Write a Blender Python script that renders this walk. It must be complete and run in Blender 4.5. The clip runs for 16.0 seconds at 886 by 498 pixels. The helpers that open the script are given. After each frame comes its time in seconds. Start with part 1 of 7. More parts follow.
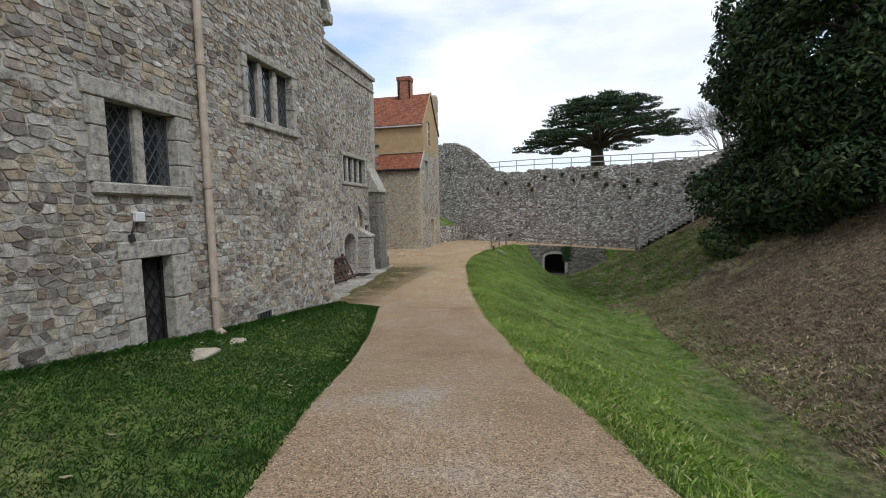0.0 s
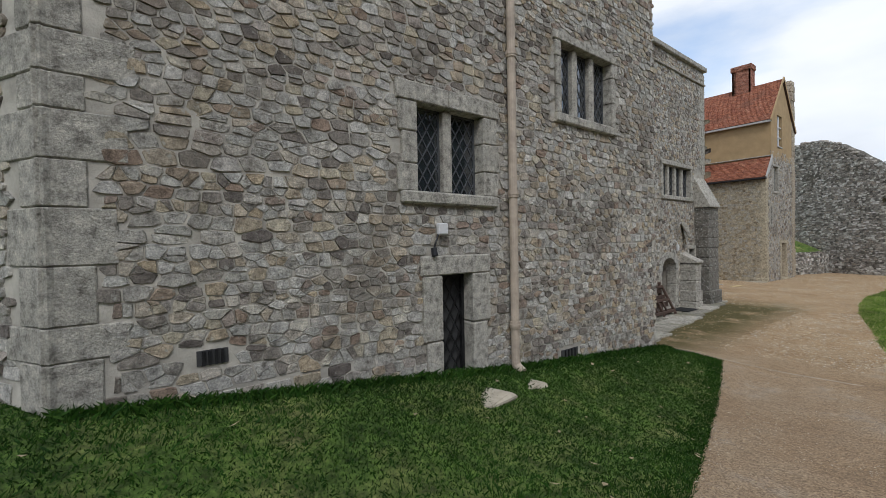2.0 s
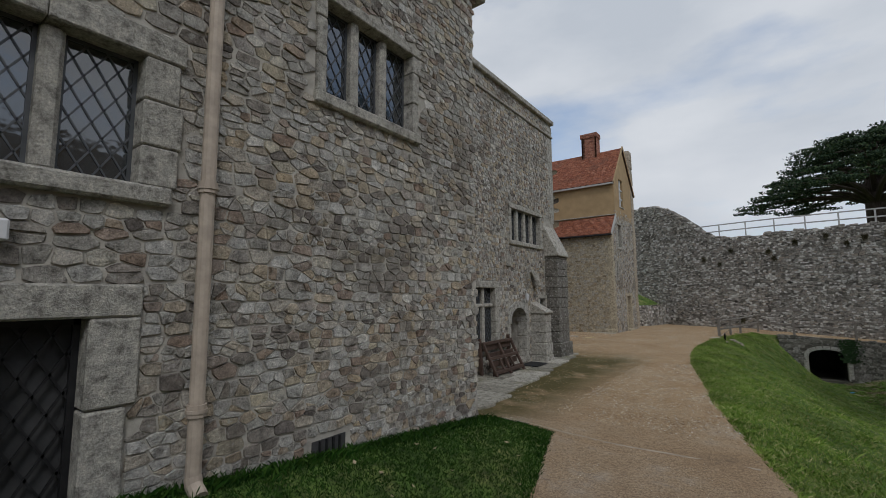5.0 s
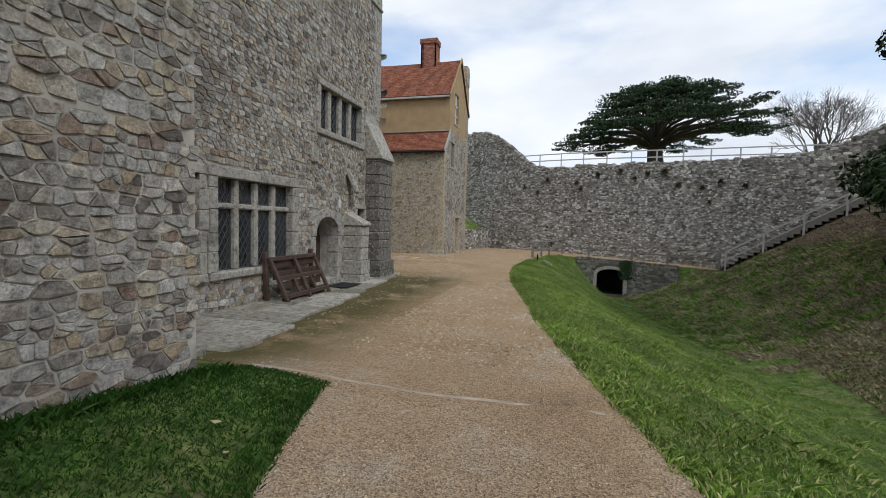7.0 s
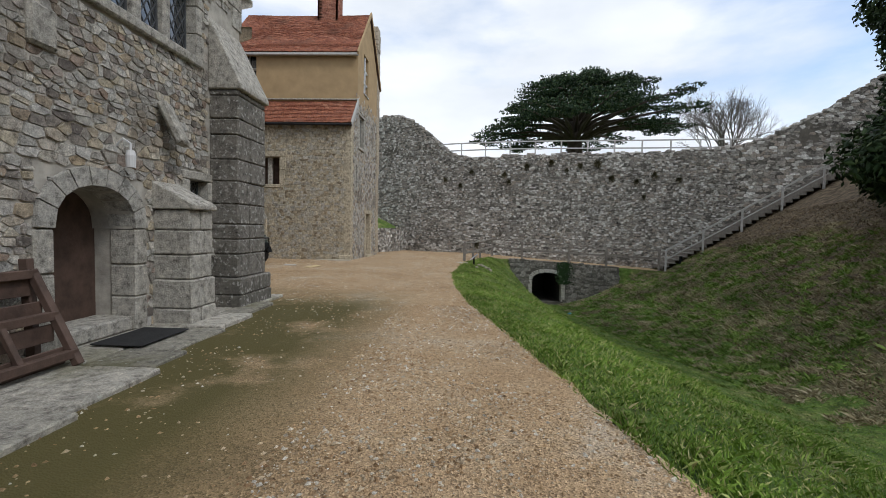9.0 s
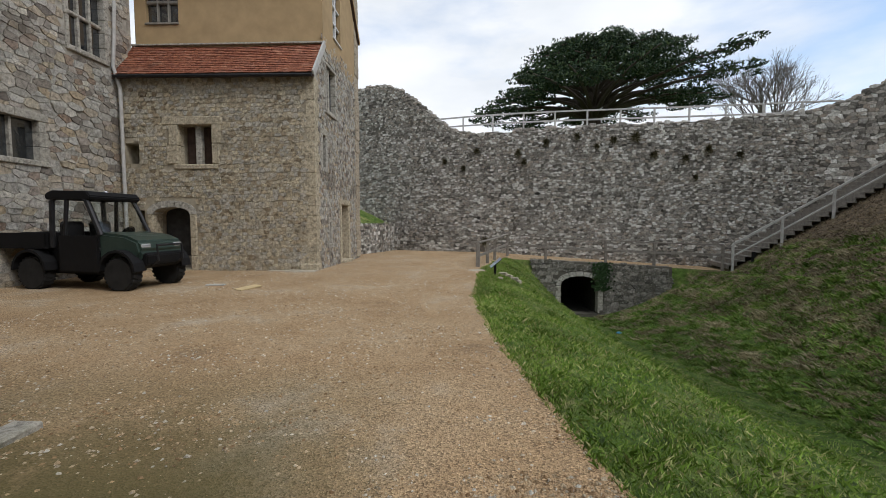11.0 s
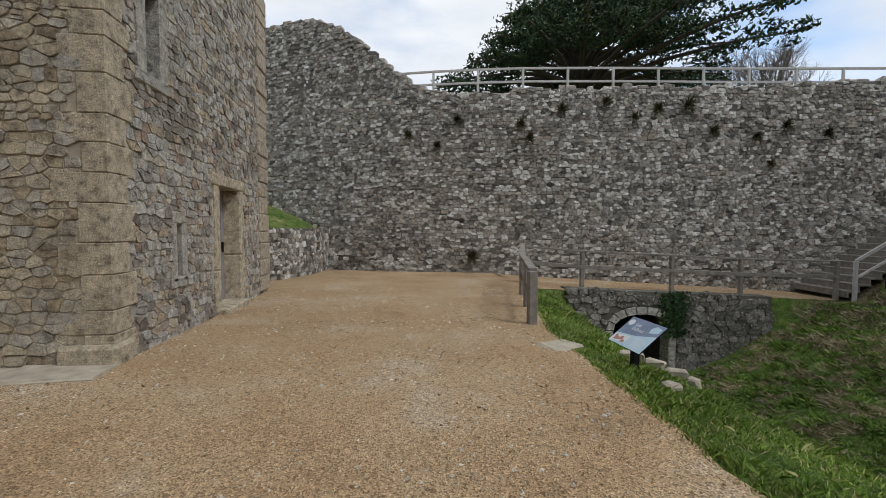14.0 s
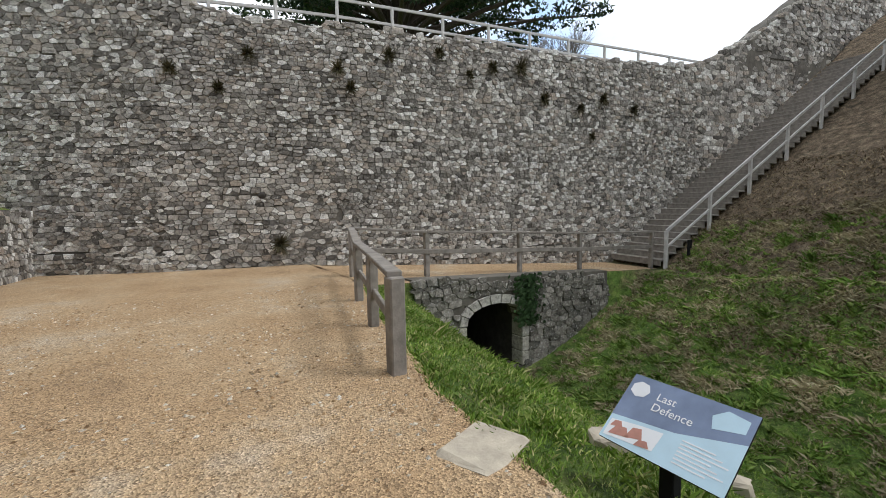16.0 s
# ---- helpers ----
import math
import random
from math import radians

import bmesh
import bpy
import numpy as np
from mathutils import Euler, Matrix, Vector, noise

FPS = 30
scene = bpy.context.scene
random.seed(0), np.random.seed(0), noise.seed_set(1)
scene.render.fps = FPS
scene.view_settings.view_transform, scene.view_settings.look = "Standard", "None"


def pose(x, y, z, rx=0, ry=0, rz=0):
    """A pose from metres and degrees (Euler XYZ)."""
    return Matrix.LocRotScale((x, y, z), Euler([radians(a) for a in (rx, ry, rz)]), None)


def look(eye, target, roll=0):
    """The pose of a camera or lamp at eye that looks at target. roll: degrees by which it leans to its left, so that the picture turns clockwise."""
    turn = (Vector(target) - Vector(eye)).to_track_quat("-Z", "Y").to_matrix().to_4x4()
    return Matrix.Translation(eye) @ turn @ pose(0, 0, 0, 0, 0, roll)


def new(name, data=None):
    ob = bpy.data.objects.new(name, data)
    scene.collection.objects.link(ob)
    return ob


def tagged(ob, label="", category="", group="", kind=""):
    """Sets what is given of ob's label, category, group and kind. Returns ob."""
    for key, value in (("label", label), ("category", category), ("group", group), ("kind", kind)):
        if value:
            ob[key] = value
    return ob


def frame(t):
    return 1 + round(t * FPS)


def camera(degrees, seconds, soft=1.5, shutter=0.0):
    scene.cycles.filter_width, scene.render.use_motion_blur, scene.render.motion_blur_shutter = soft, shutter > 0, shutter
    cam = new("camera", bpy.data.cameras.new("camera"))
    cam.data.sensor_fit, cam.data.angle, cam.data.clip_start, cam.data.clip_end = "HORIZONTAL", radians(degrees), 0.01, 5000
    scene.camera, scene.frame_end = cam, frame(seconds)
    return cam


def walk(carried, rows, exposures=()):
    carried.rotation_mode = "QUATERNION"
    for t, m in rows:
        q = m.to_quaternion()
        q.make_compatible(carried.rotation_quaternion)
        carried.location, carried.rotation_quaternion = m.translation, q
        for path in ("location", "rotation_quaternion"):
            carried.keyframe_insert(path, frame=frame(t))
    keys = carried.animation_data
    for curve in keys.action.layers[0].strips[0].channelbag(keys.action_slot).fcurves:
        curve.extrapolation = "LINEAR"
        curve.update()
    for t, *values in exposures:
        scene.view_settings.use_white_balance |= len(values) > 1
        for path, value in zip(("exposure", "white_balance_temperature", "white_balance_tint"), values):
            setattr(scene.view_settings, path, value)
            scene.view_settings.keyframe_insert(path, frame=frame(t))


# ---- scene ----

import collections

# ---------------- camera and walk ----------------
cam = camera(91.4, 16.0, soft=0.85)
ROWS = [
    (0.0, -0.220, 0.333, 2.620, 12.59, -4.83, 1.07),
    (0.5, -0.400, 0.880, 2.596, 23.05, -5.14, 0.92),
    (1.0, -0.734, 1.240, 2.560, 34.04, -4.18, 0.92),
    (1.5, -1.042, 1.500, 2.490, 44.26, -2.77, 1.10),
    (2.0, -1.330, 1.740, 2.475, 50.96, -0.80, 1.02),
    (2.5, -1.485, 2.060, 2.514, 53.03, 2.45, 1.00),
    (3.0, -1.560, 2.457, 2.570, 54.01, 6.67, 1.05),
    (3.5, -1.600, 2.900, 2.565, 52.97, 11.21, 1.05),
    (4.0, -1.590, 3.380, 2.480, 49.57, 12.31, 0.98),
    (4.5, -1.580, 3.840, 2.360, 43.65, 9.75, 0.75),
    (4.7, -1.590, 4.045, 2.315, 40.70, 8.22, 0.65),
    (5.6, -1.770, 5.080, 2.070, 29.20, 2.60, -0.35),
    (6.8, -2.166, 6.600, 1.765, 17.81, -2.69, -1.35),
    (7.0, -2.235, 7.130, 1.730, 15.16, -3.33, -1.45),
    (7.5, -2.570, 8.310, 1.620, 8.72, -3.44, -1.65),
    (8.0, -2.970, 9.550, 1.525, 4.86, -3.42, -1.40),
    (8.5, -3.440, 10.830, 1.440, 2.87, -2.64, -1.40),
    (8.7, -3.590, 11.360, 1.433, 2.79, -2.62, -1.31),
    (9.75, -4.130, 14.230, 1.445, 1.80, -3.20, -0.55),
    (10.8, -4.371, 17.080, 1.465, 1.10, -3.71, 0.10),
    (11.0, -4.425, 17.640, 1.455, 1.62, -3.55, 0.09),
    (11.5, -4.640, 18.970, 1.470, 1.18, -4.37, 0.10),
    (12.0, -4.985, 20.300, 1.455, 0.64, -2.69, 0.06),
    (12.5, -5.350, 21.640, 1.455, -1.61, -2.62, -0.10),
    (13.0, -5.660, 23.020, 1.450, -2.91, -2.21, -0.06),
    (13.5, -5.820, 24.400, 1.420, -4.66, -2.42, 0.05),
    (14.0, -5.860, 25.740, 1.398, -7.75, -2.70, -0.08),
    (14.5, -5.860, 27.020, 1.390, -7.77, -1.77, -0.05),
    (15.0, -5.800, 27.960, 1.420, -16.62, -3.94, 0.53),
    (15.5, -5.560, 28.420, 1.400, -23.29, -4.92, 0.95),
    (16.0, -5.145, 28.800, 1.320, -31.95, -5.57, 0.92),
]
walk(cam, [(t, pose(x, y, z, 90 + pitch, roll, yaw)) for t, x, y, z, yaw, pitch, roll in ROWS],
     exposures=[(t, e, 6120 if t < 9 else 6300, 10) for t, e in ((0.0, 0.05), (1.5, -0.05), (2.5, -0.12), (3.5, -0.4), (4.0, -0.66), (4.7, -0.7), (6.8, -0.15), (8.5, -0.05), (11.0, -0.05), (12.5, -0.22), (14.5, 0.0), (15.2, 0.22), (16.0, 0.42))])

# ---------------- sky and sun ----------------
world = bpy.data.worlds.new("sky")
scene.world = world
world.use_nodes = True
wn, wl = world.node_tree.nodes, world.node_tree.links
wn.clear()
w_out = wn.new("ShaderNodeOutputWorld")
w_bg = wn.new("ShaderNodeBackground")
w_sky = wn.new("ShaderNodeTexSky")
w_sky.sky_type = "NISHITA"
w_sky.sun_disc = False
w_sky.sun_elevation = radians(48)
w_sky.sun_rotation = radians(125)
w_sky.air_density, w_sky.dust_density, w_sky.ozone_density = 1.2, 1.0, 1.5
w_co = wn.new("ShaderNodeTexCoord")
w_map = wn.new("ShaderNodeMapping")
w_map.inputs["Scale"].default_value = (1.0, 1.0, 2.6)
w_noise = wn.new("ShaderNodeTexNoise")
w_noise.inputs["Scale"].default_value = 2.1
w_noise.inputs["Detail"].default_value = 7
w_noise.inputs["Roughness"].default_value = 0.5
w_ramp = wn.new("ShaderNodeValToRGB")
w_ramp.color_ramp.elements[0].position, w_ramp.color_ramp.elements[0].color = 0.26, (0.0, 0.0, 0.0, 1)
w_ramp.color_ramp.elements[1].position, w_ramp.color_ramp.elements[1].color = 0.5, (1, 1, 1, 1)
w_gain = wn.new("ShaderNodeMix")
w_gain.data_type = "RGBA"
w_gain.blend_type = "MULTIPLY"
w_gain.inputs[0].default_value = 1.0
w_gain.inputs[7].default_value = (2.0, 2.05, 2.1, 1)
w_cloud = wn.new("ShaderNodeTexNoise")
w_cloud.inputs["Scale"].default_value = 3.3
w_cloud.inputs["Detail"].default_value = 6
w_cc = wn.new("ShaderNodeValToRGB")
w_cc.color_ramp.elements[0].position, w_cc.color_ramp.elements[0].color = 0.3, (8.2, 8.6, 9.1, 1)
w_cc.color_ramp.elements[1].position, w_cc.color_ramp.elements[1].color = 0.7, (10.8, 10.9, 11.0, 1)
w_mix = wn.new("ShaderNodeMix")
w_mix.data_type = "RGBA"
wl.new(w_co.outputs["Generated"], w_map.inputs["Vector"])
wl.new(w_map.outputs[0], w_noise.inputs["Vector"])
wl.new(w_map.outputs[0], w_cloud.inputs["Vector"])
wl.new(w_noise.outputs["Fac"], w_ramp.inputs[0])
wl.new(w_cloud.outputs["Fac"], w_cc.inputs[0])
wl.new(w_sky.outputs[0], w_gain.inputs[6])
wl.new(w_gain.outputs[2], w_mix.inputs[6])
wl.new(w_cc.outputs[0], w_mix.inputs[7])
wl.new(w_ramp.outputs[0], w_mix.inputs[0])
wl.new(w_mix.outputs[2], w_bg.inputs[0])
w_bg.inputs[1].default_value = 0.1
wl.new(w_bg.outputs[0], w_out.inputs[0])

sun_data = bpy.data.lights.new("sun", "SUN")
sun_data.energy, sun_data.angle, sun_data.color = 1.5, radians(16), (1.0, 0.965, 0.92)
sun = new("sun", sun_data)
sun.matrix_world = look((27, -19, 38), (0, 0, 0))


# ---------------- materials ----------------
def mat_base(name, rough=0.85, metal=0.0):
    m = bpy.data.materials.new(name)
    m.use_nodes = True
    nt = m.node_tree
    b = nt.nodes["Principled BSDF"]
    b.inputs["Roughness"].default_value = rough
    b.inputs["Metallic"].default_value = metal
    b.inputs["Specular IOR Level"].default_value = 0.3
    return m, nt, b


def ramp(nt, stops, mode="LINEAR"):
    r = nt.nodes.new("ShaderNodeValToRGB")
    r.color_ramp.interpolation = mode
    while len(r.color_ramp.elements) < len(stops):
        r.color_ramp.elements.new(0.5)
    for e, (p, c) in zip(r.color_ramp.elements, stops):
        e.position = p
        e.color = (*c, 1)
    return r


def noise_node(nt, scale, detail=4, rough=0.55, stretch=None):
    co = nt.nodes.new("ShaderNodeNewGeometry")
    n = nt.nodes.new("ShaderNodeTexNoise")
    n.inputs["Scale"].default_value = scale
    n.inputs["Detail"].default_value = detail
    n.inputs["Roughness"].default_value = rough
    if stretch:
        mp = nt.nodes.new("ShaderNodeMapping")
        mp.inputs["Scale"].default_value = stretch
        nt.links.new(co.outputs["Position"], mp.inputs["Vector"])
        nt.links.new(mp.outputs[0], n.inputs["Vector"])
    else:
        nt.links.new(co.outputs["Position"], n.inputs["Vector"])
    return n


def mixc(nt, fac, a, b, mode="MIX"):
    m = nt.nodes.new("ShaderNodeMix")
    m.data_type = "RGBA"
    m.blend_type = mode
    for sock, v in ((m.inputs[0], fac), (m.inputs[6], a), (m.inputs[7], b)):
        if isinstance(v, (int, float)):
            sock.default_value = v
        elif isinstance(v, tuple):
            sock.default_value = (*v, 1)
        else:
            nt.links.new(v, sock)
    return m.outputs[2]


def bump(nt, b, height, strength=0.4, dist=0.02):
    n = nt.nodes.new("ShaderNodeBump")
    n.inputs["Strength"].default_value = strength
    n.inputs["Distance"].default_value = dist
    nt.links.new(height, n.inputs["Height"])
    nt.links.new(n.outputs[0], b.inputs["Normal"])


def stone_mat(name, stops, per_object=False, dirt=(0.10, 0.095, 0.08), lichen=(0.42, 0.41, 0.36), dirt_at=0.56, lich=0.62):
    m, nt, b = mat_base(name, 0.92)
    if per_object:
        rnd = nt.nodes.new("ShaderNodeObjectInfo").outputs["Random"]
    else:
        rnd = nt.nodes.new("ShaderNodeNewGeometry").outputs["Random Per Island"]
    r = ramp(nt, stops)
    nt.links.new(rnd, r.inputs[0])
    n1 = noise_node(nt, 11, 8, 0.72)
    r1 = ramp(nt, [(0.30, (0.26, 0.25, 0.24)), (0.47, (0.92, 0.92, 0.92)), (0.70, (1.5, 1.5, 1.48))])
    nt.links.new(n1.outputs["Fac"], r1.inputs[0])
    c = mixc(nt, 1.0, r.outputs[0], r1.outputs[0], "MULTIPLY")
    n5 = noise_node(nt, 60, 4, 0.7)
    r5 = ramp(nt, [(0.3, (0.66, 0.66, 0.66)), (0.7, (1.32, 1.32, 1.32))])
    nt.links.new(n5.outputs["Fac"], r5.inputs[0])
    c = mixc(nt, 1.0, c, r5.outputs[0], "MULTIPLY")
    n2 = noise_node(nt, 0.9, 5, 0.6)
    r2 = ramp(nt, [(dirt_at, (0, 0, 0)), (dirt_at + 0.14, (0.65, 0.65, 0.65))])
    nt.links.new(n2.outputs["Fac"], r2.inputs[0])
    c = mixc(nt, r2.outputs[0], c, dirt)
    n3 = noise_node(nt, 16, 3, 0.6)
    r3 = ramp(nt, [(lich, (0, 0, 0)), (lich + 0.07, (0.7, 0.7, 0.7))])
    nt.links.new(n3.outputs["Fac"], r3.inputs[0])
    c = mixc(nt, r3.outputs[0], c, lichen)
    nt.links.new(c, b.inputs["Base Color"])
    n4 = noise_node(nt, 24, 9, 0.75)
    bump(nt, b, n4.outputs["Fac"], 0.95, 0.035)
    return m


RUBBLE = [(0.0, (0.15, 0.13, 0.115)), (0.1, (0.29, 0.26, 0.225)), (0.28, (0.40, 0.385, 0.345)), (0.45, (0.48, 0.465, 0.43)),
          (0.58, (0.43, 0.345, 0.235)), (0.72, (0.50, 0.485, 0.45)), (0.84, (0.29, 0.215, 0.165)), (0.92, (0.46, 0.405, 0.30)), (1.0, (0.58, 0.56, 0.515))]
BUFF = [(0.0, (0.27, 0.215, 0.145)), (0.15, (0.42, 0.355, 0.25)), (0.35, (0.45, 0.425, 0.375)), (0.5, (0.50, 0.425, 0.295)),
        (0.68, (0.41, 0.385, 0.335)), (0.85, (0.55, 0.485, 0.355)), (1.0, (0.36, 0.285, 0.19))]
FLINT = [(0.0, (0.10, 0.093, 0.083)), (0.22, (0.23, 0.213, 0.19)), (0.45, (0.36, 0.343, 0.313)), (0.65, (0.34, 0.29, 0.24)),
         (0.82, (0.56, 0.545, 0.505)), (1.0, (0.74, 0.73, 0.70))]
DRESSED = [(0.0, (0.36, 0.335, 0.29)), (0.4, (0.43, 0.415, 0.375)), (0.7, (0.40, 0.37, 0.31)), (1.0, (0.48, 0.465, 0.425))]
M_rubble = stone_mat("rubble stone", RUBBLE, dirt=(0.17, 0.145, 0.115), dirt_at=0.53)
M_rubble_o = stone_mat("rubble stone single", RUBBLE, True, dirt=(0.17, 0.145, 0.115), dirt_at=0.53)
M_buff = stone_mat("buff rubble stone", BUFF, dirt_at=0.6)
M_buff_o = stone_mat("buff rubble stone single", BUFF, True, dirt_at=0.6)
M_flint = stone_mat("flint and grey stone", FLINT, dirt=(0.12, 0.11, 0.097), dirt_at=0.55, lich=0.585)
M_flint_o = stone_mat("flint and grey stone single", FLINT, True, dirt=(0.12, 0.11, 0.097), dirt_at=0.55, lich=0.585)
M_dressed = stone_mat("dressed limestone", DRESSED, dirt_at=0.6, lich=0.68)
M_dark_stone = stone_mat("weathered dark stone", [(0, (0.10, 0.095, 0.08)), (0.6, (0.20, 0.185, 0.16)), (1, (0.34, 0.315, 0.28))], lichen=(0.52, 0.51, 0.47), dirt_at=0.5, lich=0.57)
M_flag = stone_mat("flagstone", [(0, (0.22, 0.205, 0.165)), (0.5, (0.33, 0.31, 0.26)), (1, (0.45, 0.42, 0.36))], True, dirt=(0.15, 0.14, 0.07), dirt_at=0.55)


def plain_mat(name, col, rough=0.7, metal=0.0, var=0.25, scale=6.0, stretch=None, bstr=0.25, fine=40):
    m, nt, b = mat_base(name, rough, metal)
    n = noise_node(nt, scale, 5, 0.6, stretch)
    lo, hi = tuple(c * (1 - var) for c in col), tuple(c * (1 + var) for c in col)
    r = ramp(nt, [(0.3, lo), (0.7, hi)])
    nt.links.new(n.outputs["Fac"], r.inputs[0])
    nt.links.new(r.outputs[0], b.inputs["Base Color"])
    if bstr:
        n2 = noise_node(nt, fine, 4, 0.6, stretch)
        bump(nt, b, n2.outputs["Fac"], bstr, 0.01)
    return m


M_mortar = plain_mat("lime mortar", (0.40, 0.375, 0.325), 0.95, var=0.35, scale=4, bstr=0.6, fine=60)
M_mortar_dark = plain_mat("weathered mortar", (0.12, 0.11, 0.092), 0.95, var=0.4, scale=2.5, bstr=0.7, fine=50)
M_mortar_buff = plain_mat("buff mortar", (0.36, 0.315, 0.235), 0.95, var=0.35, scale=3, bstr=0.6, fine=60)
M_render = plain_mat("tan lime render", (0.40, 0.285, 0.155), 0.92, var=0.12, scale=2.2, bstr=0.2, fine=25)
M_pipe = plain_mat("stone-coloured painted iron", (0.42, 0.35, 0.28), 0.6, var=0.2, scale=7, bstr=0.15)
M_lead = plain_mat("lead", (0.10, 0.105, 0.11), 0.55, 0.4, var=0.2, bstr=0.1)
M_iron = plain_mat("black iron", (0.03, 0.03, 0.032), 0.5, 0.5, var=0.3, bstr=0.1)
M_oldwood = plain_mat("weathered grey oak", (0.235, 0.215, 0.185), 0.85, var=0.3, scale=5, stretch=(3, 3, 0.5), bstr=0.5, fine=22)
M_rail = plain_mat("weathered rail timber", (0.22, 0.20, 0.175), 0.85, var=0.3, scale=7, bstr=0.5, fine=30)
M_railpale = plain_mat("pale sunlit rail timber", (0.47, 0.46, 0.44), 0.8, var=0.15, scale=7, bstr=0.3, fine=30)
M_benchwood = plain_mat("dark brown stained timber", (0.085, 0.055, 0.042), 0.7, var=0.35, scale=6, bstr=0.4, fine=30)
M_greydoor = plain_mat("grey-mauve painted door", (0.27, 0.25, 0.26), 0.7, var=0.15, scale=4, bstr=0.2)
M_palewood = plain_mat("new pale board", (0.55, 0.43, 0.24), 0.8, var=0.15, scale=5, bstr=0.2)
M_white = plain_mat("off-white plastic", (0.62, 0.62, 0.62), 0.5, var=0.06, bstr=0.0)
M_slab = plain_mat("pale tan slab stone", (0.40, 0.355, 0.28), 0.95, var=0.25, bstr=0.5)
M_strip = plain_mat("pale concrete edging", (0.38, 0.32, 0.245), 0.9, var=0.2, bstr=0.2)
# near-black colour carries the shade inside the tunnel and wall holes
M_tunnel = plain_mat("shade-dark tunnel and hole stone", (0.05, 0.045, 0.04), 0.95, var=0.4, bstr=0.4)
# near-black stand-in for unlit space behind doors, loops and vents
M_dim = plain_mat("unlit interior dark", (0.05, 0.05, 0.05), 0.95, var=0.3, bstr=0.0)
M_rubber = plain_mat("tyre rubber", (0.02, 0.02, 0.02), 0.85, var=0.3, bstr=0.3)
M_blackpl = plain_mat("black plastic", (0.005, 0.005, 0.006), 0.75, var=0.3, bstr=0.05)
M_green = plain_mat("dark green body paint", (0.035, 0.055, 0.045), 0.28, var=0.15, bstr=0.0)
M_seat = plain_mat("dark vinyl", (0.012, 0.012, 0.013), 0.6, var=0.2, bstr=0.1)
M_lens = plain_mat("clear lamp lens", (0.7, 0.72, 0.75), 0.1, 0.6, var=0.1, bstr=0.0)
M_bluebit = plain_mat("light blue plastic", (0.12, 0.40, 0.62), 0.4, var=0.1, bstr=0.0)
M_bark = plain_mat("dark bark", (0.07, 0.055, 0.045), 0.95, var=0.4, scale=5, stretch=(3, 3, 0.7), bstr=0.9, fine=14)
M_bark_pale = plain_mat("grey twig bark", (0.21, 0.19, 0.175), 0.95, var=0.25, bstr=0.2)


def tile_mat(name, stops, per_object):
    return stone_mat(name, stops, per_object, dirt=(0.16, 0.085, 0.06), lichen=(0.36, 0.29, 0.22), dirt_at=0.54, lich=0.68)


TILES = [(0, (0.21, 0.075, 0.045)), (0.3, (0.29, 0.105, 0.06)), (0.6, (0.34, 0.135, 0.075)), (0.85, (0.26, 0.10, 0.065)), (1, (0.40, 0.19, 0.12))]
M_tile = tile_mat("clay roof tile", TILES, False)
M_brick = tile_mat("chimney brick", [(0, (0.24, 0.10, 0.07)), (0.5, (0.33, 0.14, 0.09)), (1, (0.40, 0.20, 0.14))], False)


def glass_mat():
    m, nt, b = mat_base("old leaded glass", 0.06)
    b.inputs["Base Color"].default_value = (0.02, 0.025, 0.03, 1)
    b.inputs["Specular IOR Level"].default_value = 1.0
    b.inputs["IOR"].default_value = 1.75
    n = noise_node(nt, 7, 2, 0.5)
    bump(nt, b, n.outputs["Fac"], 0.12, 0.02)
    return m


M_glass = glass_mat()


def clear_glass():
    m, nt, b = mat_base("clear windscreen", 0.02)
    b.inputs["Base Color"].default_value = (0.8, 0.85, 0.85, 1)
    b.inputs["Transmission Weight"].default_value = 1.0
    b.inputs["IOR"].default_value = 1.3
    return m


M_clear = clear_glass()


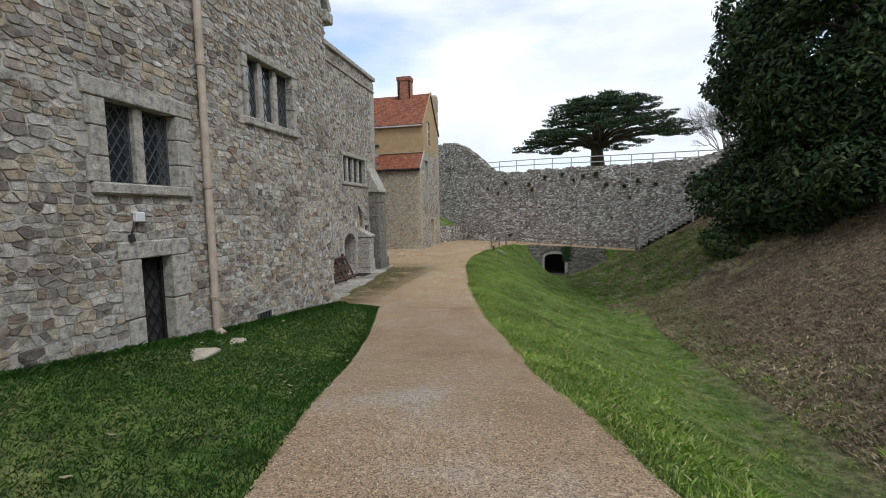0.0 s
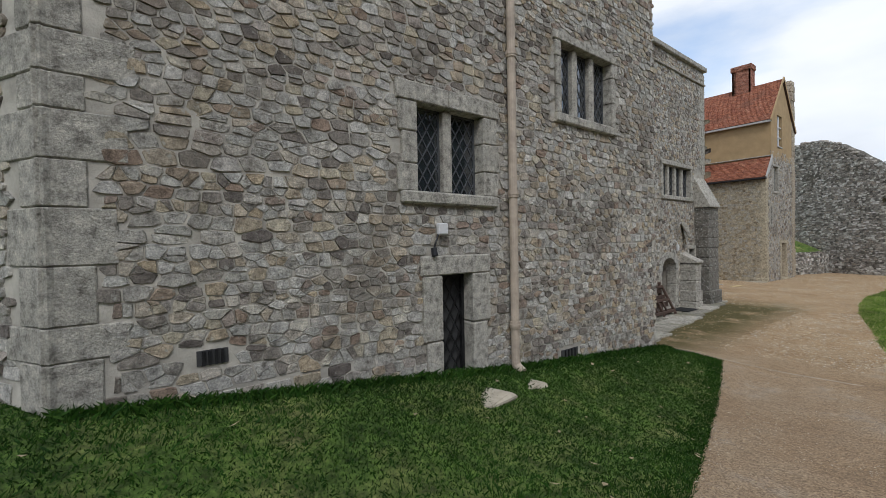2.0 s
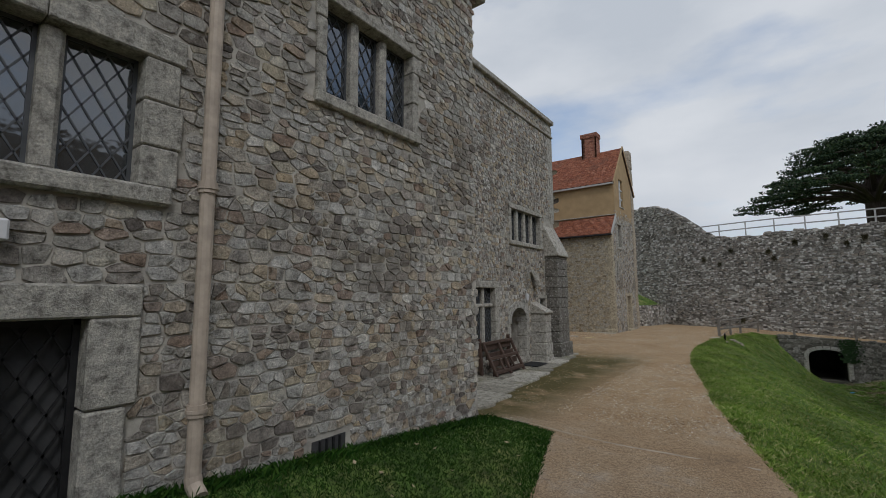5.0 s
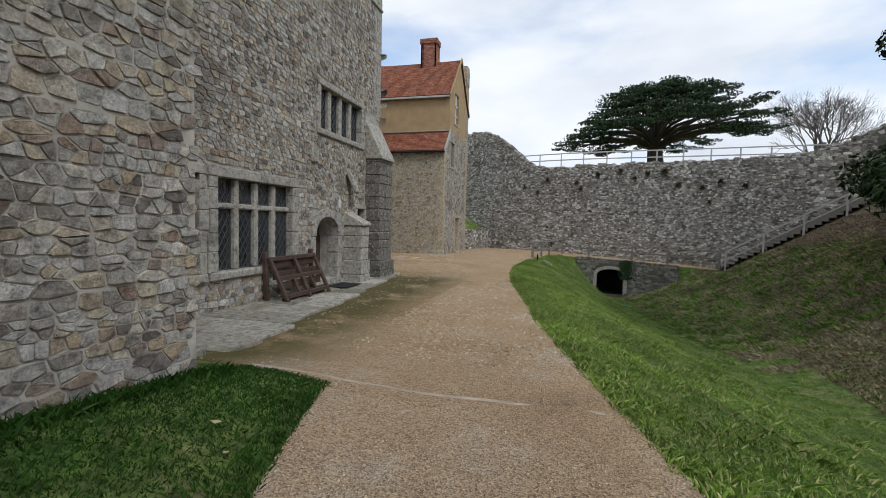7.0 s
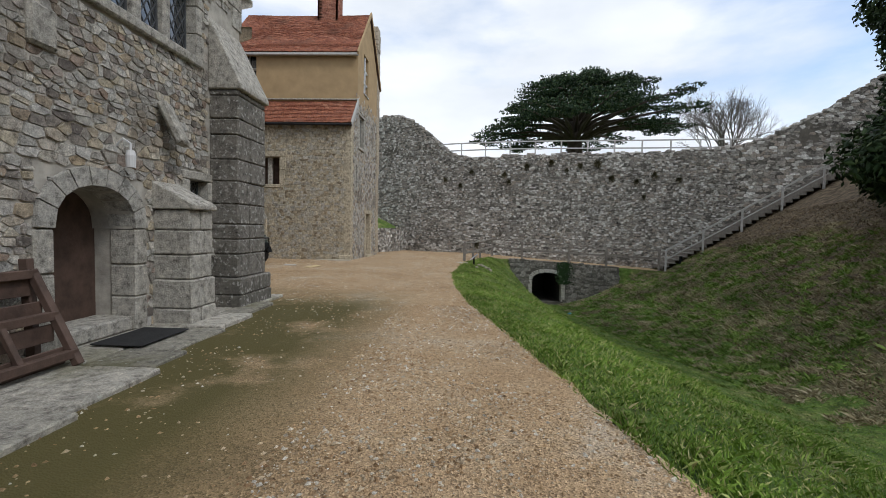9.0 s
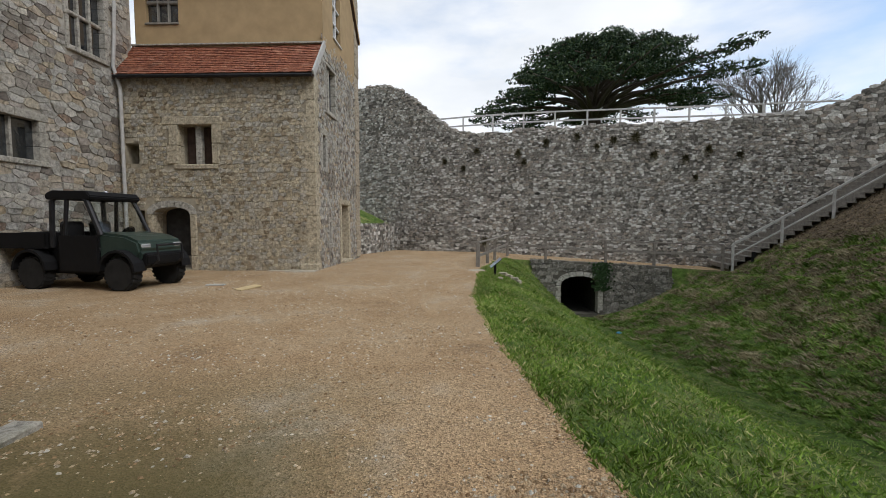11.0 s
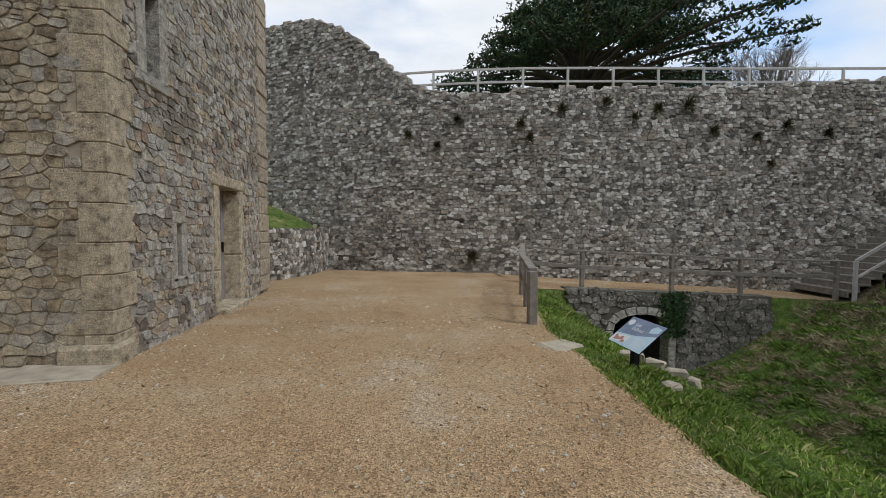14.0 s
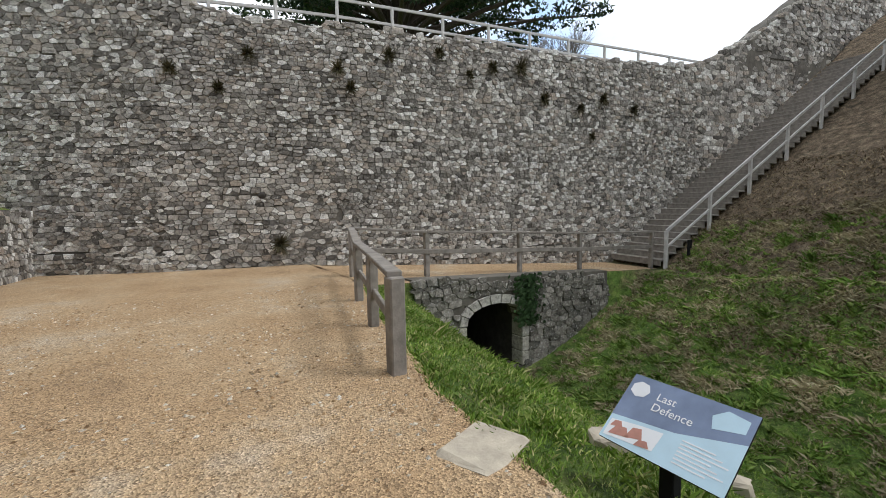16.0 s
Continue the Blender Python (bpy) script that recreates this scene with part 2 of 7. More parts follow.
def gravel_mat(name, stops):
    m, nt, b = mat_base(name, 0.95)
    big = noise_node(nt, 0.65, 9, 0.68)
    r = ramp(nt, stops)
    nt.links.new(big.outputs["Fac"], r.inputs[0])
    co = nt.nodes.new("ShaderNodeNewGeometry")
    v = nt.nodes.new("ShaderNodeTexVoronoi")
    v.inputs["Scale"].default_value = 88
    v.inputs["Randomness"].default_value = 1.0
    nt.links.new(co.outputs["Position"], v.inputs["Vector"])
    sp = nt.nodes.new("ShaderNodeSeparateColor")
    nt.links.new(v.outputs["Color"], sp.inputs[0])
    rv = ramp(nt, [(0.0, (0.42, 0.40, 0.38)), (0.4, (0.92, 0.91, 0.89)), (0.88, (1.2, 1.18, 1.13)), (1.0, (1.6, 1.62, 1.6))])
    nt.links.new(sp.outputs[0], rv.inputs[0])
    c = mixc(nt, 1.0, r.outputs[0], rv.outputs[0], "MULTIPLY")
    sep = nt.nodes.new("ShaderNodeSeparateXYZ")
    nt.links.new(co.outputs["Position"], sep.inputs[0])
    # pinker rolled gravel at the start of the walk, orange loose gravel in the yard
    mr = nt.nodes.new("ShaderNodeMapRange")
    mr.inputs[1].default_value, mr.inputs[2].default_value = 9.0, 15.0
    nt.links.new(sep.outputs[1], mr.inputs[0])
    c2 = mixc(nt, mr.outputs[0], mixc(nt, 1.0, c, (0.80, 0.82, 0.90), "MULTIPLY"), c)
    mo = noise_node(nt, 0.8, 5, 0.65)
    # moss and damp where the yard meets the recessed wall
    mx = nt.nodes.new("ShaderNodeMapRange")
    mx.inputs[1].default_value, mx.inputs[2].default_value = -4.5, -5.7
    nt.links.new(sep.outputs[0], mx.inputs[0])
    my = nt.nodes.new("ShaderNodeMapRange")
    my.inputs[1].default_value, my.inputs[2].default_value = 22.0, 19.5
    nt.links.new(sep.outputs[1], my.inputs[0])
    mxy = nt.nodes.new("ShaderNodeMath")
    mxy.operation = "MULTIPLY"
    nt.links.new(mx.outputs[0], mxy.inputs[0])
    nt.links.new(my.outputs[0], mxy.inputs[1])
    mm = nt.nodes.new("ShaderNodeMath")
    mm.operation = "MULTIPLY"
    nt.links.new(mxy.outputs[0], mm.inputs[0])
    rm = ramp(nt, [(0.26, (0, 0, 0)), (0.46, (0.96, 0.96, 0.96))])
    nt.links.new(mo.outputs["Fac"], rm.inputs[0])
    nt.links.new(rm.outputs[0], mm.inputs[1])
    c3 = mixc(nt, mm.outputs[0], c2, (0.085, 0.074, 0.022))
    nt.links.new(c3, b.inputs["Base Color"])
    bump(nt, b, v.outputs["Distance"], 0.8, 0.012)
    return m


M_gravel = gravel_mat("golden gravel", [(0.28, (0.25, 0.175, 0.105)), (0.42, (0.38, 0.262, 0.15)), (0.55, (0.42, 0.305, 0.185)), (0.72, (0.47, 0.40, 0.31))])
M_pebble = stone_mat("loose pebble", [(0, (0.27, 0.165, 0.085)), (0.4, (0.45, 0.315, 0.18)), (0.75, (0.55, 0.45, 0.31)), (1, (0.66, 0.63, 0.56))], dirt_at=0.7)


def turf_mat():
    m, nt, b = mat_base("turf", 0.95)
    co = nt.nodes.new("ShaderNodeNewGeometry")
    n1 = noise_node(nt, 1.6, 8, 0.72)
    n2 = noise_node(nt, 26, 6, 0.8)
    g = ramp(nt, [(0.28, (0.042, 0.08, 0.014)), (0.47, (0.085, 0.145, 0.026)), (0.6, (0.15, 0.18, 0.055)), (0.72, (0.30, 0.26, 0.14))])
    nt.links.new(n1.outputs["Fac"], g.inputs[0])
    # dry litter browns, darkened further for the shade under the evergreen tree
    d = ramp(nt, [(0.25, (0.06, 0.045, 0.03)), (0.5, (0.13, 0.098, 0.068)), (0.75, (0.25, 0.2, 0.14))])
    n3 = noise_node(nt, 3.5, 6, 0.7)
    nt.links.new(n3.outputs["Fac"], d.inputs[0])
    sep = nt.nodes.new("ShaderNodeSeparateXYZ")
    nt.links.new(co.outputs["Position"], sep.inputs[0])
    # dry leaf-strewn bank of the motte: grows with the distance up the bank
    add = nt.nodes.new("ShaderNodeMath")
    add.operation = "MULTIPLY_ADD"
    nt.links.new(n1.outputs["Fac"], add.inputs[0])
    add.inputs[1].default_value = 5.0
    nt.links.new(sep.outputs[0], add.inputs[2])
    mr = nt.nodes.new("ShaderNodeMapRange")
    mr.inputs[1].default_value, mr.inputs[2].default_value = 6.2, 8.6
    sh = nt.nodes.new("ShaderNodeMath")
    sh.operation = "MULTIPLY_ADD"
    nt.links.new(sep.outputs[1], sh.inputs[0])
    sh.inputs[1].default_value = -0.1
    nt.links.new(add.outputs[0], sh.inputs[2])
    off = nt.nodes.new("ShaderNodeMath")
    off.operation = "ADD"
    off.inputs[1].default_value = 1.8
    nt.links.new(sh.outputs[0], off.inputs[0])
    nt.links.new(off.outputs[0], mr.inputs[0])
    my = nt.nodes.new("ShaderNodeMapRange")
    my.inputs[1].default_value, my.inputs[2].default_value = 46.0, 43.0
    nt.links.new(sep.outputs[1], my.inputs[0])
    ml = nt.nodes.new("ShaderNodeMath")
    ml.operation = "MULTIPLY"
    nt.links.new(mr.outputs[0], ml.inputs[0])
    nt.links.new(my.outputs[0], ml.inputs[1])
    c = mixc(nt, ml.outputs[0], g.outputs[0], d.outputs[0])
    n6 = noise_node(nt, 5.5, 6, 0.7)
    r6 = ramp(nt, [(0.36, (0.45, 0.48, 0.42)), (0.62, (1.45, 1.42, 1.4))])
    nt.links.new(n6.outputs["Fac"], r6.inputs[0])
    c = mixc(nt, 1.0, c, r6.outputs[0], "MULTIPLY")
    r2 = ramp(nt, [(0.3, (0.4, 0.4, 0.4)), (0.7, (1.6, 1.6, 1.55))])
    nt.links.new(n2.outputs["Fac"], r2.inputs[0])
    c = mixc(nt, 1.0, c, r2.outputs[0], "MULTIPLY")
    nt.links.new(c, b.inputs["Base Color"])
    bump(nt, b, n2.outputs["Fac"], 0.9, 0.05)
    return m


M_turf = turf_mat()


def leaf_mat(name, stops, rough=0.6):
    m, nt, b = mat_base(name, rough)
    rnd = nt.nodes.new("ShaderNodeNewGeometry").outputs["Random Per Island"]
    r = ramp(nt, stops)
    nt.links.new(rnd, r.inputs[0])
    n = noise_node(nt, 0.7, 3, 0.5)
    r2 = ramp(nt, [(0.35, (0.7, 0.7, 0.7)), (0.65, (1.25, 1.25, 1.2))])
    nt.links.new(n.outputs["Fac"], r2.inputs[0])
    nt.links.new(mixc(nt, 1.0, r.outputs[0], r2.outputs[0], "MULTIPLY"), b.inputs["Base Color"])
    b.inputs["Specular IOR Level"].default_value = 0.1
    return m


M_grass = leaf_mat("grass blade", [(0, (0.085, 0.155, 0.022)), (0.5, (0.18, 0.285, 0.046)), (0.78, (0.28, 0.365, 0.09)), (1, (0.5, 0.45, 0.24))])
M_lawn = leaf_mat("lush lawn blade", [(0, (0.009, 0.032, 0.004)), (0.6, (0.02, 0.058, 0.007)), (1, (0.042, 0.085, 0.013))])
M_dry = leaf_mat("dry grass and leaves", [(0, (0.09, 0.065, 0.042)), (0.5, (0.2, 0.15, 0.1)), (1, (0.40, 0.33, 0.22))], 0.9)
M_straw = leaf_mat("dead grass", [(0, (0.2, 0.165, 0.09)), (0.5, (0.36, 0.31, 0.19)), (1, (0.5, 0.45, 0.3))], 0.9)
M_oak = leaf_mat("evergreen leaf", [(0, (0.014, 0.026, 0.012)), (0.5, (0.03, 0.052, 0.022)), (0.9, (0.055, 0.085, 0.033)), (1, (0.10, 0.12, 0.05))])
M_cedar = leaf_mat("cedar needles", [(0, (0.014, 0.03, 0.016)), (0.6, (0.032, 0.058, 0.028)), (1, (0.065, 0.09, 0.035))])
M_tuft = leaf_mat("dark withered wall plant", [(0, (0.045, 0.045, 0.022)), (0.6, (0.09, 0.08, 0.045)), (1, (0.17, 0.14, 0.09))])
M_weed = leaf_mat("broad weed leaf", [(0, (0.08, 0.15, 0.028)), (0.5, (0.16, 0.26, 0.05)), (1, (0.28, 0.36, 0.1))])
M_ivy = leaf_mat("ivy leaf", [(0, (0.015, 0.03, 0.012)), (1, (0.04, 0.075, 0.03))])


# ---------------- mesh helpers ----------------
def mesh_ob(name, verts, faces, material, parent=None, label="", kind="", smooth=False):
    me = bpy.data.meshes.new(name)
    me.from_pydata(verts, [], faces)
    me.materials.append(material)
    if smooth:
        me.polygons.foreach_set("use_smooth", [True] * len(me.polygons))
    me.update()
    ob = new(name, me)
    ob.parent = parent
    if parent is not None and parent.type == "EMPTY":
        ob.matrix_parent_inverse = Matrix.Translation(-parent.location)
    if label or kind:
        tagged(ob, label, kind=kind)
    return ob


def part(name, bm, material, parent=None, label=""):
    me = bpy.data.meshes.new(name)
    bmesh.ops.recalc_face_normals(bm, faces=bm.faces)
    bm.to_mesh(me)
    bm.free()
    me.materials.append(material)
    ob = new(name, me)
    ob.parent = parent
    if parent is not None and parent.type == "EMPTY":
        ob.matrix_parent_inverse = Matrix.Translation(-parent.location)
    if label:
        tagged(ob, label)
    return ob


def empty(name, label, category, at=(0, 0, 0), group="", kind=""):
    ob = new(name)
    ob.location = at
    return tagged(ob, label, category, group, kind)


def box(bm, x0, x1, y0, y1, z0, z1, bev=0.0, m=None):
    r = bmesh.ops.create_cube(bm, size=1.0, matrix=Matrix.Translation(((x0 + x1) / 2, (y0 + y1) / 2, (z0 + z1) / 2)) @ Matrix.Diagonal((abs(x1 - x0), abs(y1 - y0), abs(z1 - z0), 1)))
    vs = r["verts"]
    if bev:
        es = list({e for v in vs for e in v.link_edges})
        rb = bmesh.ops.bevel(bm, geom=es, offset=bev, segments=1, affect="EDGES", clamp_overlap=True)
        vs = list({v for f in rb["faces"] for v in f.verts} | {v for v in vs if v.is_valid})
    if m is not None:
        bmesh.ops.transform(bm, matrix=m, verts=[v for v in vs if v.is_valid])
    return vs


def beam(bm, a, b, w, h, bev=0.006, up=(0, 0, 1)):
    a, b = Vector(a), Vector(b)
    d = b - a
    q = d.to_track_quat("X", "Z").to_matrix().to_4x4()
    box(bm, 0, d.length, -w / 2, w / 2, -h / 2, h / 2, bev, Matrix.Translation(a) @ q)


def tube(bm, pts, r0, r1=None, sides=8):
    r1 = r0 if r1 is None else r1
    pts = [Vector(p) for p in pts]
    rings = []
    for i, p in enumerate(pts):
        d = (pts[min(i + 1, len(pts) - 1)] - pts[max(i - 1, 0)]).normalized()
        a = d.orthogonal().normalized()
        b = d.cross(a)
        if i and (rings[-1][0].co - pts[i - 1]).length:
            a0 = (rings[-1][0].co - pts[i - 1]).normalized()
            a = (a0 - d * a0.dot(d)).normalized()
            b = d.cross(a)
        r = r0 + (r1 - r0) * i / max(1, len(pts) - 1)
        rings.append([bm.verts.new(p + (a * math.cos(k * math.tau / sides) + b * math.sin(k * math.tau / sides)) * r) for k in range(sides)])
    for u, v in zip(rings, rings[1:]):
        for k in range(sides):
            bm.faces.new((u[k], u[(k + 1) % sides], v[(k + 1) % sides], v[k]))
    bm.faces.new(rings[0][::-1])
    bm.faces.new(rings[-1])


def lathe(bm, profile, m, sides=20):
    rings = [[bm.verts.new(m @ Vector((r * math.cos(k * math.tau / sides), r * math.sin(k * math.tau / sides), z))) for k in range(sides)] for r, z in profile]
    for u, v in zip(rings, rings[1:]):
        for k in range(sides):
            bm.faces.new((u[k], u[(k + 1) % sides], v[(k + 1) % sides], v[k]))
    bm.faces.new(rings[0][::-1])
    bm.faces.new(rings[-1])


def curve_at(pts, v):
    return float(np.interp(v, [p[0] for p in pts], [p[1] for p in pts]))


# ---------------- the lie of the land ----------------
PATH_Z = [(-60, 2.0), (-10, 1.5), (0, 1.12), (1.6, 1.07), (3.7, 0.93), (6, 0.5), (8, 0.27), (10, 0.17), (12, 0.1), (20, 0.03), (30, 0.0), (36, -0.08), (42, -0.12)]
WALL_Z = [(-60, 2.2), (-5, 1.62), (1.5, 1.37), (6, 0.81), (10, 0.41), (11.5, 0.12), (12, 0.1), (60, 0.0)]
PATH_R = [(-40, 3.0), (-6, 2.3), (0, 1.2), (2.5, 0.68), (3.3, 0.45), (5, -0.03), (8.3, -0.8), (10, -1.38), (12.5, -1.98), (14.5, -2.5), (17, -2.95),
          (20.4, -3.6), (23, -3.92), (26, -4.05), (29.5, -3.75), (31.5, -3.55), (34, -2.9), (37, -2.0)]
GRASS_L = [(-40, 0.4), (-6, -0.6), (0, -1.5), (2.1, -1.8), (3.6, -2.2), (6.2, -2.95), (8.9, -3.72), (10.7, -4.28)]
DITCH_X = [(-40, 5.5), (0, 4.2), (5.6, 3.6), (12, 3.2), (20, 2.7), (25, 2.0), (31, 1.3), (36.4, 0.95)]
DITCH_Z = [(-40, -0.6), (0, -0.9), (5.6, -1.1), (12, -1.5), (20, -1.95), (30, -2.45), (36.4, -2.68)]
WALL_LINE = [(-30.0, 52.0), (-14.0, 45.5), (-8.6, 42.4), (-5.4, 40.9), (-1.4, 39.85), (2.8, 39.1), (7.0, 38.45), (12.0, 37.5), (19.5, 36.0), (26.0, 34.6), (40.0, 31.5)]
FACE_Y = 36.42


def smooth(a, b, x):
    t = min(1.0, max(0.0, (x - a) / (b - a)))
    return t * t * (3 - 2 * t)


def wall_y(x):
    return curve_at(WALL_LINE, x)


def bank_rise(d):
    return 0.12 * d + 0.055 * d * d if d < 4.55 else 1.685 + 0.64 * (d - 4.55)


def stair_z(x):
    return -0.55 + 0.64 * (x - 7.3)


def ground_z(x, y):
    zp = curve_at(PATH_Z, y)
    if y > wall_y(x) + 1.5:
        return 4.9
    if x < -3.2 and y < 12.0:
        return zp + (curve_at(WALL_Z, y) - zp) * smooth(-3.2, -5.1, x) if x > -5.1 else curve_at(WALL_Z, y)
    xr = curve_at(PATH_R, y)
    if x <= xr:
        return zp
    xd, zd = curve_at(DITCH_X, y), curve_at(DITCH_Z, y)
    if y > FACE_Y:
        z = -0.16 - 0.055 * max(0.0, x + 2.0)
        return max(z, stair_z(x) - 0.3) if x > 6.9 else z
    if x < xd:
        s = (x - xr) / (xd - xr)
        z = zp + (zd - zp) * (0.25 * s + 0.75 * smooth(0.05, 1.0, s))
    else:
        z = zd + bank_rise(x - xd) - 0.08 * smooth(0, 0.6, x - xd)
    if y > 21 and x > xd:
        e = max(0.0, 35.3 - y)
        z = min(z, max(stair_z(x), -0.6) - 0.12 + 0.06 * e + 0.009 * e * e)
    z += 0.05 * noise.noise(Vector((x * 0.9, y * 0.9, 0))) * smooth(0, 0.8, x - xr)
    return min(z, 14.0 + 0.3 * noise.noise(Vector((x * 0.2, y * 0.2, 5))))


def spaced(lo, hi, step, far):
    core = list(np.arange(lo, hi + 1e-6, step))
    out, d = [], step
    v = hi
    while v < far:
        d *= 1.5
        v += d
        out.append(v)
    pre, d, v = [], step, lo
    while v > -far:
        d *= 1.5
        v -= d
        pre.append(v)
    return pre[::-1] + core + out


def build_ground():
    xs = spaced(-17.0, 22.0, 0.3, 900.0)
    ys = sorted(set([round(v, 3) for v in spaced(-8.0, 44.0, 0.32, 900.0) if not 36.2 < v < 36.7] + [36.3, FACE_Y, FACE_Y + 0.04, 36.7]))
    path_cells = []
    verts = []
    for y in ys:
        for x in xs:
            z = ground_z(x, y)
            xl = curve_at(GRASS_L, y) if y < 10.72 else -99
            if xl - 0.12 < x < curve_at(PATH_R, y) + 0.05:
                z -= 0.03
            verts.append((x, y, z))
    n = len(xs)
    faces = []
    for j in range(len(ys) - 1):
        for i in range(n - 1):
            if FACE_Y - 0.01 < ys[j] < FACE_Y + 0.03 and xs[i + 1] > 0.0 and xs[i] < 1.85:
                continue
            a = j * n + i
            faces.append((a, a + 1, a + n + 1, a + n))
    g = mesh_ob("ground", verts, faces, M_turf, smooth=True)
    return tagged(g, "rough green turf with a ditch and a dry leaf-strewn bank", "ground", kind="structure")


build_ground()


def build_path():
    ys = list(np.arange(-30, 0, 1.0)) + list(np.arange(0, 42.6, 0.22))
    verts, faces, rows_i = [], [], []
    m = 40
    for y in ys:
        xr = curve_at(PATH_R, y) + 0.06 * noise.noise(Vector((3.0, y * 1.7, 1.0))) + 0.03 * noise.noise(Vector((3.0, y * 6, 1.0)))
        if y < 10.72:
            xl = curve_at(GRASS_L, y) + 0.03 * noise.noise(Vector((9.0, y * 3, 1.0)))
        elif y < 20.9:
            xl = -8.2
        else:
            xl = -15.0
        row = []
        for i in range(m + 1):
            x = xl + (xr - xl) * i / m
            yy = y if y < 38 else min(y, wall_y(x) + 0.3)
            row.append(len(verts))
            edge = smooth(0, 0.03, i / m) * smooth(0, 0.03, 1 - i / m)
            verts.append((x, yy, ground_z(x, yy) + 0.012 * edge - 0.004 + 0.012 * noise.noise(Vector((x * 1.2, y * 1.2, 7)))))
        rows_i.append(row)
    for a, b in zip(rows_i, rows_i[1:]):
        for i in range(m):
            faces.append((a[i], a[i + 1], b[i + 1], b[i]))
    p = mesh_ob("path", verts, faces, M_gravel, smooth=True)
    tagged(p, "golden-brown gravel path widening into a yard", "gravel path", kind="structure")
    verts, faces = [], []
    for j in range(15):
        for i in range(41):
            x = -2.2 + 9.5 * i / 40
            y = 36.46 + (wall_y(x) + 0.2 - 36.46) * j / 14
            verts.append((x, y, ground_z(x, max(y, FACE_Y + 0.05)) + 0.012))
    for j in range(14):
        for i in range(40):
            a = j * 41 + i
            faces.append((a, a + 1, a + 42, a + 41))
    c = mesh_ob("causeway", verts, faces, M_gravel, smooth=True)
    tagged(c, "gravel causeway over the culvert below the wall", "gravel path", kind="structure")


build_path()


# ---------------- masonry ----------------
def wall_frame(a, b):
    """Wall coordinates: u from a to b, outward normal to the right-hand side of a->b."""
    a, b = Vector((*a, 0)), Vector((*b, 0))
    d = (b - a).normalized()
    nrm = Vector((d.y, -d.x, 0))
    return a, d, nrm, (b - a).length


def wall_mesh(name, a, b, z0, top, thick, openings, material, parent, label="", grow=0.03):
    """A wall with real openings. top: list of (u, z). openings: (u0, u1, v0, v1)."""
    o, d, nrm, length = wall_frame(a, b)
    openings = [(q[0] - grow, q[1] + grow, q[2] - grow, q[3] + grow) for q in openings]
    us = sorted(set([0.0, length] + [p[0] for p in top if 0 < p[0] < length] + [v for q in openings for v in q[:2]]))
    vs_all = sorted(set([z0] + [v for q in openings for v in q[2:4]]))
    verts, faces = [], []

    def P(u, z, k):
        verts.append(tuple(o + d * u + nrm * k + Vector((0, 0, z))))
        return len(verts) - 1

    def quad(p0, p1, p2, p3):
        faces.append((P(*p0), P(*p1), P(*p2), P(*p3)))

    for u0, u1 in zip(us, us[1:]):
        t0, t1 = curve_at(top, u0), curve_at(top, u1)
        cut = [v for v in vs_all if v < min(t0, t1)] + [None]
        for v0, v1 in zip(cut, cut[1:]):
            um, vm = (u0 + u1) / 2, None if v1 is None else (v0 + v1) / 2
            if vm is not None and any(q[0] - 1e-6 < um < q[1] + 1e-6 and q[2] - 1e-6 < vm < q[3] + 1e-6 for q in openings):
                continue
            a1, b1 = (t0, t1) if v1 is None else (v1, v1)
            quad((u0, v0, 0), (u1, v0, 0), (u1, b1, 0), (u0, a1, 0))
            quad((u1, v0, -thick), (u0, v0, -thick), (u0, a1, -thick), (u1, b1, -thick))
        quad((u0, t0, 0), (u1, t1, 0), (u1, t1, -thick), (u0, t0, -thick))
    for u in (0.0, length):
        t = curve_at(top, u)
        quad((u, z0, 0), (u, t, 0), (u, t, -thick), (u, z0, -thick))
    for q in openings:
        u0, u1, v0, v1 = q[:4]
        quad((u0, v0, 0), (u1, v0, 0), (u1, v0, -thick), (u0, v0, -thick))
        quad((u0, v1, 0), (u1, v1, 0), (u1, v1, -thick), (u0, v1, -thick))
        quad((u0, v0, 0), (u0, v1, 0), (u0, v1, -thick), (u0, v0, -thick))
        quad((u1, v0, 0), (u1, v1, 0), (u1, v1, -thick), (u1, v0, -thick))
    return mesh_ob(name, verts, faces, material, parent, label)


def cut(poly, nx, ny, d):
    """The part of a convex polygon on which nx * u + ny * v <= d."""
    out = []
    pu, pv = poly[-1]
    pd = nx * pu + ny * pv - d
    for u, v in poly:
        e = nx * u + ny * v - d
        if (e <= 0) != (pd <= 0):
            f = pd / (pd - e)
            out.append((pu + (u - pu) * f, pv + (v - pv) * f))
        if e <= 0:
            out.append((u, v))
        pu, pv, pd = u, v, e
    return out


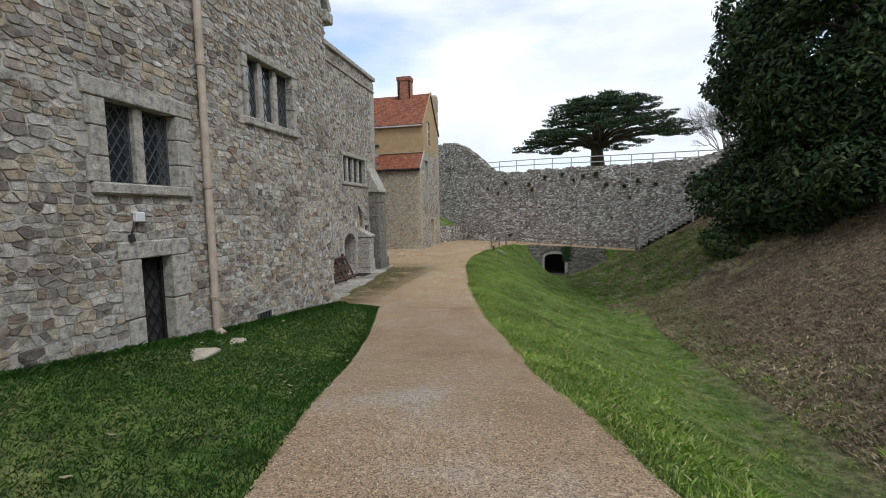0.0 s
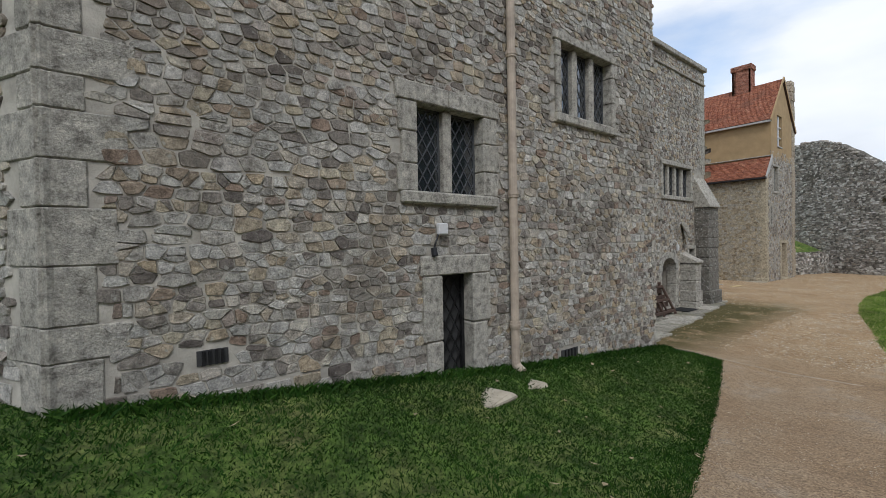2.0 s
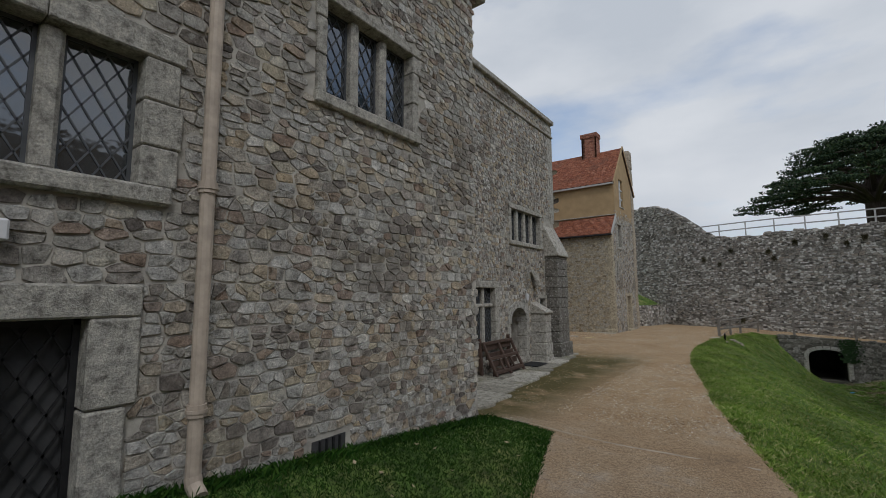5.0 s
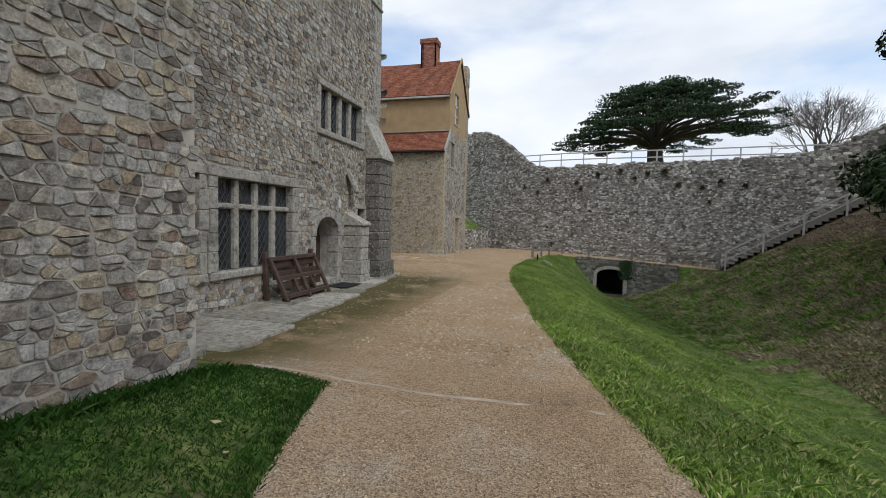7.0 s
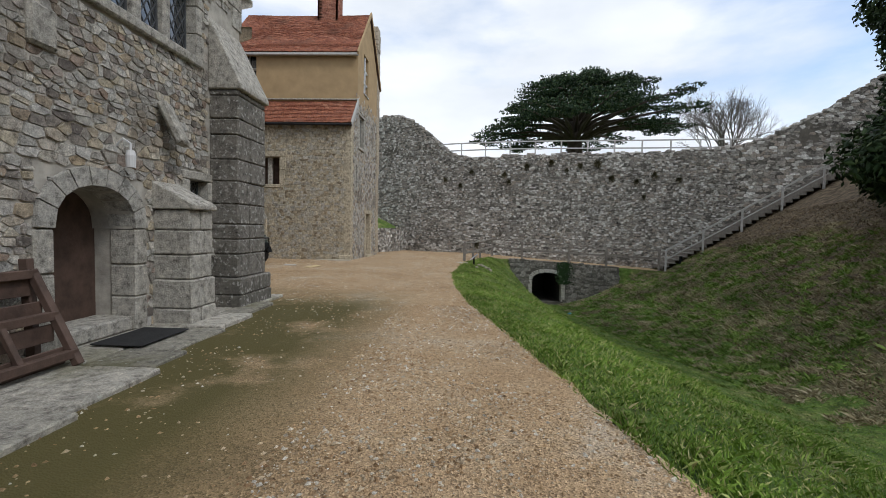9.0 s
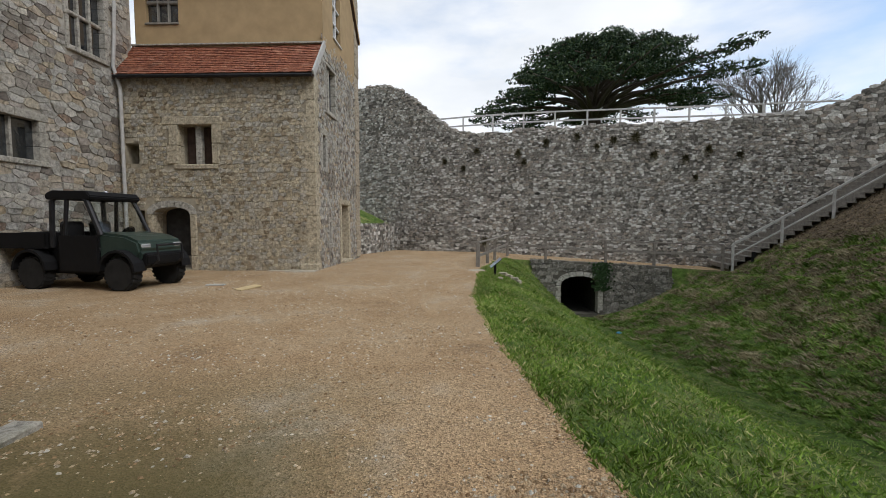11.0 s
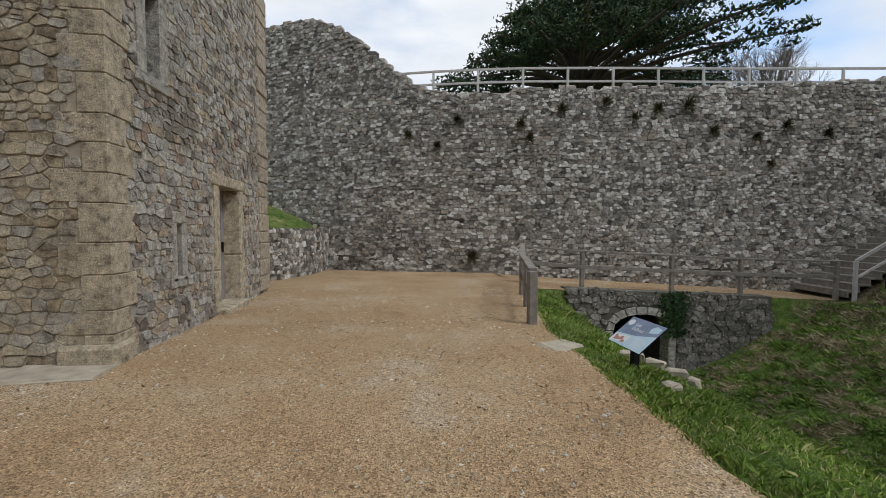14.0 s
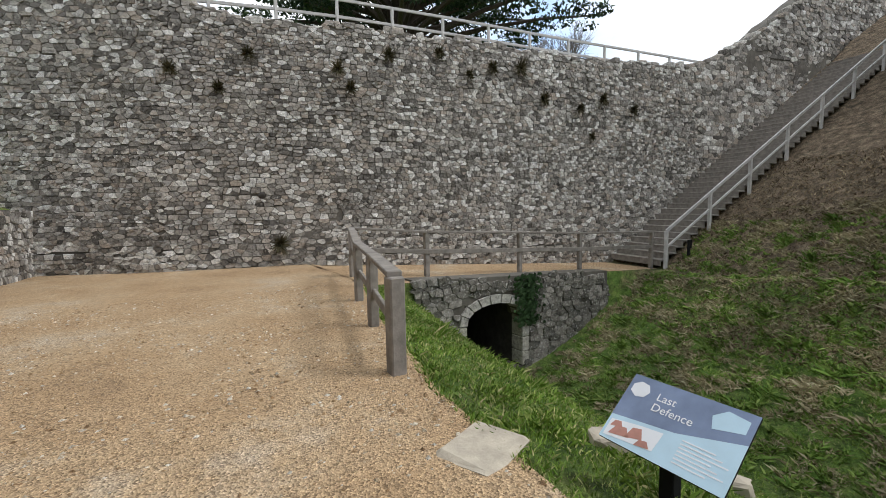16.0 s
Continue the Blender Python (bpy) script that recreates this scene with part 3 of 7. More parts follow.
def rubble(seed, length, z0, z1, top, skip, row_h, asp, soften=True):
    """Random rubble: close-fitting stones as (u, v, outline about that place), out of the skip boxes and below the top."""
    rng = random.Random(seed)
    sites, cells = [], collections.defaultdict(list)
    step = row_h * 1.6
    v = z0 - row_h
    while v < z1 + row_h:
        h = row_h * rng.uniform(0.6, 1.45)
        u = -rng.uniform(0.1, 0.4)
        ph = rng.uniform(0, 6.28)
        while u < length + 0.3:
            w = h * asp * rng.uniform(0.5, 1.7)
            um, vm = u + w / 2, v + h / 2 + h * (rng.uniform(-0.24, 0.24) if soften else rng.uniform(-0.38, 0.38)) + 0.04 * math.sin(u * 1.3 + ph)
            inside = 0.0 < um < length and z0 - 0.1 < vm < curve_at(top, um) - 0.02
            inside = inside and not any(q[0] < um < q[1] and q[2] < vm < q[3] for q in skip)
            if vm < curve_at(top, min(max(um, 0.0), length)) + 3 * row_h:
                cells[(int(um / asp // step), int(vm // step))].append(len(sites))
                sites.append((um / asp, vm, inside))
            if inside and h > row_h * 1.15 and rng.random() < 0.2:
                cells[(int(um / asp // step), int((vm + h * 0.45) // step))].append(len(sites))
                sites.append((um / asp + rng.uniform(-0.03, 0.03), vm + h * 0.45, True))
            u += w
        v += h
    out = []
    for i, (su, sv, inside) in enumerate(sites):
        if not inside:
            continue
        ci, cj = int(su // step), int(sv // step)
        near = []
        for a in (-1, 0, 1):
            for b in (-1, 0, 1):
                for j in cells.get((ci + a, cj + b), ()):
                    if j != i:
                        du, dv = sites[j][0] - su, sites[j][1] - sv
                        near.append((du * du + dv * dv, du, dv))
        near.sort()
        r = row_h * 0.95
        poly = [(-r, -r), (r, -r), (r, r), (-r, r)]
        reach = 8 * r * r
        for d2, du, dv in near:
            if d2 > reach or d2 < 1e-6:
                continue
            poly = cut(poly, du, dv, d2 / 2)
            if len(poly) < 3:
                break
            reach = 4 * max(u * u + v * v for u, v in poly)
        if len(poly) < 3:
            continue
        if soften:
            poly = [(p[0] + (q[0] - p[0]) * t, p[1] + (q[1] - p[1]) * t) for p, q in zip(poly, poly[1:] + poly[:1]) for t in (0.1, 0.9)]
        out.append((su * asp, sv, [(u * asp, v) for u, v in poly]))
    return out


def stone_shape(outline, rng, depth):
    """One stone of the given outline, front towards +k: verts (u, v, k) and faces."""
    n = len(outline)
    size = max(0.03, min(max(p[0] for p in outline) - min(p[0] for p in outline), max(p[1] for p in outline) - min(p[1] for p in outline)))
    a, b = 1 - min(0.25, 0.005 / size), 1 - min(0.34, 0.017 / size)
    d = depth * rng.uniform(0.45, 1.35)
    tu, tv = rng.uniform(-0.07, 0.07), rng.uniform(-0.09, 0.09)
    vs = [(u * a, v * a, -0.015) for u, v in outline]
    vs += [(u * b + rng.uniform(-0.003, 0.003), v * b + rng.uniform(-0.003, 0.003), d + tu * u + tv * v + rng.uniform(-0.003, 0.003)) for u, v in outline]
    fs = [tuple(range(n, 2 * n))] + [(i, (i + 1) % n, n + (i + 1) % n, n + i) for i in range(n)]
    return vs, fs


STONE_JOBS = []


def lay_stones(wall, a, b, stones, material, material_single, seed, depth=0.03, near=None, lean=None, singles=300):
    """The joined stones of a wall now; those in the near stretch are kept for single objects at the end."""
    o, d, nrm, length = wall_frame(a, b)
    rng = random.Random(seed)
    verts, faces = [], []
    picked = []
    for s in stones:
        if near and len(picked) < singles and near[0] < s[0] < near[1] and near[2] < s[1] < near[3]:
            picked.append(s)
            continue
        vs, fs = stone_shape(s[2], rng, depth)
        n = len(verts)
        off = lean(s[0], s[1]) if lean else 0.0
        for u, v, k in vs:
            p = o + d * (s[0] + u) + nrm * (k + off)
            verts.append((p.x, p.y, s[1] + v))
        faces += [tuple(n + i for i in f) for f in fs]
    ob = mesh_ob("rubble", verts, faces, material, wall, "rough coursed rubble stones", kind="stuff")
    if picked:
        STONE_JOBS.append((wall, o, d, nrm, picked, material_single, depth, lean))
    return ob


def dressed(bm, o, d, nrm, u0, u1, v0, v1, k0, k1, bev=0.012):
    """A dressed block in wall coordinates."""
    m = Matrix((( d.x, nrm.x, 0, o.x), (d.y, nrm.y, 0, o.y), (0, 0, 1, 0), (0, 0, 0, 1)))
    box(bm, u0, u1, k0, k1, v0, v1, bev, m)


def leaded_window(parent, a, b, u0, u1, v0, v1, lights, transoms=(), set_back=0.12, lattice=0.15, surround=0.2, seed=1, hood=True, mull=0.1, sill=True, frame_mat=None, side_open=True):
    """A mullioned stone window: surround blocks, mullions, transoms, glass panes and lead lattice."""
    frame_mat = frame_mat or M_dressed
    o, d, nrm, _ = wall_frame(a, b)
    rng = random.Random(seed)
    m_blocks = []
    v = v0
    if surround:
        while v < v1 - 0.05:
            h = min(rng.uniform(0.28, 0.42), v1 - v)
            for sgn in (0, 1):
                w = surround * rng.uniform(0.8, 1.35)
                m_blocks.append((u0 - w, u0, v, v + h - 0.008, 0.045) if sgn == 0 else (u1, u1 + w, v, v + h - 0.008, 0.045))
            v += h
        mid = (u0 + u1) / 2 + rng.uniform(-0.1, 0.1)
        m_blocks.append((u0 - surround * 1.25, mid, v1, v1 + surround * 0.95, 0.05))
        m_blocks.append((mid + 0.006, u1 + surround * 1.25, v1, v1 + surround * 0.95, 0.05))
    bm = bmesh.new()
    if surround and sill:
        dressed(bm, o, d, nrm, u0 - surround, u1 + surround, v0 - 0.14, v0, -0.26, 0.075, 0.02)
    else:
        dressed(bm, o, d, nrm, u0 - 0.02, u1 + 0.02, v0 - 0.06, v0, -0.26, 0.05, 0.01)
    win = part("window", bm, frame_mat, parent, "stone-framed mullioned window" + (" with leaded lights" if lattice else ""))
    for b0, b1, c0, c1, k in m_blocks:
        bm = bmesh.new()
        dressed(bm, o, d, nrm, b0, b1, c0, c1, -0.26, k)
        part("frame_stone", bm, frame_mat, win)
    lw = (u1 - u0) / lights
    for i in range(1, lights):
        bm = bmesh.new()
        c = u0 + lw * i
        dressed(bm, o, d, nrm, c - mull / 2, c + mull / 2, v0, v1, -set_back - 0.06, -set_back + 0.09, 0.03)
        part("mullion", bm, frame_mat, win)
    for tv in transoms:
        bm = bmesh.new()
        dressed(bm, o, d, nrm, u0, u1, tv - 0.05, tv + 0.05, -set_back - 0.05, -set_back + 0.075, 0.025)
        part("transom", bm, frame_mat, win)
    levels = [v0] + list(transoms) + [v1]
    for i in range(lights):
        for l0, l1 in zip(levels, levels[1:]):
            p0, p1 = u0 + lw * i + (mull / 2 if i else 0), u0 + lw * (i + 1) - (mull / 2 if i < lights - 1 else 0)
            q0, q1 = l0 + (0.05 if l0 != v0 else 0), l1 - (0.05 if l1 != v1 else 0)
            bm = bmesh.new()
            dressed(bm, o, d, nrm, p0, p1, q0, q1, -set_back - 0.03, -set_back - 0.02, 0)
            part("pane", bm, M_glass, win)
            if lattice:
                bm = bmesh.new()
                m = Matrix(((d.x, nrm.x, 0, o.x), (d.y, nrm.y, 0, o.y), (0, 0, 1, 0), (0, 0, 0, 1)))
                k = -set_back - 0.016
                for sgn in (1, -1):
                    c = p0 - (q1 - q0)
                    while c < p1 + (q1 - q0):
                        # diagonal came: u = c + t * 0.62, v = q0 + t (or mirrored)
                        seg = []
                        ua = c if sgn > 0 else c
                        f = 0.62 * sgn
                        t0, t1 = 0.0, q1 - q0
                        lo, hi = (p0 - ua) / f, (p1 - ua) / f
                        t0, t1 = max(t0, min(lo, hi)), min(t1, max(lo, hi))
                        if t1 - t0 > 0.02:
                            A, B = m @ Vector((ua + f * t0, k, q0 + t0)), m @ Vector((ua + f * t1, k, q0 + t1))
                            beam(bm, A, B, 0.012, 0.012, 0)
                        c += lattice
                for (x0, x1, y0, y1) in ((p0, p0 + 0.025, q0, q1), (p1 - 0.025, p1, q0, q1), (p0, p1, q0, q0 + 0.025), (p0, p1, q1 - 0.025, q1)):
                    dressed(bm, o, d, nrm, x0, x1, y0, y1, k - 0.006, k + 0.01, 0)
                part("lead_lattice", bm, M_lead, win)
    return win


def quoins(parent, a, b, at_end, z0, z1, seed, material=None, wmax=0.5, side=1, k1=0.018, name="quoins"):
    o, d, nrm, length = wall_frame(a, b)
    rng = random.Random(seed)
    v = z0
    i = 0
    while v < z1 - 0.1:
        bm = bmesh.new()
        h = min(rng.uniform(0.24, 0.42), z1 - v)
        w = (wmax if i % 2 else wmax * 0.55) * rng.uniform(0.8, 1.15)
        if at_end:
            dressed(bm, o, d, nrm, length - w, length + 0.06, v, v + h - 0.006, -0.3 if i % 2 else -wmax, k1, 0.009)
        else:
            dressed(bm, o, d, nrm, -0.05, w, v, v + h - 0.006, -0.3 if i % 2 else -wmax, k1, 0.009)
        part("quoin", bm, material or M_dressed, parent)
        v += h
        i += 1


# ---------------- gabled range beside the path ----------------
hall = empty("stone_hall", "gabled grey rubble-stone range with mullioned windows", "building", (-7, 6, 0.8))
HX = -5.22
HA, HB = (HX, 1.5), (HX, 10.12)          # u = y - 1.5, normal towards +x
HTOP = [(0, 7.2), (4.3, 14.0), (8.5, 7.6), (8.62, 7.3)]


def build_hall():
    opens = [(3.03, 4.04, 3.05, 4.03), (3.35, 3.82, 0.85, 2.10), (5.67, 7.07, 4.36, 5.43)]
    wall = wall_mesh("wall", HA, HB, 0.0, HTOP, 0.7, opens, M_mortar, hall)
    skip = [(2.8, 4.3, 2.9, 4.25), (3.1, 4.12, 0.5, 2.32), (5.5, 7.25, 4.2, 5.6), (0, 0.3, 0, 9), (0.8, 1.15, 1.47, 1.71), (5.56, 6.09, 0.62, 0.9)]
    st = rubble(11, 8.62, 0.25, 10.5, HTOP, skip, 0.08, 1.85)
    lay_stones(wall, HA, HB, st, M_rubble, M_rubble_o, 12, 0.016, near=(5.6, 8.5, 0.9, 2.4))
    quoins(hall, HA, HB, False, 0.6, 7.2, 5, wmax=0.46)
    # canted return face
    CA, CB = (-7.75, 0.12), (HX - 0.02, 1.48)
    ln = (Vector(CB) - Vector(CA)).length
    w2 = wall_mesh("wall", CA, CB, 0.4, [(0, 8.0), (ln, 8.0)], 0.6, [], M_mortar, hall)
    lay_stones(w2, CA, CB, rubble(13, ln, 0.9, 8.0, [(0, 8), (ln, 8)], [(ln - 0.4, ln, 0, 9), (0, 0.3, 0, 9)], 0.085, 1.85), M_rubble, M_rubble_o, 14, 0.016)
    quoins(hall, CA, CB, True, 0.6, 7.9, 5, wmax=0.46)
    quoins(hall, CA, CB, False, 0.6, 7.9, 8, wmax=0.5)
    # back of the range
    wall_mesh("wall", (-7.75, 10.1), (-7.75, 0.2), 0.2, [(0, 8), (9.9, 8)], 0.4, [], M_mortar, hall)
    # gable coping
    o, d, nrm, _ = wall_frame(HA, HB)
    bm = bmesh.new()
    beam(bm, (HX - 0.25, 1.5 + 4.3, 14.05), (HX - 0.25, 10.28, 7.45), 0.75, 0.14, 0.02)
    beam(bm, (HX - 0.25, 10.0, 7.28), (HX - 0.25, 10.36, 7.28), 0.78, 0.26, 0.03)
    part("coping", bm, M_dressed, hall, "dressed stone gable coping with kneeler")
    win = leaded_window(hall, HA, HB, 3.03, 4.04, 3.05, 4.03, 2, seed=21, lattice=0.13, surround=0.22, mull=0.13)
    leaded_window(hall, HA, HB, 5.67, 7.07, 4.36, 5.43, 3, seed=22, lattice=0.14, surround=0.14, mull=0.12)
    # low latticed door
    bm = bmesh.new()
    dressed(bm, o, d, nrm, 3.2, 3.95, 0.72, 0.86, -0.3, 0.1, 0.02)
    door = part("door", bm, M_dressed, hall, "low doorway in dressed stone with a black lattice grille")
    for u0, u1, v0, v1 in ((3.12, 3.35, 0.84, 1.35), (3.08, 3.35, 1.36, 2.10), (3.82, 4.06, 0.84, 1.5), (3.82, 4.12, 1.51, 2.10), (3.05, 4.12, 2.105, 2.33)):
        bm = bmesh.new()
        dressed(bm, o, d, nrm, u0, u1, v0, v1, -0.3, 0.05, 0.015)
        part("frame_stone", bm, M_dressed, door)
    # dark sheet for the shade behind the grille
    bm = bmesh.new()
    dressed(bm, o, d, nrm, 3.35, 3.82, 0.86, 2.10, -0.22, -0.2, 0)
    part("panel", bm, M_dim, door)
    bm = bmesh.new()
    for sgn in (1, -1):
        c = 3.35 - 1.24
        while c < 3.82 + 1.24:
            f = 0.6 * sgn
            lo, hi = (3.36 - c) / f, (3.81 - c) / f
            t0, t1 = max(0, min(lo, hi)), min(1.23, max(lo, hi))
            if t1 > t0 + 0.02:
                beam(bm, (HX - 0.15, 1.5 + c + f * t0, 0.87 + t0), (HX - 0.15, 1.5 + c + f * t1, 0.87 + t1), 0.016, 0.016, 0)
            c += 0.15
    for u0, u1, v0, v1 in ((3.35, 3.39, 0.86, 2.1), (3.78, 3.82, 0.86, 2.1), (3.35, 3.82, 2.06, 2.1), (3.35, 3.82, 0.86, 0.9)):
        dressed(bm, o, d, nrm, u0, u1, v0, v1, -0.17, -0.13, 0)
    part("grille", bm, M_iron, door)
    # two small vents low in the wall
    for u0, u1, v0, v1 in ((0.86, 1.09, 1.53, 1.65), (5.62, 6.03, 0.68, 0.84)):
        # dark plate stands in for the shaded vent opening
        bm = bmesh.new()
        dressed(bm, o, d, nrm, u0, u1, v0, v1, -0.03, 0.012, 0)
        vent = part("vent", bm, M_dim, hall, "small air vent, its shaded opening coloured dark")
        for i in range(1, 5):
            bm = bmesh.new()
            c = u0 + (u1 - u0) * i / 5
            dressed(bm, o, d, nrm, c - 0.01, c + 0.01, v0, v1, 0.005, 0.03, 0)
            part("bar", bm, M_iron, vent)


build_hall()


def drainpipe():
    p = empty("drainpipe", "stone-coloured cast-iron drainpipe with hopper head", "drainpipe", (HX + 0.1, 5.99, 0.78))
    x, y = HX + 0.11, 5.99
    bm = bmesh.new()
    tube(bm, [(x, y, 0.85), (x, y, 6.75)], 0.055, sides=12)
    part("pipe", bm, M_pipe, p)
    for z in (1.35, 3.05, 4.85, 6.2):
        bm = bmesh.new()
        tube(bm, [(x, y, z), (x, y, z + 0.09)], 0.07, sides=12)
        tube(bm, [(x, y, z + 0.03), (x, y, z + 0.055)], 0.078, sides=12)
        part("collar", bm, M_pipe, p)
    bm = bmesh.new()
    tube(bm, [(x, y, 0.92), (x + 0.02, y, 0.86), (x + 0.12, y, 0.80)], 0.06, sides=12)
    part("shoe", bm, M_pipe, p)
    bm = bmesh.new()
    lathe(bm, [(0.06, 0), (0.08, 0.05), (0.13, 0.12), (0.16, 0.16), (0.16, 0.3), (0.18, 0.31), (0.18, 0.35)], pose(x, y, 6.75), 4)
    part("hopper", bm, M_dressed, p, "square moulded hopper head")


drainpipe()


def wall_box():
    b = empty("wall_sensor", "small off-white plastic box with a cable on the wall", "sensor box", (HX + 0.06, 4.84, 2.6))
    bm = bmesh.new()
    box(bm, HX + 0.03, HX + 0.1, 4.77, 4.9, 2.57, 2.7, 0.012)
    part("casing", bm, M_white, b)
    bm = bmesh.new()
    tube(bm, [(HX + 0.06, 4.78, 2.57), (HX + 0.06, 4.74, 2.48), (HX + 0.05, 4.72, 2.40)], 0.012, sides=6)
    tube(bm, [(HX + 0.05, 4.72, 2.42), (HX + 0.07, 4.72, 2.33)], 0.035, sides=8)
    part("cable", bm, M_iron, b)


wall_box()

# ---------------- recessed range with the porch door ----------------
RX = -7.9
RA, RB = (RX, 10.0), (RX, 20.0)          # u = y - 10
recess = empty("recessed_range", "weathered rubble range with large leaded window and arched door", "building", (-8.4, 15, 0.1))


def arch_ring(bm, o, d, nrm, uc, half, v0, rise, w, k0, k1, n=9, only=None):
    """Voussoirs of a four-centred arch over uc."""
    def pt(t, grow):
        a = math.pi * t
        r = half + grow
        return uc - r * math.cos(a), v0 + (rise + grow) * (math.sin(a) ** 0.8)
    m = Matrix(((d.x, nrm.x, 0, o.x), (d.y, nrm.y, 0, o.y), (0, 0, 1, 0), (0, 0, 0, 1)))
    for i in range(n) if only is None else (only,):
        quad = [pt(i / n + 0.004, 0), pt((i + 1) / n - 0.004, 0), pt((i + 1) / n - 0.004, w), pt(i / n + 0.004, w)]
        lo = [bm.verts.new(m @ Vector((u, k0, v))) for u, v in quad]
        hi = [bm.verts.new(m @ Vector((u, k1, v))) for u, v in quad]
        bm.faces.new(lo)
        bm.faces.new(hi[::-1])
        for a in range(4):
            bm.faces.new((lo[a], lo[(a + 1) % 4], hi[(a + 1) % 4], hi[a]))


def arch_fill(bm, o, d, nrm, uc, half, v0, rise, vtop, k0, k1, n=14):
    """The masonry between an arch and the flat top of its opening."""
    m = Matrix(((d.x, nrm.x, 0, o.x), (d.y, nrm.y, 0, o.y), (0, 0, 1, 0), (0, 0, 0, 1)))
    pts = [(uc - half * math.cos(math.pi * i / n), v0 + rise * (math.sin(math.pi * i / n) ** 0.8 if 0 < i < n else 0)) for i in range(n + 1)]
    for (ua, va), (ub, vb) in zip(pts, pts[1:]):
        q = [(ua, va), (ub, vb), (ub, vtop), (ua, vtop)]
        lo = [bm.verts.new(m @ Vector((u, k0, v))) for u, v in q]
        hi = [bm.verts.new(m @ Vector((u, k1, v))) for u, v in q]
        bm.faces.new(lo)
        bm.faces.new(hi[::-1])
        for a in range(4):
            bm.faces.new((lo[a], lo[(a + 1) % 4], hi[(a + 1) % 4], hi[a]))


def buttress(parent, y0, y1, x_back, x_front, z_cap, z_top, z0, material, seed, base=0.0):
    """Stone buttress of coursed blocks with a sloped weathering."""
    rng = random.Random(seed)
    bm = bmesh.new()
    box(bm, x_back - 0.05, x_front - 0.05, y0 + 0.05, y1 - 0.05, z0, z_cap)
    b = part("buttress", bm, M_mortar_dark, parent, "buttress of weathered dressed blocks with sloping cap")
    v = z0
    while v < z_cap - 0.05:
        h = min(rng.uniform(0.24, 0.4), z_cap - v)
        ex = base if v < z0 + 0.55 else 0.0
        cut = y0 + (y1 - y0) * rng.uniform(0.3, 0.7)
        jx = rng.uniform(-0.012, 0.012)
        for ya, yb, sg in ((y0 - ex, cut - 0.004, 1), (cut + 0.004, y1 + ex, -1)):
            bm = bmesh.new()
            box(bm, x_back, x_front + ex + sg * jx, ya, yb, v, v + h - 0.008, 0.018)
            part("block", bm, material, b)
        v += h
    bm = bmesh.new()
    vs = [bm.verts.new(p) for p in ((x_back, y0 - 0.03, z_cap), (x_front + 0.06, y0 - 0.03, z_cap), (x_front + 0.06, y0 - 0.03, z_cap + 0.07), (x_back, y0 - 0.03, z_top),
                                    (x_back, y1 + 0.03, z_cap), (x_front + 0.06, y1 + 0.03, z_cap), (x_front + 0.06, y1 + 0.03, z_cap + 0.07), (x_back, y1 + 0.03, z_top))]
    for f in ((0, 1, 2, 3), (7, 6, 5, 4), (1, 5, 6, 2), (2, 6, 7, 3), (0, 4, 5, 1), (0, 3, 7, 4)):
        bm.faces.new([vs[i] for i in f])
    bmesh.ops.bevel(bm, geom=bm.edges[:], offset=0.015, segments=1, affect="EDGES")
    part("cap", bm, M_dressed, b)
    return b


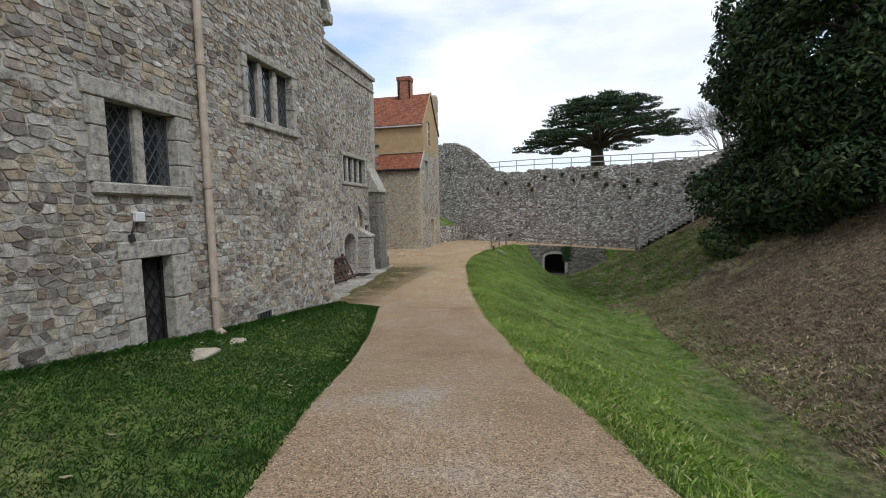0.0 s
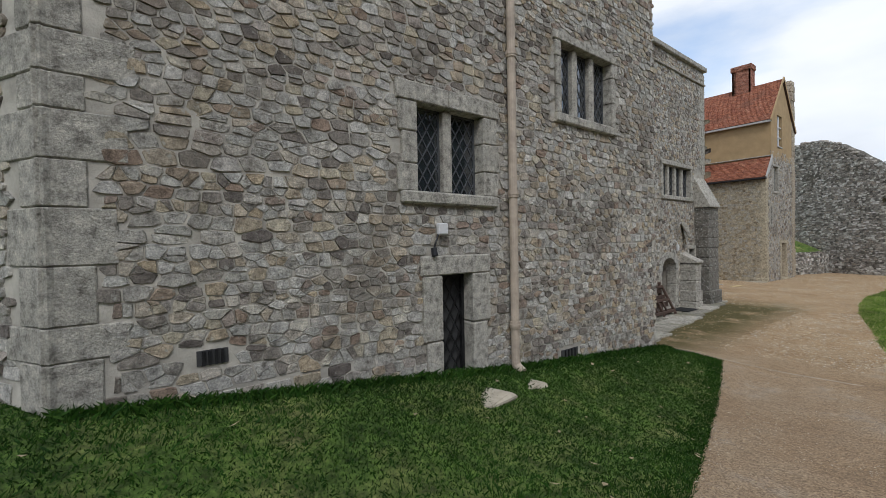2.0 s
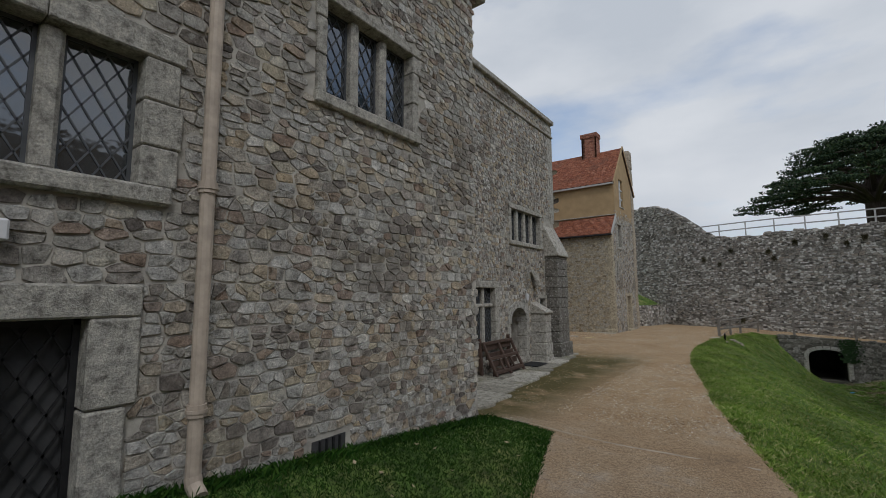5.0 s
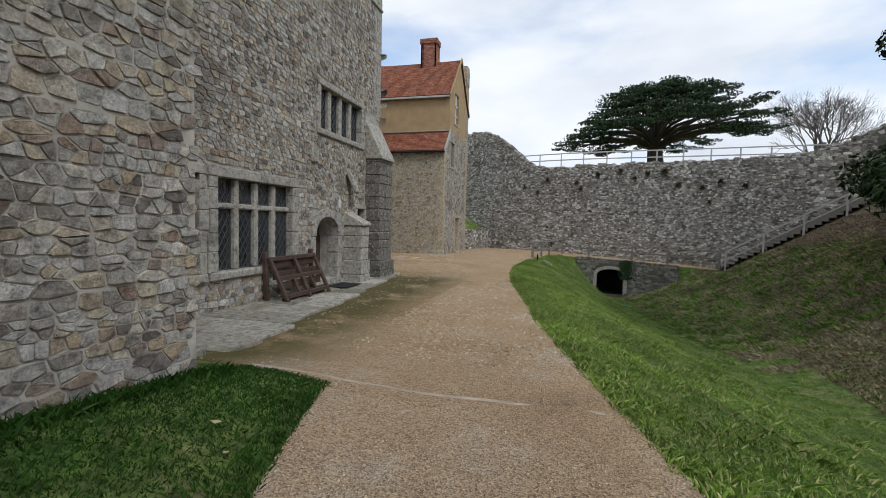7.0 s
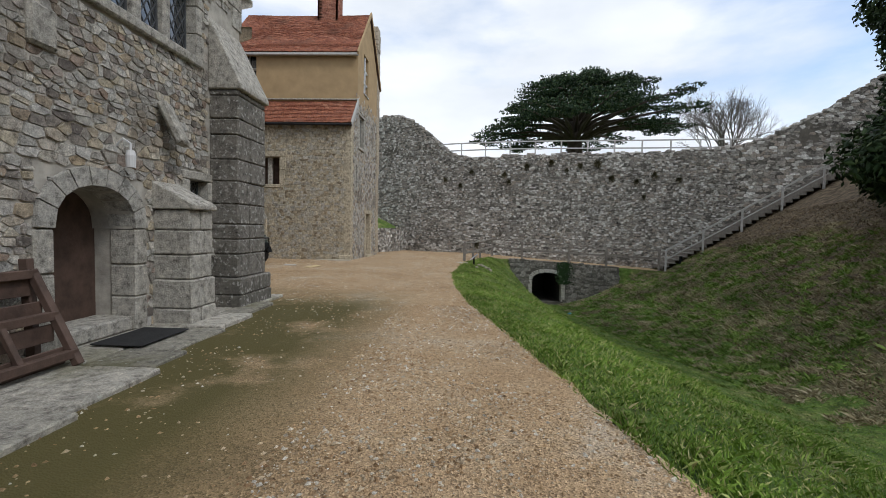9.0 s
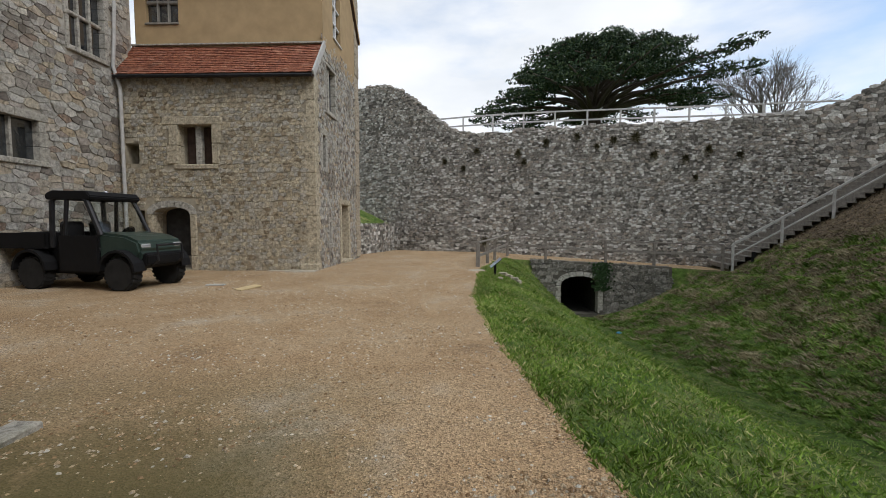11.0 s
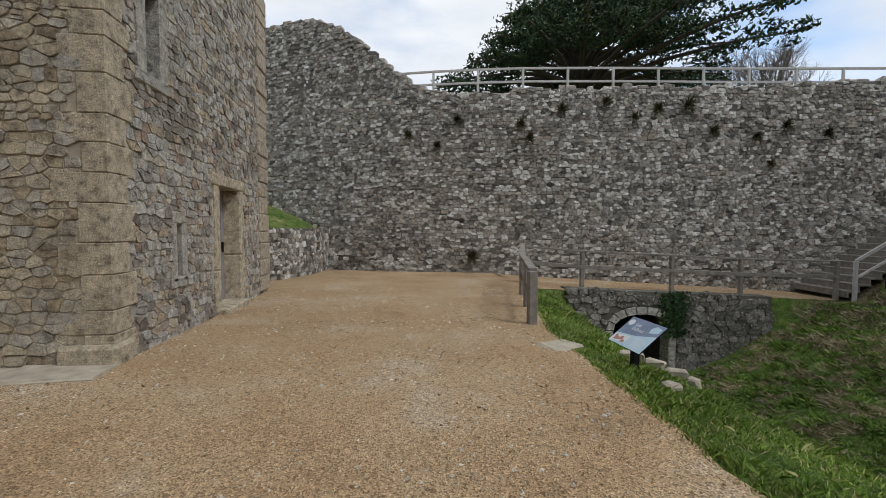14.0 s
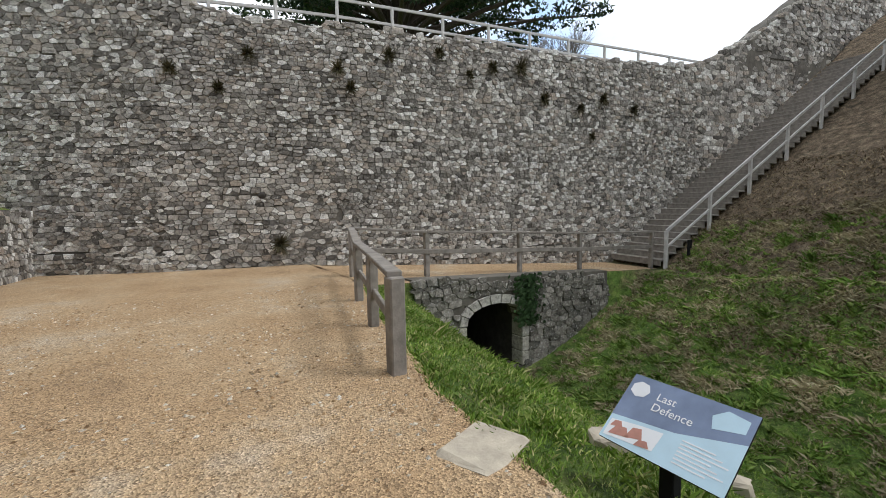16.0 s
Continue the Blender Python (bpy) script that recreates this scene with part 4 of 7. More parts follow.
def build_recess():
    o, d, nrm, length = wall_frame(RA, RB)
    opens = [(2.32, 2.86, 0.8, 2.44), (3.26, 5.38, 0.8, 2.44), (6.33, 7.4, 0.1, 1.84), (6.5, 8.68, 3.95, 4.98), (8.5, 8.95, 1.05, 2.1)]
    top = [(0, 9.0), (length, 8.75)]
    wall = wall_mesh("wall", RA, RB, -0.1, top, 0.6, opens, M_mortar, recess)
    skip = [(2.05, 5.65, 0.65, 2.66), (6.15, 7.6, 0, 2.0), (6.35, 8.85, 3.8, 5.15), (8.4, 9.05, 0.95, 2.25), (9.6, 10.1, 0, 9), (9.0, 9.95, 0, 5.0)]
    st = rubble(31, length, 0.05, 8.6, top, skip, 0.085, 1.7)
    lay_stones(wall, RA, RB, st, M_rubble, M_rubble_o, 32, 0.019, near=(2.0, 9.0, 2.6, 3.8))
    leaded_window(recess, RA, RB, 3.26, 5.38, 0.8, 2.44, 4, transoms=(1.95,), seed=33, lattice=0.13, surround=0.19, mull=0.12)
    leaded_window(recess, RA, RB, 2.32, 2.86, 0.8, 2.44, 1, transoms=(1.95,), seed=30, lattice=0.13, surround=0.15, mull=0.12)
    leaded_window(recess, RA, RB, 6.5, 8.68, 3.95, 4.98, 4, seed=34, lattice=0.14, surround=0.14, mull=0.14)
    leaded_window(recess, RA, RB, 8.5, 8.95, 1.05, 2.1, 1, seed=35, lattice=0.12, surround=0.13)
    # arched doorway
    bm = bmesh.new()
    dressed(bm, o, d, nrm, 6.3, 7.45, 0.08, 0.26, -0.5, -0.02, 0.02)
    door = part("doorway", bm, M_dressed, recess, "four-centred stone arch around an open doorway")
    for q in range(9):
        bm = bmesh.new()
        arch_ring(bm, o, d, nrm, 6.865, 0.535, 1.35, 0.49, 0.2, -0.3, 0.05, only=q)
        part("voussoir", bm, M_dressed, door)
    for u0, u1 in ((6.12, 6.33), (7.4, 7.6)):
        for v0, v1 in ((0.08, 0.5), (0.505, 0.9), (0.905, 1.35)):
            bm = bmesh.new()
            dressed(bm, o, d, nrm, u0, u1, v0, v1, -0.3, 0.045, 0.02)
            part("jamb_stone", bm, M_dressed, door)
    bm = bmesh.new()
    arch_fill(bm, o, d, nrm, 6.865, 0.535, 1.35, 0.49, 1.86, -0.55, 0.0)
    part("spandrel", bm, M_mortar, door)
    bm = bmesh.new()
    dressed(bm, o, d, nrm, 6.3, 7.45, 0.1, 1.9, -0.6, -0.52, 0)
    part("door_leaf", bm, M_benchwood, door, "dark timber door set deep in the arch")
    bm = bmesh.new()
    dressed(bm, o, d, nrm, 6.72, 6.78, 0.15, 1.75, -0.52, -0.49, 0)
    part("door_stile", bm, M_oldwood, door)
    # end wall, parapet coping, dark string course
    bm = bmesh.new()
    dressed(bm, o, d, nrm, -0.1, length + 0.08, 8.78, 8.95, -0.7, 0.12, 0.02)
    part("coping", bm, M_dressed, recess, "flat parapet coping stone")
    bm = bmesh.new()
    dressed(bm, o, d, nrm, 0, length + 0.05, 8.25, 8.33, -0.1, 0.07, 0.02)
    part("string_course", bm, M_dressed, recess)
    EA, EB = (RX - 0.03, 20.03), (-14.6, 20.03)
    w2 = wall_mesh("wall", EA, EB, -0.1, [(0, 8.75), (6.67, 8.75)], 0.6, [], M_mortar, recess)
    lay_stones(w2, EA, EB, rubble(36, 6.67, 0.0, 8.6, [(0, 8.7), (6.67, 8.7)], [], 0.16, 1.8), M_rubble, M_rubble_o, 37)
    quoins(recess, RA, RB, True, 4.9, 8.7, 38, wmax=0.5)
    buttress(recess, 17.75, 18.25, RX, -7.38, 1.62, 2.0, 0.0, M_dressed, 41, 0.03)
    buttress(recess, 19.05, 20.0, RX, -7.42, 3.6, 4.75, -0.05, M_dark_stone, 42, 0.08)
    # broken weathering stone above the small buttress, and a projecting block
    bm = bmesh.new()
    beam(bm, (RX + 0.05, 17.92, 3.05), (RX + 0.28, 18.0, 2.5), 0.32, 0.12, 0.03)
    part("weathering", bm, M_dressed, recess, "broken sloping weathering stone")
    bm = bmesh.new()
    box(bm, RX - 0.1, RX + 0.07, 16.1, 16.4, 3.1, 3.5, 0.03)
    part("block", bm, M_dressed, recess)


build_recess()


def wall_lamp():
    l = empty("wall_lamp", "small white bulkhead lamp on a curved bracket", "wall lamp", (RX + 0.12, 17.15, 2.1))
    bm = bmesh.new()
    tube(bm, [(RX, 17.15, 2.32), (RX + 0.1, 17.15, 2.42), (RX + 0.19, 17.15, 2.36), (RX + 0.19, 17.15, 2.28)], 0.012, sides=6)
    part("bracket", bm, M_white, l)
    bm = bmesh.new()
    lathe(bm, [(0.05, 0.0), (0.055, 0.14), (0.04, 0.2)], pose(RX + 0.19, 17.15, 2.08), 12)
    part("shade", bm, M_white, l)


wall_lamp()


def flagstones():
    rng = random.Random(51)
    base = empty("flagstone_paving", "worn grey flagstone paving along the wall", "paving", (-7.2, 15, 0.05), kind="structure")
    y = 10.25
    while y < 20.2:
        h = rng.uniform(0.6, 1.05)
        front = -6.1 - 0.15 * (y - 12)
        cut = RX + (front - RX) * rng.uniform(0.42, 0.6)
        for x0, x1 in ((RX + 0.05, cut - 0.02), (cut + 0.02, front)):
            bm = bmesh.new()
            zz = ground_z((x0 + x1) / 2, y + h / 2)
            box(bm, x0, x1 + rng.uniform(-0.06, 0.06), y, y + h - 0.045, zz - 0.06, zz + 0.042 + rng.uniform(0, 0.02), 0.014)
            part("flagstone", bm, M_flag, base)
        y += h


flagstones()


def doormat():
    bm = bmesh.new()
    box(bm, -7.72, -7.15, 16.55, 17.35, 0.12, 0.135, 0.005)
    tagged(part("doormat", bm, M_rubber), "black rubber doormat on the flagstones", "doormat")


doormat()


def bench():
    """A dark timber bench tipped on its side, leaning against the wall under the window."""
    b = empty("wooden_bench", "dark brown timber bench tipped up against the wall", "bench", (-7.55, 15.4, 0.12))
    y0, y1 = 14.4, 15.95
    zb, zt = 0.12, 0.98
    xf, xb = -7.28, -7.72

    def at(s, k=0.0):
        return xf + (xb - xf) * s + k, zb + (zt - zb) * s
    for yy in (y0, (y0 + y1) / 2, y1):
        bm = bmesh.new()
        beam(bm, (xf, yy, zb), (xb, yy, zt), 0.07, 0.07)
        part("upright", bm, M_benchwood, b)
    for s in (0.12, 0.52, 0.96):
        x, z = at(s)
        bm = bmesh.new()
        beam(bm, (x, y0 - 0.02, z), (x, y1 + 0.02, z), 0.07, 0.08)
        part("rail", bm, M_benchwood, b)
    for yy in (y0 + 0.48, y1 - 0.47):
        a, c = at(0.12), at(0.52)
        bm = bmesh.new()
        beam(bm, (a[0], yy, a[1]), (c[0], yy, c[1]), 0.05, 0.05)
        part("slat", bm, M_benchwood, b)
    for yy in (y0 - 0.03, y1 + 0.03):
        bm = bmesh.new()
        beam(bm, (xb - 0.02, yy, zb), (xb - 0.08, yy, zt + 0.1), 0.07, 0.09)
        part("leg", bm, M_benchwood, b)
    for i in range(4):
        x, z = at(0.1 + i * 0.24, -0.09)
        bm = bmesh.new()
        beam(bm, (x, y0, z), (x, y1, z), 0.02, 0.16)
        part("seat_board", bm, M_benchwood, b)


bench()

# ---------------- yard side wall behind the vehicle ----------------
YX = -14.5
side = empty("yard_range", "tall rubble range closing the yard with dark windows", "building", (-14.4, 25, 0))


def build_side():
    A, B = (YX, 20.2), (YX, 31.0)
    opens = [(6.55, 7.75, 2.95, 3.9), (8.75, 9.9, 6.1, 7.9)]
    top = [(0, 11.0), (10.8, 11.0)]
    wall = wall_mesh("wall", A, B, -0.2, top, 0.6, opens, M_mortar, side)
    lay_stones(wall, A, B, rubble(61, 10.8, 0, 11, top, [(6.3, 8.0, 2.8, 4.1), (8.55, 10.1, 5.95, 8.1)], 0.16, 1.8), M_rubble, M_rubble_o, 62)
    leaded_window(side, A, B, 6.55, 7.75, 2.95, 3.9, 2, seed=63, lattice=0, surround=0.2, mull=0.06, frame_mat=M_dressed)
    leaded_window(side, A, B, 8.75, 9.9, 6.1, 7.9, 3, transoms=(7.0,), seed=64, lattice=0, surround=0.12, mull=0.07)


build_side()

# ---------------- corner house ----------------
house = empty("corner_house", "two-storey stone house with tan rendered upper floor and red tile roofs", "house", (-11, 33, 0))
FY, SX, BY = 30.5, -8.6, 36.3     # front face, side face, back
UY = 31.45                          # upper storey front


def tiles(parent, x0, x1, p_low, p_high, seed, name="roof", th=0.02, row=0.11, wide=0.17):
    """Rows of overlapping plain tiles between eave (y, z) and head (y, z)."""
    rng = random.Random(seed)
    (ya, za), (yb, zb) = p_low, p_high
    ln = math.hypot(yb - ya, zb - za)
    dy, dz = (yb - ya) / ln, (zb - za) / ln
    ny, nz = (-dz, dy) if dy > 0 else (dz, -dy)
    verts, faces = [], []
    r = 0.0
    i = 0
    while r < ln:
        x = x0 - (wide / 2 if i % 2 else 0)
        sag = 0.0
        while x < x1:
            xa, xb = max(x0, x + 0.004), min(x1, x + wide - 0.004)
            if xb > xa + 0.02:
                lift = 0.03 + rng.uniform(-0.004, 0.012)
                r1 = min(ln, r + row * 1.5)
                n = len(verts)
                sagm = -0.05 * math.sin(math.pi * (x - x0) / (x1 - x0))
                for xx, rr, k in ((xa, r, lift), (xb, r, lift), (xb, r1, 0.008), (xa, r1, 0.008), (xa, r, lift - th), (xb, r, lift - th), (xb, r1, -0.01), (xa, r1, -0.01)):
                    verts.append((xx, ya + dy * rr + ny * k, za + dz * rr + nz * k + sagm * rr / ln))
                faces += [tuple(n + q for q in f) for f in ((0, 1, 2, 3), (4, 5, 1, 0), (5, 6, 2, 1), (7, 4, 0, 3))]
            x += wide
        r += row
        i += 1
    bm = bmesh.new()
    q = [bm.verts.new(p) for p in ((x0, ya, za - 0.03), (x1, ya, za - 0.03), (x1, yb, zb - 0.03), (x0, yb, zb - 0.03), (x0, ya, za - 0.12), (x1, ya, za - 0.12), (x1, yb, zb - 0.12), (x0, yb, zb - 0.12))]
    for f in ((0, 1, 2, 3), (7, 6, 5, 4), (0, 4, 5, 1), (1, 5, 6, 2), (2, 6, 7, 3), (3, 7, 4, 0)):
        bm.faces.new([q[k] for k in f])
    roof = part(name, bm, M_benchwood, parent, "old red clay plain-tile roof slope")
    mesh_ob("roof_tiles", verts, faces, M_tile, roof, kind="stuff")
    return roof


def build_house():
    A, B = (-14.55, FY), (SX - 0.03, FY)         # front, u = x + 14.55, normal -y
    A2, B2 = (SX, FY + 0.03), (SX, BY)          # side, u = y - FY, normal +x
    ln = SX - 0.03 + 14.55
    top = [(0, 5.8), (ln, 5.8)]
    opens = [(1.86, 2.88, 3.2, 4.36), (0.26, 0.62, 3.25, 3.8), (1.02, 2.14, 0.08, 1.92), (0.5, 0.72, 1.2, 1.8)]
    wall = wall_mesh("wall", A, B, -0.3, top, 0.6, opens, M_mortar_buff, house)
    skip = [(1.5, 3.15, 3.05, 4.6), (0.2, 0.72, 3.15, 3.92), (0.82, 2.35, -0.2, 2.15), (0.4, 0.8, 1.1, 1.9), (ln - 0.24, ln + 0.1, 0, 6)]
    lay_stones(wall, A, B, rubble(71, ln, 0.0, 5.8, top, skip, 0.1, 1.5), M_buff, M_buff_o, 72, 0.02, near=(2.3, ln - 0.4, 0.3, 2.9))
    slen = BY - FY - 0.03
    stop = [(0, 5.85), (UY - FY, 6.9), (UY - FY + 0.01, 7.4), (slen, 7.4)]
    sop = [(0.72, 1.05, 3.2, 4.2), (1.35, 1.52, 0.75, 1.45), (2.86, 3.86, 0.02, 2.1), (1.2, 2.2, 5.1, 6.5)]
    w2 = wall_mesh("wall", A2, B2, -0.3, stop, 0.6, sop, M_mortar, house)
    sk = [(0.6, 1.15, 3.1, 4.3), (1.28, 1.6, 0.65, 1.55), (2.6, 4.12, -0.3, 2.35), (1.1, 2.3, 4.95, 6.65), (0, 0.3, 0, 6)]
    lay_stones(w2, A2, B2, rubble(73, slen, 0.0, 7.3, stop, sk, 0.1, 1.6), M_rubble, M_rubble_o, 74, 0.022, near=(0.3, 5.6, 0.1, 2.6))
    quoins(house, A, B, True, 0.0, 5.75, 75, M_buff, wmax=0.42)
    # plinth stones at the corner
    bm = bmesh.new()
    box(bm, SX - 0.5, SX + 0.07, FY - 0.08, FY + 0.3, -0.15, 0.22, 0.04)
    part("plinth", bm, M_buff, house)
    # back and far walls
    wall_mesh("wall", (SX, BY), (-14.55, BY), -0.3, [(0, 9.3), (5.95, 9.3)], 0.5, [], M_mortar, house)
    # upper storey, rendered
    UA, UB = (-14.55, UY), (SX - 0.01, UY)
    uw = wall_mesh("upper_wall", UA, UB, 5.4, [(0, 9.15), (5.94, 9.15)], 0.35, [(0.35, 1.4, 7.75, 9.0)], M_render, house, "tan lime-rendered upper wall", grow=0.0)
    GA, GB = (SX + 0.02, UY + 0.02), (SX + 0.02, 36.1)
    gl = 36.1 - UY - 0.02
    mid = gl / 2
    wall_mesh("upper_wall", GA, GB, 7.0, [(0, 9.15), (mid, 11.75), (gl, 9.15)], 0.35, [(1.15, 2.15, 7.75, 9.55)], M_render, house, grow=0.0)
    leaded_window(house, UA, UB, 0.35, 1.4, 7.75, 9.0, 3, transoms=(8.4,), seed=76, lattice=0, surround=0, mull=0.05, frame_mat=M_oldwood)
    leaded_window(house, GA, GB, 1.15, 2.15, 7.75, 9.55, 2, transoms=(8.3, 8.9), seed=77, lattice=0, surround=0, mull=0.06, frame_mat=M_white)
    # roofs
    tiles(house, -14.65, SX + 0.1, (FY - 0.2, 5.78), (UY - 0.02, 7.0), 78)
    tiles(house, -14.65, SX + 0.12, (UY - 0.25, 9.05), (UY + mid, 11.85), 79)
    tiles(house, -14.65, SX + 0.12, (36.35, 9.05), (UY + mid, 11.85), 80)
    bm = bmesh.new()
    beam(bm, (-14.65, UY - 0.04, 7.05), (SX + 0.1, UY - 0.04, 7.07), 0.1, 0.05)
    part("flashing", bm, M_dressed, house)
    bm = bmesh.new()
    beam(bm, (-14.65, UY - 0.2, 8.98), (SX + 0.1, UY - 0.2, 8.98), 0.12, 0.1)
    part("eave_board", bm, M_railpale, house, "pale painted eaves board")
    bm = bmesh.new()
    beam(bm, (SX + 0.1, UY - 0.3, 9.0), (SX + 0.1, UY + mid, 11.9), 0.06, 0.16)
    beam(bm, (SX + 0.1, 36.4, 9.0), (SX + 0.1, UY + mid, 11.9), 0.06, 0.16)
    part("barge_board", bm, M_render, house)
    bm = bmesh.new()
    beam(bm, (SX + 0.08, FY - 0.22, 5.74), (SX + 0.08, UY, 7.05), 0.05, 0.2)
    part("verge_board", bm, M_railpale, house)
    # stone pier up the far end of the side wall
    bm = bmesh.new()
    box(bm, SX - 0.45, SX - 0.02, 35.75, 36.33, 0.0, 12.0)
    pier = part("pier", bm, M_mortar, house, "tall stone pier at the end of the gable")
    rng = random.Random(5)
    v = 0.0
    while v < 12.0:
        h = rng.uniform(0.25, 0.4)
        bm = bmesh.new()
        box(bm, SX - 0.5, SX + 0.05 + rng.uniform(-0.02, 0.02), 35.7, 36.38, v, v + h - 0.01, 0.02)
        part("block", bm, M_rubble, pier)
        v += h
    # chimney
    bm = bmesh.new()
    z = 11.0
    verts, faces = [], []
    rng = random.Random(9)
    cx0, cx1, cy0, cy1 = -11.05, -10.05, UY + mid - 0.4, UY + mid + 0.4
    i = 0
    while z < 13.15:
        g = 0.06 if z > 12.85 else 0.0
        for k in range(5):
            s = (k - (0.5 if i % 2 else 0)) / 4.5
            a = max(cx0 - g, cx0 + s * (cx1 - cx0))
            b2 = min(cx1 + g, a + 0.225)
            if b2 - a > 0.04:
                box(bm, a, b2 - 0.01, cy0 - g, cy0 + 0.1, z, z + 0.065)
                box(bm, a, b2 - 0.01, cy1 - 0.1, cy1 + g, z, z + 0.065)
        for k in range(4):
            a = cy0 - g + k * 0.21
            box(bm, cx1 - 0.1, cx1 + g, a, min(cy1 + g, a + 0.2), z, z + 0.065)
            box(bm, cx0 - g, cx0 + 0.1, a, min(cy1 + g, a + 0.2), z, z + 0.065)
        z += 0.075
        i += 1
    ch = part("chimney", bm, M_brick, house, "red brick chimney stack with corbelled top")
    bm = bmesh.new()
    box(bm, cx0 + 0.02, cx1 - 0.02, cy0 + 0.02, cy1 - 0.02, 11.0, 13.1)
    part("core", bm, M_mortar, ch)
    # front openings: window with pale mullion, square hole, wide low doorway
    o, d, nrm, _ = wall_frame(A, B)
    bm = bmesh.new()
    dressed(bm, o, d, nrm, 1.7, 3.05, 3.05, 3.2, -0.3, 0.05, 0.02)
    win = part("window", bm, M_buff, house, "unglazed two-light window with pale mullion")
    for u0, u1, v0, v1 in ((1.5, 1.86, 3.2, 3.75), (1.58, 1.86, 3.755, 4.36), (2.88, 3.1, 3.2, 3.8), (2.88, 3.16, 3.805, 4.36), (1.4, 3.2, 4.36, 4.6)):
        bm = bmesh.new()
        dressed(bm, o, d, nrm, u0, u1, v0, v1, -0.3, 0.05, 0.02)
        part("frame_stone", bm, M_buff, win)
    bm = bmesh.new()
    dressed(bm, o, d, nrm, 2.3, 2.48, 3.2, 4.36, -0.3, -0.12, 0.02)
    part("mullion", bm, M_dressed, win)
    bm = bmesh.new()
    dressed(bm, o, d, nrm, 1.86, 2.88, 3.2, 4.36, -0.5, -0.46, 0)
    part("shutter", bm, M_benchwood, win)
    bm = bmesh.new()
    dressed(bm, o, d, nrm, 1.0, 2.16, -0.1, 0.04, -0.5, 0.02, 0.02)
    dw = part("doorway", bm, M_buff, house, "low wide arched doorway, a dark sheet for its unlit interior")
    for q in range(9):
        bm = bmesh.new()
        arch_ring(bm, o, d, nrm, 1.58, 0.56, 1.7, 0.22, 0.2, -0.4, 0.05, 9, only=q)
        part("voussoir", bm, M_buff, dw)
    for u0, u1 in ((0.84, 1.02), (2.14, 2.34)):
        for v0, v1 in ((0.0, 0.45), (0.455, 1.0), (1.005, 1.7)):
            bm = bmesh.new()
            dressed(bm, o, d, nrm, u0, u1, v0, v1, -0.4, 0.05, 0.02)
            part("jamb_stone", bm, M_buff, dw)
    bm = bmesh.new()
    arch_fill(bm, o, d, nrm, 1.58, 0.56, 1.7, 0.22, 1.94, -0.58, 0.0)
    part("spandrel", bm, M_mortar_buff, dw)
    # dark sheet just behind the wall in place of the unlit room
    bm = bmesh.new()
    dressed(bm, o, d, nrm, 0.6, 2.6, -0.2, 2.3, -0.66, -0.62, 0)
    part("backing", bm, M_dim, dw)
    bm = bmesh.new()
    dressed(bm, o, d, nrm, 1.02, 2.14, 0.05, 0.42, -0.45, -0.4, 0)
    part("boards", bm, M_oldwood, dw, "grey boards across the foot of the doorway")
    # side openings
    o, d, nrm, _ = wall_frame(A2, B2)
    bm = bmesh.new()
    for u0, u1, v0, v1 in ((0.55, 0.72, 3.15, 4.25), (1.05, 1.22, 3.15, 4.25), (0.55, 1.22, 4.2, 4.4), (0.5, 1.25, 3.05, 3.2)):
        dressed(bm, o, d, nrm, u0, u1, v0, v1, -0.3, 0.04, 0.02)
    sl = part("slit_window", bm, M_dressed, house, "narrow stone slit window with lattice")
    bm = bmesh.new()
    dressed(bm, o, d, nrm, 0.72, 1.05, 3.2, 4.2, -0.22, -0.2, 0)
    part("pane", bm, M_glass, sl)
    bm = bmesh.new()
    for u0, u1, v0, v1 in ((1.22, 1.35, 0.68, 1.5), (1.52, 1.64, 0.68, 1.5), (1.22, 1.64, 1.45, 1.62), (1.2, 1.66, 0.6, 0.75)):
        dressed(bm, o, d, nrm, u0, u1, v0, v1, -0.3, 0.035, 0.02)
    s2 = part("slit_window", bm, M_dressed, house, "small low loop window")
    # dark sheet for the shade inside the loop
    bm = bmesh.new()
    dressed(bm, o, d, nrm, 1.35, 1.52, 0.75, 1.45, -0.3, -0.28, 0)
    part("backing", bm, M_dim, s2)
    leaded_window(house, A2, B2, 1.2, 2.2, 5.1, 6.5, 2, seed=81, lattice=0.14, surround=0.1, mull=0.1)
    bm = bmesh.new()
    dressed(bm, o, d, nrm, 2.75, 3.95, -0.1, 0.06, -0.3, 0.18, 0.02)
    dr = part("doorway", bm, M_buff, house, "stone doorway with a grey part-glazed door")
    for u0, u1, v0, v1 in ((2.62, 2.86, 0.0, 0.7), (2.66, 2.86, 0.705, 2.1), (3.86, 4.1, 0.0, 0.9), (3.86, 4.04, 0.905, 2.1), (2.55, 4.12, 2.1, 2.3)):
        bm = bmesh.new()
        dressed(bm, o, d, nrm, u0, u1, v0, v1, -0.3, 0.04, 0.02)
        part("frame_stone", bm, M_buff, dr)
    bm = bmesh.new()
    dressed(bm, o, d, nrm, 2.86, 3.86, 0.06, 1.0, -0.32, -0.26, 0.01)
    for u0, u1, v0, v1 in ((2.86, 2.98, 1.0, 2.1), (3.74, 3.86, 1.0, 2.1), (2.98, 3.74, 2.0, 2.1), (3.34, 3.38, 1.0, 2.0), (2.98, 3.74, 1.32, 1.36), (2.98, 3.74, 1.66, 1.7)):
        dressed(bm, o, d, nrm, u0, u1, v0, v1, -0.32, -0.26, 0.004)
    part("door_leaf", bm, M_greydoor, dr, "grey-mauve painted plank door")
    bm = bmesh.new()
    dressed(bm, o, d, nrm, 2.98, 3.74, 1.0, 2.0, -0.295, -0.285, 0)
